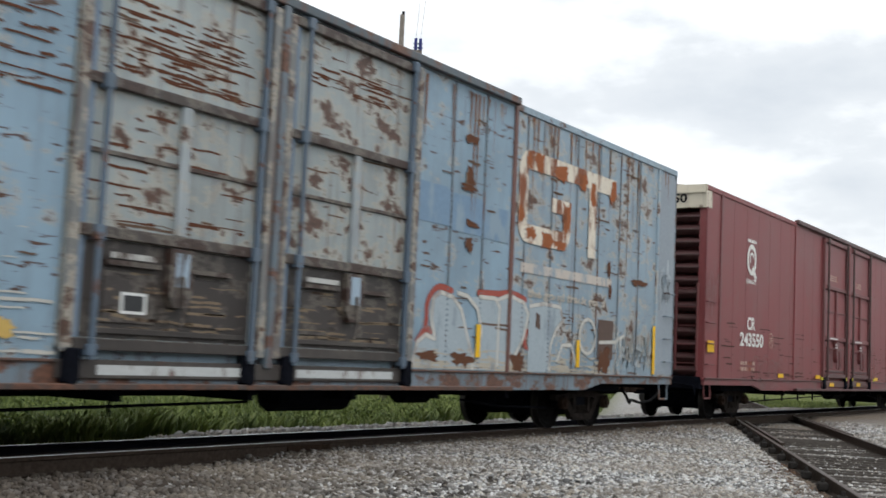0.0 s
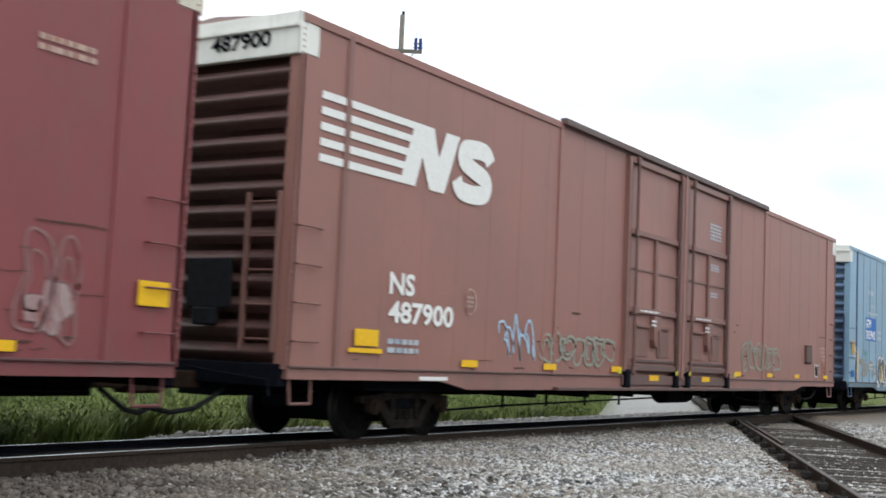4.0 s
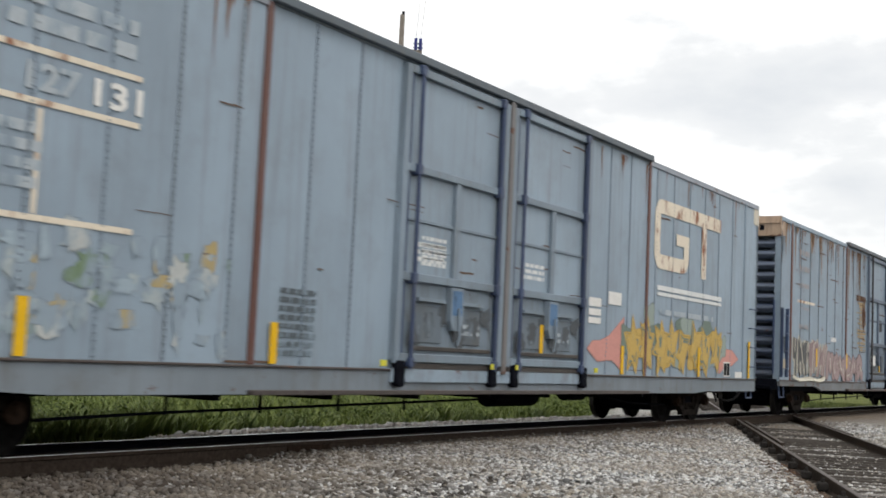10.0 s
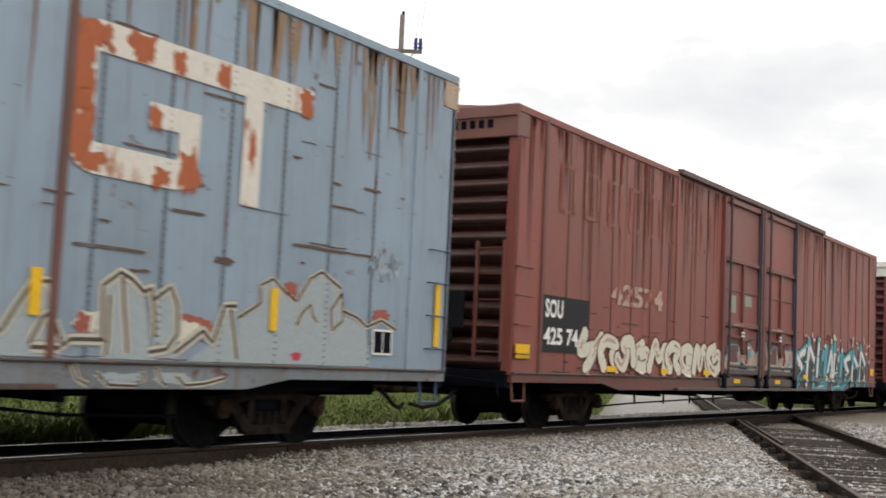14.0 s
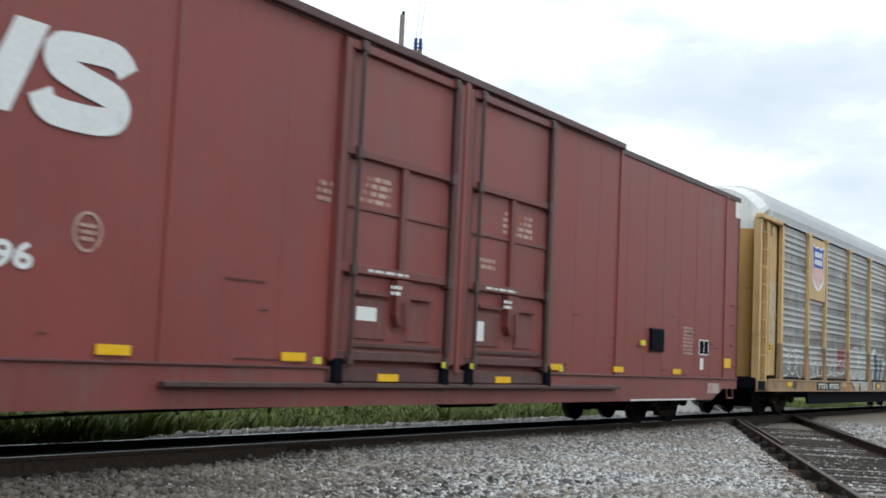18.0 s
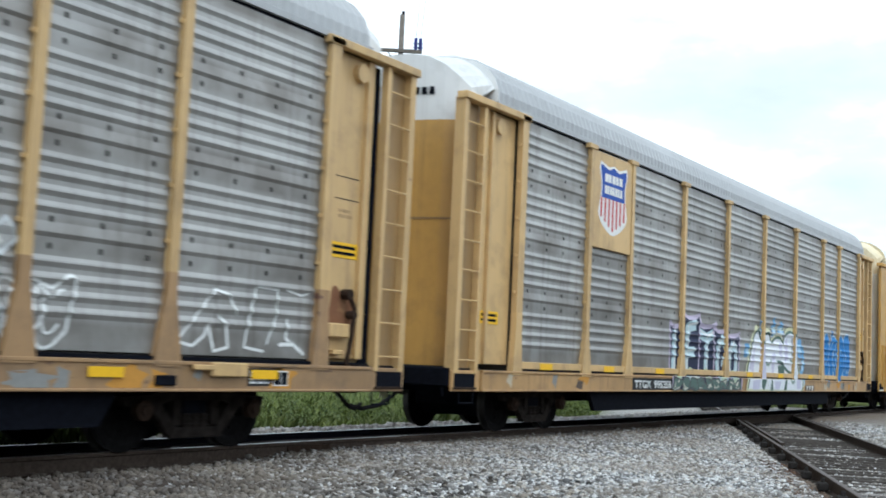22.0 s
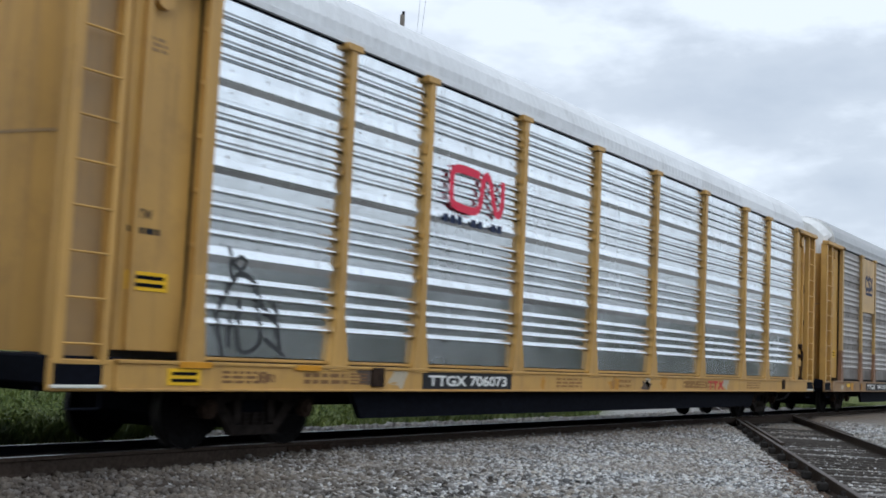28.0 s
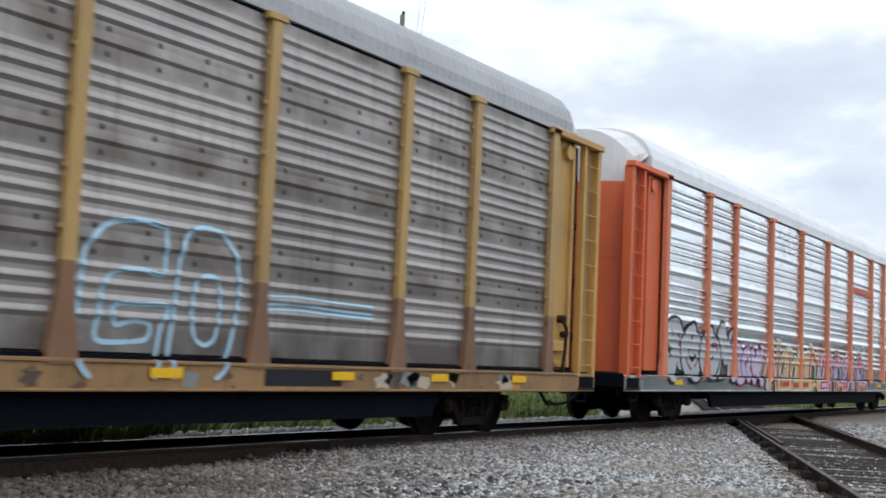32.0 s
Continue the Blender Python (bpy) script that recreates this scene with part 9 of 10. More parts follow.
    rect(C5, "reflector", 1.24, 1.36, 1.36, 1.84, YELLOW, "tall yellow reflective strip", SIDE - 0.055)
    # worn grey-blue car
    throwup(C6, (-11.75, -9.95, 0.99, 2.40), (S_CREAM, S_CHAR, spray("smoke_grey", (0.20, 0.20, 0.20), 0.3)), (2, 5, 7, 2), 71, 0.20, 0.075, angular=True, lean=-0.15)
    throwup(C6, (-10.15, -8.25, 0.99, 2.36), (S_CREAM, S_MAUVE, spray("mauve_cream", (0.44, 0.37, 0.35), 0.3)), (7, 0, 5, 2), 79, 0.22, 0.06, lift=1.5, angular=True, lean=0.12)
    g = Shape()
    stroke(g, curve_of([(-11.8, 1.16), (-11.2, 1.06), (-10.2, 1.10), (-9.2, 1.05), (-8.4, 1.14)], 0.08), 0.14, box_face, 11, 0)
    part("graffiti_line", g, S_CREAM, C6, "cream sprayed base line")
    throwup(C6, (-8.15, -3.7, 0.99, 2.0), (S_MAUVE, spray("dusty_mauve", (0.34, 0.26, 0.26), 0.3), S_CREAM), (0, 4, 7, 1, 5, 6), 72, 0.36, 0.03)
    fill = worn("pale_grey_fill", (0.33, 0.37, 0.385), 0.45, 0.6, (0.27, 0.315, 0.35), soft=True)
    for k, poly in enumerate(([(4.95, 1.06), (5.31, 1.26), (5.49, 1.54), (5.62, 1.72), (5.81, 1.74), (5.92, 1.38), (6.02, 1.06)], [(6.48, 1.06), (6.47, 1.79), (6.69, 1.94), (6.85, 1.88), (7.02, 1.76), (7.20, 1.06)], [(7.14, 1.67), (7.40, 1.84), (7.51, 1.66), (7.54, 1.06), (7.20, 1.06)],
                              [(7.70, 1.06), (8.09, 1.27), (8.26, 1.69), (8.45, 1.70), (8.5, 1.06)], [(8.5, 1.06), (8.49, 1.57), (8.86, 1.76), (8.84, 1.97), (9.06, 2.06), (9.25, 1.94), (9.51, 1.82), (9.76, 2.12), (9.98, 2.22), (10.39, 2.04), (10.46, 1.70), (10.99, 1.58), (11.1, 1.06)])):
        g = Shape()
        flood(g, dense(poly + poly[:1], 0.08)[:-1], lambda z, q: box_face(z, q), -0.6 + 0.1 * k, 0, 1.0, 1.06)
        part("graffiti_fill", g, fill, C6, "pale grey fill of a sprayed letter shape")
    edge = spray("brown_black_line", (0.085, 0.066, 0.052), 0.3, (0.26, 0.24, 0.21))
    cream = spray("dulled_cream", (0.50, 0.475, 0.40), 0.40, (0.33, 0.345, 0.34))
    outlined(C6, ([(4.95, 1.10), (5.31, 1.30), (5.49, 1.58), (5.62, 1.76), (5.81, 1.78), (5.88, 1.62)], [(5.62, 1.18), (5.76, 1.43), (5.83, 1.48), (5.92, 1.38), (6.01, 1.17), (6.10, 1.24), (6.53, 1.25)], [(5.64, 1.15), (5.99, 1.15)], [(6.50, 1.26), (6.47, 1.79), (6.69, 1.94), (6.85, 1.88), (7.02, 1.76)],
                  [(6.56, 1.70), (6.57, 1.28), (6.56, 1.10)], [(6.72, 1.90), (6.76, 1.60), (6.85, 1.12)], [(7.02, 1.76), (7.13, 1.81), (7.20, 1.50), (7.21, 1.30)], [(7.14, 1.67), (7.40, 1.84), (7.51, 1.66), (7.54, 1.35), (7.39, 1.18), (7.14, 1.14)], [(7.51, 1.14), (7.93, 1.40), (8.09, 1.27), (8.26, 1.69), (8.45, 1.70)]), (cream, edge), (0.15, 0.05), 0.0, "cream spray line with a dark core")
    outlined(C6, ([(8.49, 1.57), (8.86, 1.76), (8.84, 1.97), (9.06, 2.06), (9.25, 1.94), (9.51, 1.82), (9.76, 2.12), (9.98, 2.22), (10.39, 2.04)], [(10.42, 2.0), (10.46, 1.64), (10.24, 1.50), (10.2, 1.75), (10.40, 1.98)], [(9.53, 1.53), (9.62, 1.68), (9.79, 1.80), (9.84, 1.66), (9.93, 1.59)], [(10.45, 1.76), (10.77, 1.69), (10.99, 1.58), (11.32, 1.68), (11.67, 1.57)], [(8.35, 1.66), (8.42, 1.40), (8.5, 1.10)]), (cream, edge), (0.10, 0.045), 0.0, "cream spray line with a dark core")
    outlined(C6, ([(6.15, 1.0), (6.22, 0.86), (6.34, 0.80)], [(6.45, 0.92), (6.62, 0.80), (7.0, 0.79)], [(7.05, 0.96), (7.10, 0.82)], [(7.25, 0.98), (7.34, 0.84), (7.42, 0.80)], [(7.55, 0.90), (7.7, 0.80), (8.0, 0.82), (8.3, 0.88)]), (cream, edge), (0.09, 0.03), 0.0, "cream spray lines over the sill")
    for k, (x, z, rx, rz, mt) in enumerate(((6.3, 1.43, 0.17, 0.10, S_CREAM), (6.25, 1.40, 0.10, 0.10, S_REDLINE), (7.8, 1.45, 0.24, 0.13, S_REDLINE), (7.7, 1.36, 0.16, 0.14, S_CREAM), (9.40, 1.97, 0.14, 0.07, S_REDLINE), (9.56, 1.16, 0.09, 0.05, S_RED), (11.3, 1.74, 0.2, 0.08, S_REDLINE), (8.2, 2.2, 0.16, 0.03, BROWN_PATCH), (6.8, 0.88, 0.3, 0.05, fill), (7.5, 0.88, 0.3, 0.06, fill))):
        g = Shape()
        flood(g, lobes(random.Random(760 + k), x, z, rx, rz, "ragged"), box_face, -0.1 + 0.05 * k, 0, 1.0, 0.79)
        part("graffiti_patch", g, mt, C6, "small sprayed patch")
    hook_emblem(C6, 5.87, 9.62, 7.69, 8.545, 2.88, 4.44, worn("orange_and_cream_emblem", (0.66, 0.62, 0.55), 0.55, under=(0.36, 0.15, 0.08)), 0.32,
                flaws=((6.03, 4.10, 0.16, 0.30), (6.02, 3.70, 0.17, 0.34), (6.04, 3.25, 0.16, 0.30), (6.18, 4.30, 0.20, 0.14), (6.22, 3.02, 0.16, 0.10), (6.78, 4.30, 0.18, 0.16), (7.32, 4.26, 0.10, 0.14), (8.02, 4.28, 0.10, 0.16), (8.55, 3.55, 0.06, 0.22), (9.50, 4.26, 0.13, 0.18), (7.55, 3.10, 0.17, 0.20), (7.15, 2.98, 0.13, 0.10), (7.02, 3.60, 0.09, 0.14)), flaw_mat=worn("emblem_orange", (0.40, 0.125, 0.06), 0.3, 0.8, (0.30, 0.10, 0.05), soft=True))
    rect(C6, "painted_line", -11.4, -9.62, 3.20, 3.27, CREAM_WORN, "thin cream line", SIDE - 0.0125, 0.0015)
    for k, (z0, z1) in enumerate(((4.5, 4.75), (4.05, 4.3), (3.6, 3.8), (3.0, 3.12), (2.45, 2.65))):
        lines(C6, -11.2, -10.2, z0, z1, 1, FAINT_MARK, 30 + k)
    rng = random.Random(75)
    umber, ochre = worn("umber_rust", (0.10, 0.055, 0.036), 0.55, 0.9, (0.24, 0.17, 0.11)), worn("ochre_rust_wash", (0.38, 0.29, 0.18), 0.62, 0.9, (0.25, 0.30, 0.34))
    wash, band = Shape(), Shape()
    for i in range(15):
        z = 3.62 - 0.11 * i
        a, b = -4.75 + rng.uniform(0, 0.9) + 0.02 * i, -3.2 + rng.uniform(-0.25, 0.05)
        stroke(wash, [(a, z), (0.5 * (a + b), z + rng.uniform(-0.02, 0.02)), (b, z)], rng.uniform(0.05, 0.12), box_face, 0, 0, 2)
        if i % 2 == 0:
            stroke(band, [(a + 0.1, z - 0.05), (0.5 * (a + b), z - 0.06), (b, z - 0.05)], rng.uniform(0.012, 0.03), box_face, 1, 0, 1)
    for i in range(9):
        z = 3.86 - 0.022 * i
        a = -4.8 + rng.uniform(0.0, 0.35)
        stroke(band, [(a, z), (-4.0, z + rng.uniform(-0.01, 0.01)), (-3.12 - rng.uniform(0, 0.2), z)], rng.uniform(0.015, 0.035), box_face, 1, 0, 1)
    for i in range(10):
        x, z = rng.gauss(-3.55, 0.16), rng.uniform(3.3, 3.8)
        stroke(band, [(x, z), (x + rng.uniform(-0.02, 0.02), z - 0.25), (x, z - rng.uniform(0.4, 0.9))], rng.uniform(0.05, 0.14), box_face, 1.5, 0, 2)
    tagged(part("rust_wash", wash, ochre, C6, "ochre rust wash in level bands"), kind="stuff")
    tagged(part("rust_stain", band, umber, C6, "dark rust stains beside the door"), kind="stuff")
    for k, (x0, x1, z0, z1) in enumerate(((-1.45, -0.78, 2.80, 3.20), (0.52, 1.44, 2.58, 3.08), (1.70, 2.44, 2.54, 3.06))):
        g = Shape()
        cx, cz, rx, rz = (x0 + x1) / 2, (z0 + z1) / 2, (x1 - x0) / 2, (z1 - z0) / 2
        ring = [(cx + rx * max(-1, min(1, 1.3 * math.cos(t))) * rng.uniform(0.9, 1.05), cz + rz * max(-1, min(1, 1.3 * math.sin(t))) * rng.uniform(0.85, 1.08)) for t in [2 * math.pi * q / 26 for q in range(26)]]
        flood(g, ring, lambda z, q: SIDE - 0.0285, 0, 0)
        part("door_patch", g, worn("dark_overpaint", (0.045, 0.047, 0.05), 0.45, 0.6, (0.10, 0.11, 0.12)), C6, "dark overpainted patch on the door")
    for x0, x1, z0, z1, mt in ((-2.55, -1.86, 1.60, 1.95, WHITE_MARK), (0.6, 1.2, 1.55, 1.8, S_ICE)):
        rect(C6, "door_patch", x0, x1, z0, z1, mt, "patch on the door sheet", SIDE - 0.0492, 0.002)
    rect(C6, "beige_plate", -12.8, -12.2, 1.34, 1.60, BEIGE, "beige plate", SIDE - 0.0125, 0.002)
    lines(C6, -7.7, -7.1, 2.2, 2.42, 1, WHITE_MARK, 36)
    label_frame(C6, 11.13, 11.58, 1.22, 1.56, WHITE_MARK)
    scrawl(C6, (-12.7, -12.2, 1.75, 2.3), DIM_WINDOW, 2, 76, 0.04)
    scrawl(C6, (10.9, 11.8, 2.2, 2.6), FADED, 4, 77, 0.04)
    ybar(C6, (-12.82, 1.42, 2.36), (-9.38, 1.45, 1.97), (-5.8, 1.45, 1.92), (5.64, 1.45, 1.9), (9.08, 1.45, 1.95), (12.68, 1.37, 2.29))
    for x in (-1.29, 1.82):
        rect(C6, "reflector", x - 0.06, x + 0.06, 1.40, 1.90, YELLOW, "tall yellow reflective strip", SIDE - 0.055)
    # faded rust-red car
    rect(C7, "number_panel", -11.93, -10.11, 1.40, 2.36, PLATE_BLACK, "black number panel", SIDE - 0.0120, 0.002)
    lettering(C7, "SOU", -11.85, -11.18, 1.98, 2.30, WHITE_MARK, SIDE - 0.0165)
    lettering(C7, "425 74", -11.88, -10.56, 1.52, 1.82, WHITE_MARK, SIDE - 0.0165)
    lettering(C7, "42574", -9.2, -6.6, 2.36, 2.78, FADED_RED)
    rng = random.Random(80)
    for i in range(8):
        x = -11.4 + i * 1.0
        part("ghost_block", Shape().ribbon([(x, 3.85), (x + 0.52, 3.85), (x + 0.52, 4.65), (x, 4.65)], 0.11, SIDE - 0.0125, closed=True), GHOST, C7, "ghost of large old block lettering")
    throwup(C7, (-10.5, -3.1, 0.95, 1.92), (spray("dim_red", (0.16, 0.055, 0.04), 0.3), S_CREAM, FADED_RED), (2, 6, 3, 4, 5, 6, 1, 0, 4), 91, 0.30, 0.035, label="fat cream sprayed figures")
    pinkish = spray("pinkish_white", (0.68, 0.60, 0.58), 0.2)
    brownish = spray("dark_brown_ground", (0.075, 0.058, 0.05), 0.35)
    g = Shape()
    for i in range(12):
        flood(g, lobes(rng, 3.5 + 0.66 * i, rng.uniform(1.1, 1.6), 0.55, 0.42, "round"), lambda z, k: SIDE - 0.0128 if z > 1.05 else SIDE - 0.0535, 0, 0, 1.0, 1.0)
    tagged(part("graffiti_ground", g, brownish, C7, "dark brown sprayed ground"), kind="stuff")
    wild(C7, (3.1, 7.4, 0.80, 2.35), (S_CHAR, S_TURQ, pinkish, brownish), 4, 921, 0.38, lift=1)
    wild(C7, (7.2, 11.6, 0.80, 2.20), (S_CHAR, S_TURQ, pinkish, brownish), 4, 922, 0.36, lift=1)
    s = Shape()
    for i in range(40):
        blob(s, 3.2 + 8.7 * rng.random(), 1.95 + 0.5 * rng.random() if i % 3 else rng.uniform(1.1, 1.8), rng.uniform(0.03, 0.12), rng.uniform(0.03, 0.12), box_face, 13, 0, rng, 0.3)
    part("graffiti", s, S_CREAM, C7, "cream spray dots")
    graffiti(C7, (-2.8, 2.8, 1.2, 1.9), (S_TURQ, FADED_RED, S_WHITE), 5, 94, 0.10, face=lambda z, k: SIDE - 0.046 - 0.0025 * k, rim=0.03)
    for x, z0 in ((-12.64, 1.27), (12.4, 1.27)):
        rect(C7, "reflector", x - 0.24, x + 0.24, z0, z0 + 0.23, YELLOW, "yellow reflective square", SIDE - 0.034)
    label_frame(C7, 8.54, 8.94, 1.66, 1.95, BLACK)
    rect(C7, "door_patch", -2.5, -2.0, 2.6, 3.0, TURQ_DUST, "", SIDE - 0.0285, 0.002)
    rect(C7, "door_patch", -1.3, -0.8, 2.8, 3.05, TURQ_DUST, "", SIDE - 0.0285, 0.002)
    for x in (-1.9, 1.4):
        rect(C7, "reflector", x - 0.24, x + 0.24, 0.93, 1.03, YELLOW, "yellow reflective patch", SIDE - 0.062)
    # brick-red car
    striped_emblem(C8, -11.58, -8.85, -6.52, 3.30, 4.21, OLD_WHITE)
    lettering(C8, "NS", -9.10, -8.68, 2.42, 2.70, OLD_WHITE)
    lettering(C8, "489 596", -9.12, -7.60, 1.86, 2.13, OLD_WHITE)
    part("round_stencil", Shape().ribbon([(-6.97 + 0.17 * math.cos(t), 2.3 + 0.19 * math.sin(t)) for t in [2 * math.pi * i / 20 for i in range(20)]], 0.03, SIDE - 0.015, closed=True), FADED_RED, C8)
    lines(C8, -7.07, -6.87, 2.2, 2.4, 3, FADED_RED, 40)
    for x in (-12.46, 12.21):
        rect(C8, "reflector", x - 0.23, x + 0.23, 1.28, 1.50, YELLOW, "yellow reflective square", SIDE - 0.034)
    for x in (-1.72, 1.45):
        rect(C8, "reflector", x - 0.24, x + 0.24, 0.87, 0.97, YELLOW, "yellow reflective patch", SIDE - 0.062)
    lines(C8, -11.6, -11.0, 1.95, 2.1, 1, BEIGE, 41)
    lines(C8, -11.6, -11.0, 1.45, 1.55, 1, BEIGE, 42)
    lines(C8, -11.6, -10.8, 1.15, 1.22, 1, FADED_RED, 43)
    lines(C8, -9.1, -8.0, 1.35, 1.6, 3, FADED_RED, 44)
    lines(C8, -3.4, -3.1, 3.1, 3.4, 3, FADED_RED, 45)
    lines(C8, -2.6, -1.8, 3.2, 3.6, 4, FADED_RED, 46, SIDE - 0.028)
    lines(C8, 1.3, 2.3, 3.2, 3.6, 4, FADED_RED, 47, SIDE - 0.028)
    lines(C8, 0.6, 1.1, 2.6, 2.8, 2, FADED_RED, 48, SIDE - 0.028)
    rect(C8, "white_patch", -2.5, -2.05, 1.66, 1.84, WHITE_MARK, "white painted patch", SIDE - 0.0492, 0.002)
    rect(C8, "white_patch", 0.55, 0.8, 1.5, 1.8, WHITE_MARK, "white painted patch", SIDE - 0.0492, 0.002)
    vent_box(C8, 7.5, 8.15, 1.57, 1.98)
    rect(C8, "door_seal_tag", 6.9, 7.12, 1.64, 1.74, worn("acid_yellow_tag", (0.62, 0.60, 0.05), 0.1), "acid yellow tag", SIDE - 0.06, 0.03)
    lines(C8, 9.37, 9.95, 1.52, 2.14, 8, FADED_RED, 49)
    label_frame(C8, 10.32, 10.93, 1.54, 1.88, WHITE_MARK)
    rect(C8, "white_patch", 10.43, 10.63, 1.22, 1.47, WHITE_MARK, "white painted patch", SIDE - 0.0125, 0.002)
    rect(C8, "white_patch", 10.9, 11.75, 0.70, 0.92, worn("smeared_whitish", (0.46, 0.36, 0.33), 0.75, under=(0.24, 0.09, 0.075)), "whitish smeared patch", SIDE - 0.0205, 0.002)
    rect(C8, "sill_strip", 6.6, 10.2, 0.555, 0.585, OLD_WHITE, "pale edge strip", SIDE - 0.0205, 0.002)


def mark_racks():
    def logo_panel(car, a=-9.0, b=-7.24):
        return part("emblem_panel", Shape().cbox(a, b, SIDE - 0.032, SIDE + 0.03, 3.36, 5.14, 0.008), RACK_YELLOW, car, "plain yellow panel between two posts")

    def sill_plate(car, x0, x1, words, mat=PLATE_BLACK, ink=WHITE_MARK):
        rect(car, "number_panel", x0, x1, 0.77, 1.01, mat, "black number panel on the sill", SIDE - 0.0415, 0.002)
        w = x1 - x0
        lettering(car, words, x0 + 0.06 * w, x1 - 0.06 * w, 0.81, 0.97, ink, SIDE - 0.046)

    def warning(car, x, z, w=0.6, h=0.20, y=SIDE + 0.098):
        p = part("warning_plate", Shape().cbox(x, x + w, y - 0.006, y, z, z + h, 0.002), YELLOW, car, "yellow warning plate")
        for u in (0.6, 0.2):
            part("plate_bar", Shape().box(x + 0.06, x + w - 0.06, y - 0.008, y - 0.006, z + h * u, z + h * (u + 0.2)), BLACK, p)
    for car in (C9, C10):
        logo_panel(car)
        shield(car, -8.77, -7.46, 3.64, 4.98)
    sill_plate(C9, -8.1, -5.35, "TTGX  973573")
    rect(C10, "number_panel", -6.95, -4.86, 0.765, 1.0, PLATE_BLACK, "brown-black number panel on the sill", SIDE - 0.0415, 0.002)
    lettering(C10, "TTGX  995256", -6.85, -4.92, 0.80, 0.96, OLD_WHITE, SIDE - 0.046)
    sill_plate(C12, -7.1, -4.5, "TTGX 706073")
    sill_plate(C13, -8.4, -5.2, "TTGX   941110")
    rect(C11, "number_panel", -5.75, -3.3, 0.79, 0.97, PLATE_BLACK, "dark number panel", SIDE - 0.0415, 0.002)
    lines(C11, -5.6, -3.4, 0.80, 0.99, 1, OLD_WHITE, 60, SIDE - 0.047)
    lines(C11, -6.0, -4.7, 3.45, 3.75, 1, DIM_WINDOW, 61, SIDE - 0.0165)
    for car, x in ((C9, -12.7), (C10, -12.7), (C12, -12.6), (C13, -12.6), (C11, 11.9), (C9, 11.9), (C10, 11.9)):
        warning(car, x, 2.45 if x > 0 else 1.78)
    warning(C12, -12.05, 0.80, 0.5, 0.18, SIDE - 0.041)
    # pale tags along the dusty car
    for i, (a, b, z0, z1, n, w) in enumerate(((-11.4, -9.5, 1.14, 1.85, 3, 0.05), (-8.8, -7.3, 1.16, 1.6, 3, 0.05), (-7.0, -4.6, 1.16, 1.7, 4, 0.06), (6.95, 7.75, 1.2, 1.85, 2, 0.06))):
        graffiti(C9, (a, b, z0, z1), (S_WHITE, S_WHITE, S_WHITE), n, 100 + i, w, rack_face, 0.055, label="pale sprayed tag", hollow=True)
    slate = spray("dark_slate", (0.085, 0.10, 0.115), 0.35, (0.16, 0.165, 0.165))
    haze_white = spray("thin_white_spray", (0.36, 0.36, 0.35), 0.5, (0.24, 0.24, 0.235))
    old_white = spray("aged_white_spray", (0.58, 0.58, 0.55), 0.4, (0.33, 0.33, 0.32))
    graffiti(C9, (-4.3, -1.75, 0.80, 2.15), (old_white, haze_white, S_SILVER), 4, 104, 0.22, rack_face, 0.075, label="thin white bubble graffiti")
    wild(C9, (3.75, 6.95, 0.80, 2.3), (S_SILVER, haze_white, old_white, slate), 6, 106, 0.20, rack_face, 1, 0.05, 0.2)
    g = Shape()
    flood(g, lobes(random.Random(119), -5.12, 1.72, 0.48, 0.33, "round"), rack_face, -0.4, 0)
    part("red_smear", g, spray("dull_red_spray", (0.26, 0.10, 0.095), 0.35, (0.22, 0.19, 0.18)), C9, "dull red sprayed oval")
    for fill, strokes in (
            ([(-0.42, 2.2), (0.14, 1.74), (0.10, 1.14), (-0.30, 1.14), (-0.55, 1.5)],
             [([(-0.76, 1.98), (-0.40, 2.16), (-0.26, 2.06)], 0.20), ([(-0.74, 1.96), (-0.52, 1.5), (-0.74, 1.12), (-0.84, 0.80)], 0.15), ([(-0.30, 2.14), (0.14, 1.74), (0.08, 1.46), (0.12, 1.16)], 0.06), ([(-0.10, 1.2), (0.10, 1.45)], 0.05)]),
            ([(0.34, 1.78), (0.50, 2.0), (0.78, 1.62), (0.66, 1.14), (0.30, 1.14)],
             [([(0.32, 1.76), (0.48, 2.02), (0.78, 1.64), (0.62, 1.42), (0.70, 1.16)], 0.06), ([(0.18, 1.18), (0.44, 1.48), (0.32, 1.74)], 0.06), ([(1.30, 1.76), (1.02, 1.74), (0.80, 1.36), (0.58, 1.08), (0.46, 0.80)], 0.13)]),
            ([(2.1 + 0.48 * math.cos(0.35 * i), 1.50 + 0.34 * math.sin(0.35 * i)) for i in range(18)],
             [([(2.1 + 0.48 * math.cos(0.35 * i), 1.50 + 0.34 * math.sin(0.35 * i)) for i in range(19)], 0.06), ([(2.12 + 0.20 * math.cos(0.5 * i), 1.48 + 0.15 * math.sin(0.5 * i)) for i in range(14)], 0.10), ([(1.66, 1.8), (1.60, 1.3), (1.64, 0.82)], 0.06)]),
            ([(2.96, 2.1), (3.58, 1.72), (3.32, 1.46), (3.55, 1.22), (2.86, 1.2), (3.04, 1.6)],
             [([(2.96, 2.1), (3.04, 1.6), (2.86, 1.2), (3.54, 1.21), (3.30, 1.45), (3.58, 1.70), (2.98, 2.1)], 0.065), ([(3.08, 1.86), (3.14, 1.5), (3.08, 1.3)], 0.09)])):
        g = Shape()
        flood(g, dense(fill + fill[:1])[:-1], rack_face, 0, 1)
        for j, (pts, w) in enumerate(strokes):
            stroke(g, dense(pts), w, rack_face, 1 + 0.25 * j, 0, 2, False)
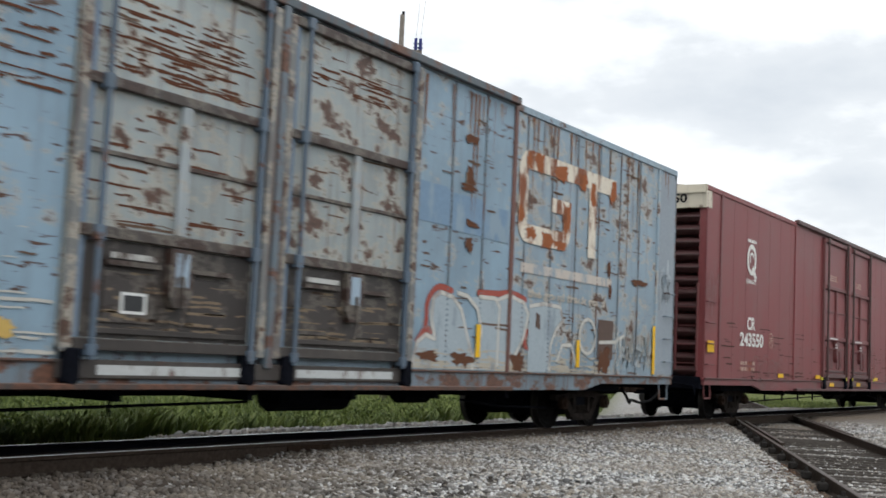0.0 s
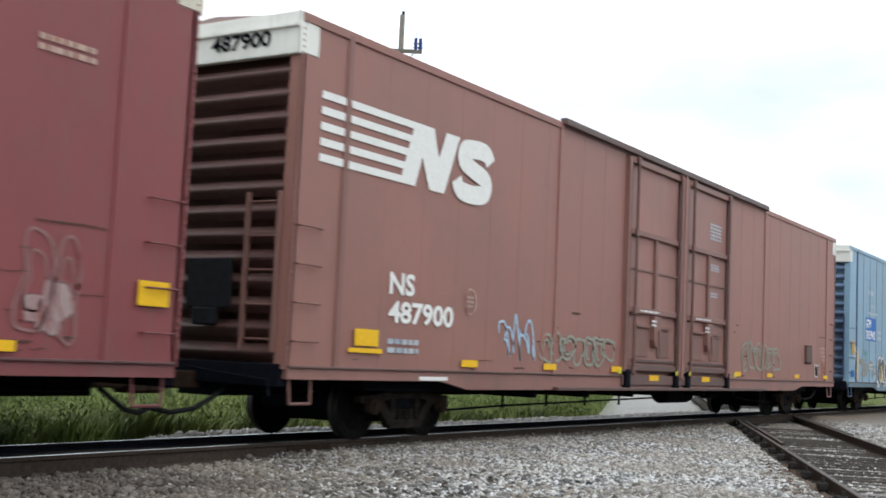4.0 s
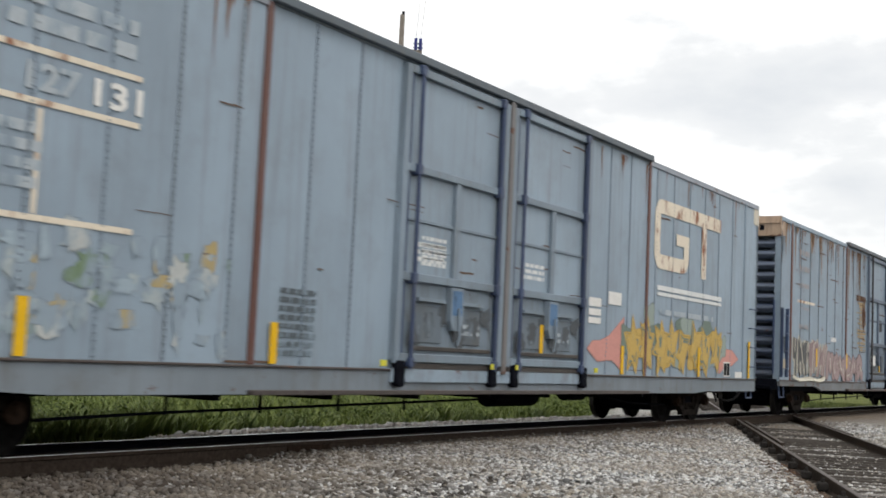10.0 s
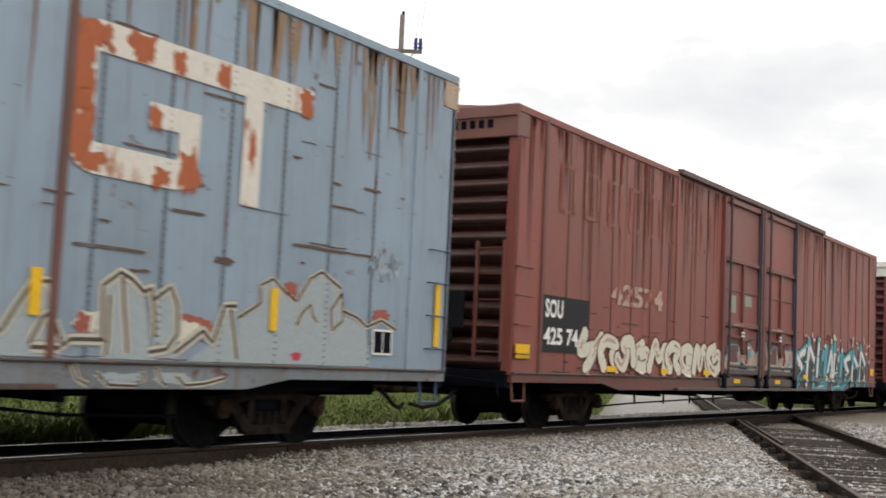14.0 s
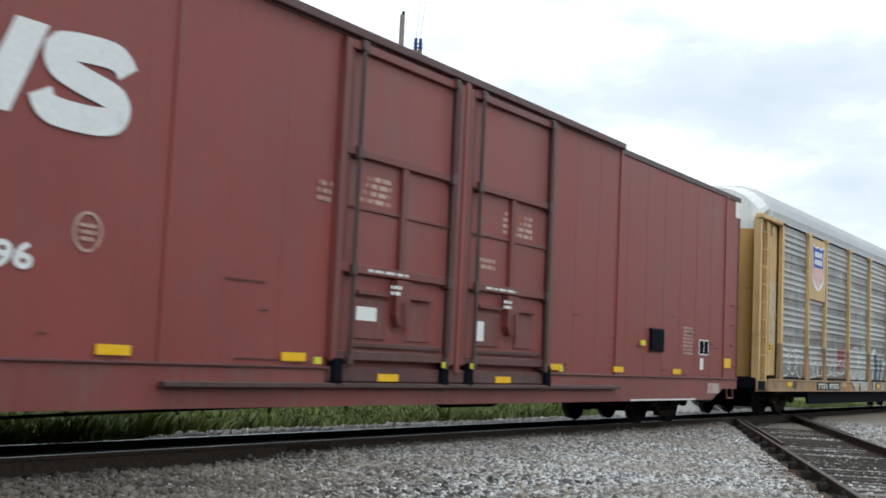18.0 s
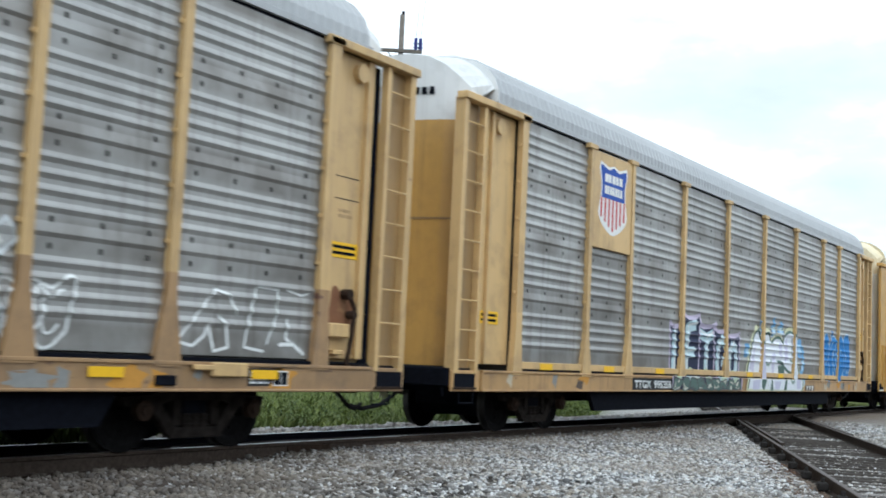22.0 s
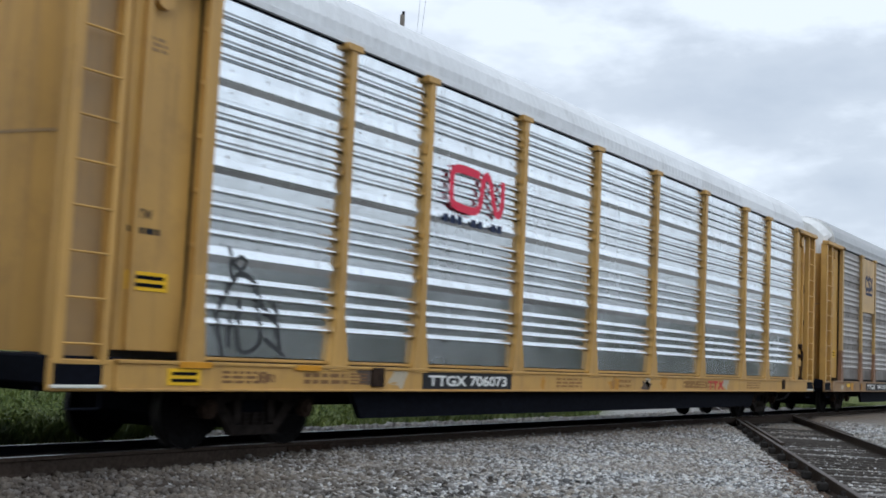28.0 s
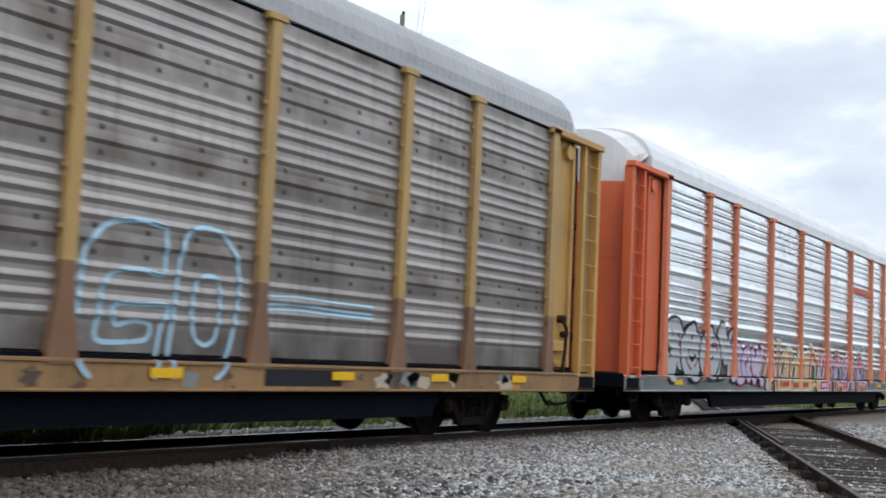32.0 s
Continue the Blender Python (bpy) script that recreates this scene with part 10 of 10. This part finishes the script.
        part("graffiti_shape", g, [spray("chalky_ice", (0.52, 0.60, 0.62), 0.35, (0.36, 0.40, 0.41)), slate], C9, "angular ice-blue outlined graffiti")
    for i in range(5):
        scrawl(C9, (-12.62, -12.0, 1.9 + 0.33 * i, 2.3 + 0.33 * i), S_CREAM, 2, 110 + i, 0.028, lambda z, k: SIDE + 0.030)
    # flaked and overpainted stretches of the sills
    rng = random.Random(118)
    tones = [worn("sill_tone_" + q, c, 0.45, 0.7, (0.16, 0.12, 0.09)) for q, c in (("grey", (0.24, 0.24, 0.23)), ("cream", (0.46, 0.40, 0.30)), ("orange", (0.50, 0.25, 0.05)), ("umber", (0.10, 0.075, 0.06)))]
    for car, n in ((C9, 30), (C10, 30), (C13, 26), (C12, 9), (C11, 9)):
        for i in range(n):
            x, w = rng.uniform(-12.3, 12.0), rng.uniform(0.15, 0.7)
            if (car is C10 and -7.2 < x + w and x < 6.4) or (car is C9 and -8.5 < x + w and x < -5.2) or (car is C13 and -8.6 < x + w and x < -5.0) or (car is C12 and -7.3 < x + w and x < -4.3) or (car is C11 and -6 < x + w and x < -3):
                continue
            g = Shape()
            flood(g, [(min(x + w, max(x, a)), min(1.012, max(0.772, b))) for a, b in lobes(rng, x + w / 2, rng.uniform(0.82, 0.98), w / 2, rng.uniform(0.08, 0.2), "jagged")], lambda z, k: SIDE - 0.0412, 0, 0)
            part("sill_patch", g, rng.choice(tones), car, "flaked patch on the sill")
    # blue-white piece on the second rack
    mint = spray("pale_mint", (0.42, 0.50, 0.36), 0.3)
    blocks(C10, ((-4.82, -4.27, 2.12), (-4.12, -3.22, 2.36), (-3.20, -2.15, 2.2), (-2.12, -1.29, 2.12), (-1.25, -0.42, 2.05)), 0.78, (S_LILAC, spray("ink_blue", (0.022, 0.028, 0.060), 0.15), spray("pale_ice", (0.46, 0.58, 0.62), 0.25, (0.36, 0.44, 0.42)), S_WHITE, mint), rack_face)
    graffiti(C10, (-4.9, -0.55, 0.76, 1.03), (S_CHAR, spray("ink_green", (0.10, 0.15, 0.13), 0.3), S_CREAM), 9, 870, 0.10, lambda z, k: rack_face(z, k + 10), 0.04, label="dark swirling scraps on the sill")
    # broad white piece with a scalloped top
    lime = spray("pale_lime", (0.60, 0.60, 0.40), 0.3, (0.42, 0.43, 0.36))
    moss = spray("dark_moss", (0.085, 0.135, 0.115), 0.2, (0.18, 0.21, 0.19))
    moss_light = spray("grey_moss", (0.26, 0.33, 0.29), 0.3)
    milk = spray("milk_white", (0.68, 0.70, 0.74), 0.3, (0.52, 0.55, 0.60))
    lilac = spray("lilac_white", (0.52, 0.51, 0.63), 0.35, (0.62, 0.62, 0.68))
    humps = [curve_of(q, 0.05) for q in ([(0.10, 0.80), (0.36, 1.37), (0.55, 1.80), (0.82, 2.15), (1.04, 2.27), (1.26, 2.12), (1.52, 1.93)],
             [(1.52, 1.93), (1.64, 2.15), (1.84, 2.23), (2.05, 2.19), (2.16, 2.04), (2.24, 2.0)], [(2.24, 2.0), (2.51, 2.11), (2.8, 2.15), (3.07, 2.12), (3.25, 1.99)],
             [(3.25, 1.98), (3.31, 2.11), (3.47, 2.26), (3.79, 2.33), (4.13, 2.32), (4.42, 2.13), (4.52, 1.91), (4.46, 1.69)], [(4.47, 1.57), (4.78, 1.33), (4.91, 1.04), (4.91, 0.86), (4.80, 0.76)])]
    field = [p for h in humps for p in h]
    mid = (2.5, 1.2)
    halo = [(mid[0] + (x - mid[0]) * 1.055, mid[1] + (z - mid[1]) * 1.12) for x, z in field]
    for k, (x, z, rx, rz) in enumerate(((0.30, 1.75, 0.30, 0.16), (1.40, 2.30, 0.14, 0.24), (2.41, 2.36, 0.17, 0.24), (3.04, 2.36, 0.24, 0.20), (4.85, 1.95, 0.28, 0.22), (5.22, 1.58, 0.16, 0.34), (5.05, 1.12, 0.16, 0.24))):
        g = Shape()
        flood(g, lobes(random.Random(900 + k), x, z, rx, rz, "round"), rack_face, -0.9 + 0.12 * k, 0)
        flood(g, lobes(random.Random(920 + k), x, z - 0.3 * rz, 0.6 * rx, 0.5 * rz, "round"), rack_face, -0.05, 1)
        part("graffiti_cloud", g, [spray("sky_blue_spray", (0.16, 0.33, 0.55), 0.35, (0.30, 0.40, 0.52)), S_ICE], C10, "soft blue spray cloud")
    for nm, poly, mt, lay, tip in (("halo", halo, lime, 0.4, "pale lime rim of the piece"), ("field", field, milk, 1.4, "broad milk-white field of the piece")):
        g = Shape()
        flood(g, poly, rack_face, lay, 0)
        part("graffiti_" + nm, g, mt, C10, tip)
    for k, h in enumerate(humps):
        g = Shape()
        stroke(g, h, 0.085, rack_face, 3.0 + 0.5 * k, 0, 3)
        part("graffiti_outline", g, moss, C10, "dark green arched outline")
    for k, poly in enumerate(([(1.30, 2.0), (1.50, 1.85), (1.52, 1.35), (1.28, 1.60)], [(0.45, 1.3), (0.85, 1.9), (0.80, 1.2)], [(2.85, 2.0), (3.15, 2.0), (3.2, 1.6), (2.95, 1.7)], [(3.4, 2.0), (3.65, 2.2), (3.75, 1.6), (3.45, 1.5)],
                              [(4.1, 2.2), (4.38, 2.05), (4.4, 1.75), (4.14, 1.68)], [(2.3, 1.7), (2.6, 1.75), (2.5, 1.2), (2.3, 1.1)], [(4.3, 1.35), (4.7, 1.2), (4.75, 0.8), (4.35, 0.8)], [(0.5, 1.0), (1.1, 1.05), (1.0, 0.78), (0.45, 0.78)], [(2.3, 1.0), (2.9, 1.0), (2.7, 0.78), (2.35, 0.78)])):
        g = Shape()
        flood(g, dense(poly + poly[:1])[:-1], rack_face, 2.2 + 0.05 * k, 0)
        part("graffiti_shade", g, lilac, C10, "lilac shading in the white")
    for k, poly in enumerate(([(1.44, 1.36), (1.61, 1.03), (1.39, 0.77), (1.19, 0.86), (1.22, 1.1)], [(2.11, 1.16), (1.92, 0.77), (2.18, 0.77)], [(2.87, 1.40), (3.41, 1.43), (3.43, 1.2), (2.89, 1.18)], [(3.30, 1.1), (3.42, 1.1), (3.36, 0.77), (3.12, 0.77)])):
        g = Shape()
        flood(g, dense(poly + poly[:1])[:-1], rack_face, 3.1 + 0.05 * k, 0)
        stroke(g, dense(poly[:3]), 0.06, rack_face, 3.8 + 0.05 * k, 1, 2)
        part("graffiti_accent", g, [moss, moss_light], C10, "dark green wedge in the piece")
    for k, (pts, w, mt) in enumerate((([(1.59, 1.51), (1.85, 1.44), (2.03, 1.42), (2.14, 1.5), (2.25, 1.55)], 0.09, moss_light), ([(2.69, 1.51), (3.09, 1.5), (3.41, 1.38), (3.81, 1.26), (4.12, 1.22)], 0.10, moss), ([(4.46, 1.69), (4.30, 1.56), (4.12, 1.53), (3.95, 1.60)], 0.09, moss_light),
                                    ([(4.12, 1.22), (4.13, 1.03), (3.88, 0.98), (3.75, 1.11), (3.4, 1.13)], 0.10, moss_light), ([(4.07, 2.19), (4.12, 1.65)], 0.06, moss_light), ([(1.48, 1.45), (1.66, 1.1), (1.72, 0.8)], 0.10, S_WHITE))):
        g = Shape()
        stroke(g, curve_of(pts, 0.05), w, rack_face, 4.4 + 0.3 * k, 0, 3)
        part("graffiti_line", g, mt, C10, "curved line in the piece")
    for x, zt in ((1.42, 1.93), (4.28, 2.22)):
        g = Shape()
        flood(g, dense([(x - 0.19, 1.02), (x + 0.19, 1.02), (x + 0.064, 1.75), (x + 0.064, zt), (x - 0.064, zt), (x - 0.064, 1.75), (x - 0.19, 1.02)])[:-1], lambda z, k: SIDE - 0.0585 - 0.002 * k, 0, 0)
        part("graffiti_on_post", g, lilac if x < 2 else milk, C10, "sprayed white over the post")
        part("graffiti_on_post", Shape().box(x - 0.064, x + 0.064, SIDE - 0.058, SIDE - 0.052, zt + 0.002, zt + 0.09), moss, C10, "dark green outline over the post")
    throwup(C10, (7.35, 10.5, 0.98, 2.58), (S_ICE, S_BLUE, S_ICE), (4, 6, 1, 3), 122, 0.40, 0.035, rack_face, label="round bright-blue figures")
    for k, (x, z, rx, rz) in enumerate(((10.42, 2.05, 0.18, 0.22), (10.2, 1.35, 0.26, 0.18), (8.0, 1.25, 0.3, 0.2), (8.45, 2.3, 0.16, 0.22))):
        g = Shape()
        flood(g, lobes(random.Random(940 + k), x, z, rx, rz, "round"), rack_face, -0.5 + 0.1 * k, 0)
        part("graffiti_drop", g, S_BLUE, C10, "round bright-blue drop")
    g = Shape()
    flood(g, dense([(8.87, 1.02), (9.23, 1.02), (9.113, 1.75), (9.113, 2.40), (8.987, 2.40), (8.987, 1.75), (8.87, 1.02)])[:-1], lambda z, k: SIDE - 0.0585, 0, 0)
    part("graffiti_on_post", g, S_BLUE, C10, "bright blue sprayed over the post")
    plate = part("sill_emblem", Shape().cbox(5.30, 6.20, SIDE - 0.046, SIDE - 0.040, 0.755, 0.905, 0.002), PLATE_BLACK, C10, "black plate with slanting white bars")
    for i in range(3):
        part("emblem_bar", Shape().prism([(5.38 + 0.27 * i, 0.86), (5.60 + 0.27 * i, 0.86), (5.58 + 0.27 * i, 0.885), (5.36 + 0.27 * i, 0.885)], SIDE - 0.049, SIDE - 0.046).prism([(5.42 + 0.27 * i, 0.775), (5.50 + 0.27 * i, 0.775), (5.54 + 0.27 * i, 0.86), (5.46 + 0.27 * i, 0.86)], SIDE - 0.049, SIDE - 0.046), WHITE_MARK, plate)
    # thin angular tag and fittings at the tail of the first rack
    for k, (pts, w) in enumerate((([(9.22, 1.26), (9.42, 1.47), (9.78, 1.87), (10.02, 1.82), (10.16, 1.60)], 0.055), ([(9.22, 1.27), (9.47, 1.23), (9.65, 1.35), (9.70, 1.48), (9.81, 1.18), (10.04, 1.23), (9.99, 1.48), (9.86, 1.58)], 0.06),
                                 ([(10.47, 1.95), (10.37, 1.57), (10.31, 1.24), (10.66, 1.20)], 0.055), ([(10.47, 1.95), (10.86, 1.94), (10.84, 1.60), (10.70, 1.28)], 0.05), ([(11.06, 1.61), (11.05, 1.36), (11.20, 1.30)], 0.06), ([(10.92, 1.29), (11.19, 1.30), (11.41, 1.18)], 0.075), ([(11.0, 1.95), (11.30, 1.90), (11.45, 1.94)], 0.04))):
        g = Shape()
        stroke(g, dense(pts), w, rack_face, 0.3 * k, 0, 2)
        part("graffiti_line", g, S_WHITE, C9, "thin angular white spray line")
    y = SIDE - 0.0605
    part("sill_bracket", Shape().cbox(9.40, 9.72, SIDE - 0.11, y, 0.97, 1.03, 0.01).cbox(9.68, 10.28, SIDE - 0.10, y, 0.90, 1.06, 0.015), RACK_YELLOW, C9, "stained yellow lug on the sill")
    rect(C9, "data_panel", 10.33, 10.72, 0.80, 1.0, PLATE_BLACK, "dark stencilled data panel", SIDE - 0.0415, 0.003)
    lines(C9, 10.36, 10.69, 0.82, 0.98, 4, OLD_WHITE, 181, SIDE - 0.047)
    label_frame(C9, 10.78, 11.05, 0.80, 0.98, WHITE_MARK, SIDE - 0.0415)
    part("sill_socket", Shape().cbox(8.87, 9.18, SIDE - 0.07, y + 0.015, 0.80, 0.91, 0.01), BLACK, C9, "dark socket in the sill")
    for car in (C9, C10):
        for x0, x1, z0, z1 in ((11.96, 12.48, 3.50, 3.512), (11.96, 12.48, 3.21, 3.222)):
            rect(car, "stencil_line", x0, x1, z0, z1, PLATE_BLACK, "thin dark rule", SIDE + 0.098, 0.002)
        lines(car, 12.05, 12.34, 2.96, 3.10, 2, RACK_OCHRE, 183, SIDE + 0.098)
        g = Shape()
        flood(g, lobes(random.Random(184), 12.2, 1.72, 0.24, 0.34, "round"), lambda z, k: SIDE + 0.0985, 0, 0)
        part("rust_stain", g, worn("brown_grease_stain", (0.20, 0.095, 0.05), 0.45, 0.8, (0.42, 0.27, 0.12), soft=True), car, "brown stain round the latch")
    # red emblem and black figure on the silver rack
    f = SIDE - 0.020
    s = Shape()
    s.ribbon(curve_of([(-5.72, 4.02), (-6.25, 4.04), (-6.48, 3.98), (-6.52, 3.75), (-6.48, 3.52), (-6.25, 3.46), (-5.80, 3.46), (-5.66, 3.62), (-5.60, 3.95), (-5.48, 4.04), (-5.36, 3.90), (-5.22, 3.56), (-5.10, 3.48), (-5.0, 3.62), (-4.98, 4.02)], 0.05), 0.125, f)
    part("emblem", s, BRIGHT_RED, C12, "red ribbon-like emblem")
    for i in range(9):
        b = Shape().box(-6.72 + 0.20 * i, -6.72 + 0.20 * i + (0.14 if i not in (3, 6) else 0.05), f - 0.002, f, 3.20, 3.32 if i not in (3, 6) else 3.24)
        part("address_bar", b, NAVY_MARK, C12, "small dark bar")
    figure = (([(-11.15, 1.13), (-11.28, 1.57), (-11.16, 1.83), (-10.95, 2.07), (-10.70, 2.0), (-10.53, 1.74), (-10.25, 1.52), (-10.14, 1.16)], 0.06), ([(-11.14, 2.38), (-11.06, 1.97)], 0.05),
              ([(-11.06, 2.19), (-10.97, 2.27), (-10.85, 2.21), (-10.92, 2.12), (-11.06, 2.19)], 0.045), ([(-10.30, 1.79), (-10.21, 1.36)], 0.06),
              ([(-10.92, 1.78), (-10.91, 1.27), (-10.72, 1.18), (-10.52, 1.35), (-10.63, 1.74)], 0.05), ([(-11.07, 1.58), (-11.06, 1.23)], 0.05), ([(-10.44, 1.35), (-10.06, 1.15)], 0.05))
    for k, (pts, w) in enumerate(figure):
        g = Shape()
        stroke(g, curve_of(pts, 0.04), w, rack_face, 0.3 * k, 0, 2)
        part("graffiti_line", g, DIM_WINDOW, C12, "black sprayed figure")
    lettering(C12, "GTW", -12.58, -12.28, 2.53, 2.64, PLATE_BLACK, SIDE + 0.097)
    lines(C12, -12.62, -12.16, 2.36, 2.47, 1, PLATE_BLACK, 171, SIDE + 0.097)
    lines(C12, -12.56, -12.22, 4.32, 4.50, 3, worn("faint_brown_stencil", (0.30, 0.19, 0.09), 0.4), 172, SIDE + 0.097)
    for x, w in ((-8.35, 0.28), (10.35, 0.22)):
        part("sill_bracket", Shape().cbox(x, x + w, SIDE - 0.075, SIDE - 0.03, 0.80, 1.05, 0.01), RUSTY, C12, "rusty bracket on the sill")
    for car, x, q in ((C12, 4.65, 1.0), (C11, 4.35, 0.55)):
        f2 = SIDE - 0.043
        mark = put("sill_emblem", None, car, label="small red slanting emblem on the sill")
        bars = [(0.0, 0.95, 0.30, 0.95, 0.05), (0.17, 0.95, 0.13, 0.78, 0.07 * q), (0.34, 0.95, 0.64, 0.95, 0.05), (0.51, 0.95, 0.47, 0.78, 0.07 * q), (0.72, 0.97, 1.0, 0.78, 0.07 * q), (1.0, 0.97, 0.66, 0.78, 0.07 * q)]
        for k, (xa, za, xb, zb, w) in enumerate(bars):
            part("emblem_bar", Shape().ribbon([(x + q * xa, za), (x + q * xb, zb)], w, f2 - 0.0004 * k), RED_MARK, mark)
    rng = random.Random(140)
    for car in (C11, C12):
        for i in range(8):
            x = rng.uniform(-11, 10.5)
            lines(car, x, x + rng.uniform(0.5, 1.1), 0.80, 0.98, rng.choice((2, 3)), worn("brown_sill_stencil", (0.28, 0.15, 0.05), 0.3), 141 + i, SIDE - 0.043)
    for x0 in (-8.7, 7.35):
        for z in (3.9, 1.9):
            bars = Shape()
            for i in range(5):
                bars.box(x0 + 0.27 * i, x0 + 0.27 * i + (0.12 if i % 2 else 0.08), SIDE - 0.0535, SIDE - 0.051, z, z + 0.09)
            tagged(part("stencilling", bars, worn("dark_ochre_stencil", (0.22, 0.13, 0.05), 0.3), C11, "spaced dark stencil marks"), kind="stuff")
    for car, x, w, rows in ((C12, -11.2, 0.75, 3), (C12, -9.75, 0.9, 2), (C12, -8.8, 0.35, 4), (C12, -10.6, 0.3, 1), (C11, 9.3, 0.7, 3)):
        lines(car, x, x + w, 0.82, 0.98, rows, worn("dark_sill_stencil", (0.20, 0.11, 0.05), 0.3), 190 + int(10 * w), SIDE - 0.0425)
    for x in (-11.9, -9.95):
        rect(C12, "faded_reflector", x, x + 0.5, 0.99, 1.055, worn("faded_orange_tape", (0.60, 0.27, 0.02), 0.4, 0.6, (0.50, 0.29, 0.07)), "faded orange reflective tape", SIDE - 0.0635, 0.003)
    label_frame(C11, 7.6, 8.12, 0.74, 1.04, WHITE_MARK, SIDE - 0.0415)
    # initials panel on the weathered rack
    logo_panel(C13, -8.98, -7.26)
    f = SIDE - 0.034
    s = Shape()
    w = 0.13
    s.ribbon(curve_of([(-8.27, 4.43), (-8.40, 4.55), (-8.55, 4.47), (-8.58, 4.27), (-8.50, 4.13), (-8.36, 4.13), (-8.27, 4.23)], 0.04), w, f)
    s.ribbon(curve_of([(-7.95, 4.47), (-8.05, 4.55), (-8.17, 4.49), (-8.17, 4.37), (-8.00, 4.29), (-7.98, 4.17), (-8.10, 4.11), (-8.21, 4.19)], 0.04), w, f)
    s.ribbon([(-7.88, 4.57), (-7.60, 4.10)], w, f)
    s.ribbon([(-7.60, 4.57), (-7.88, 4.10)], w, f - 0.001)
    s.ribbon([(-8.60, 3.99), (-7.57, 3.99)], 0.09, f)
    part("emblem", s, NAVY_MARK, C13, "dark initials over a bar")
    loops = (([(2.76, 2.47), (2.37, 2.50), (1.99, 2.44), (1.75, 2.26), (1.66, 2.08), (1.64, 1.80), (1.61, 1.52), (1.60, 1.24), (1.62, 1.02), (1.77, 0.87)], 0.085),
             ([(2.76, 2.47), (2.76, 2.25), (2.74, 1.97), (2.42, 1.99), (2.11, 1.96), (1.94, 1.82), (1.90, 1.54), (1.86, 1.31), (1.95, 1.23), (2.33, 1.24)], 0.075),
             ([(2.33, 1.24), (2.56, 1.28), (2.59, 1.43), (2.35, 1.46), (2.12, 1.41), (2.10, 1.61), (2.45, 1.63), (2.84, 1.63), (2.75, 1.41), (2.70, 1.11), (2.62, 0.86)], 0.075),
             ([(2.92, 0.86), (2.88, 1.17), (2.93, 1.53), (2.95, 1.90), (3.01, 2.27), (3.12, 2.47), (3.33, 2.54), (3.61, 2.49), (3.84, 2.29), (3.94, 1.98), (3.91, 1.59), (3.82, 1.20), (3.66, 0.94), (3.53, 0.88)], 0.08),
             ([(3.27, 1.31), (3.20, 1.55), (3.24, 1.89), (3.34, 1.99), (3.52, 2.0), (3.62, 1.89), (3.63, 1.57), (3.58, 1.32), (3.42, 1.24), (3.27, 1.31)], 0.07))
    for k, (pts, w) in enumerate(loops):
        g = Shape()
        stroke(g, curve_of(pts, 0.05), w, rack_face, 0.3 * k, 0, 3)
        part("graffiti_line", g, S_PALEBLUE, C13, "pale blue sprayed outline")
    g = Shape()
    for dz in (0.0, -0.10, -0.16):
        stroke(g, curve_of([(4.45, 1.86 + dz), (5.0, 1.88 + dz), (5.8, 1.86 + dz), (6.6, 1.85 + dz)], 0.05), 0.05, rack_face, 0, 0, 2)
    part("pale_smear", g, S_PALEBLUE, C13, "pale blue smear")
    rect(C13, "black_patch", 4.4, 5.9, 0.80, 1.0, PLATE_BLACK, "black patch on the sill", SIDE - 0.0415, 0.002)
    slot = Shape()
    arc = [math.pi * (0.26 + 0.03 * i) for i in range(9)]
    for a, b in zip(arc, arc[1:]):
        slot.add([(-(12.712 + 0.66 * math.sin(q) ** 0.6), -1.34 * math.cos(q), z) for q, z in ((a, 3.66), (b, 3.66), (b, 3.80), (a, 3.80))], [(0, 1, 2, 3)])
    part("latch_slot", slot, BLACK, C13, "dark slot in the end door")
    # graffiti along the silver rack with orange ends
    throwup(C14, (-11.6, -7.2, 0.80, 2.4), (S_BLACK, S_SILVER, S_MAGENTA), (3, 4, 4, 5), 160, 0.44, 0.07, rack_face)
    throwup(C14, (-7.2, -5.0, 0.80, 2.0), (S_MAGENTA, S_LILAC, S_WHITE), (1, 6, 7), 161, 0.28, 0.05, rack_face)
    wild(C14, (-4.7, 0.4, 0.80, 2.05), (S_WHITE, S_GOLD, S_RED, S_BLACK), 5, 162, 0.26, rack_face, 0, 0.08, 0.2)
    wild(C14, (0.4, 6.2, 0.80, 2.05), (S_WHITE, S_RED, S_LILAC, S_BLUE), 6, 163, 0.26, rack_face, 0, 0.08, 0.2)
    rect(C14, "painted_band", 4.4, 7.0, 3.9, 4.1, worn("faded_red_band", (0.50, 0.14, 0.09), 0.4), "", SIDE - 0.016)


mark_cars()
mark_racks()


# ---- what moves ----
def motions():
    times = [0.2 * i for i in range(161)]
    for car, centre in CARS:
        walk(car, [(t, pose(centre - run(t), TRACK_Y, 0)) for t in times])
    for ws, centre, dx in WHEELSETS:
        first, last = None, 0.0
        rows = []
        for i in range(0, 961):
            t = i / 30.0
            x = centre - run(t)
            if -24.0 < x < 48.0:
                if first is None:
                    first = run(t)
                last = run(t)
                rows.append((t, pose(dx, 0, WHEEL_R, 0, -math.degrees((last - first) / WHEEL_R), 0)))
        if not rows:
            continue
        if rows[0][0] > 0:
            rows.insert(0, (0.0, pose(dx, 0, WHEEL_R)))
        if rows[-1][0] < 32.0:
            rows.append((32.0, rows[-1][1]))
        walk(ws, rows)


motions()
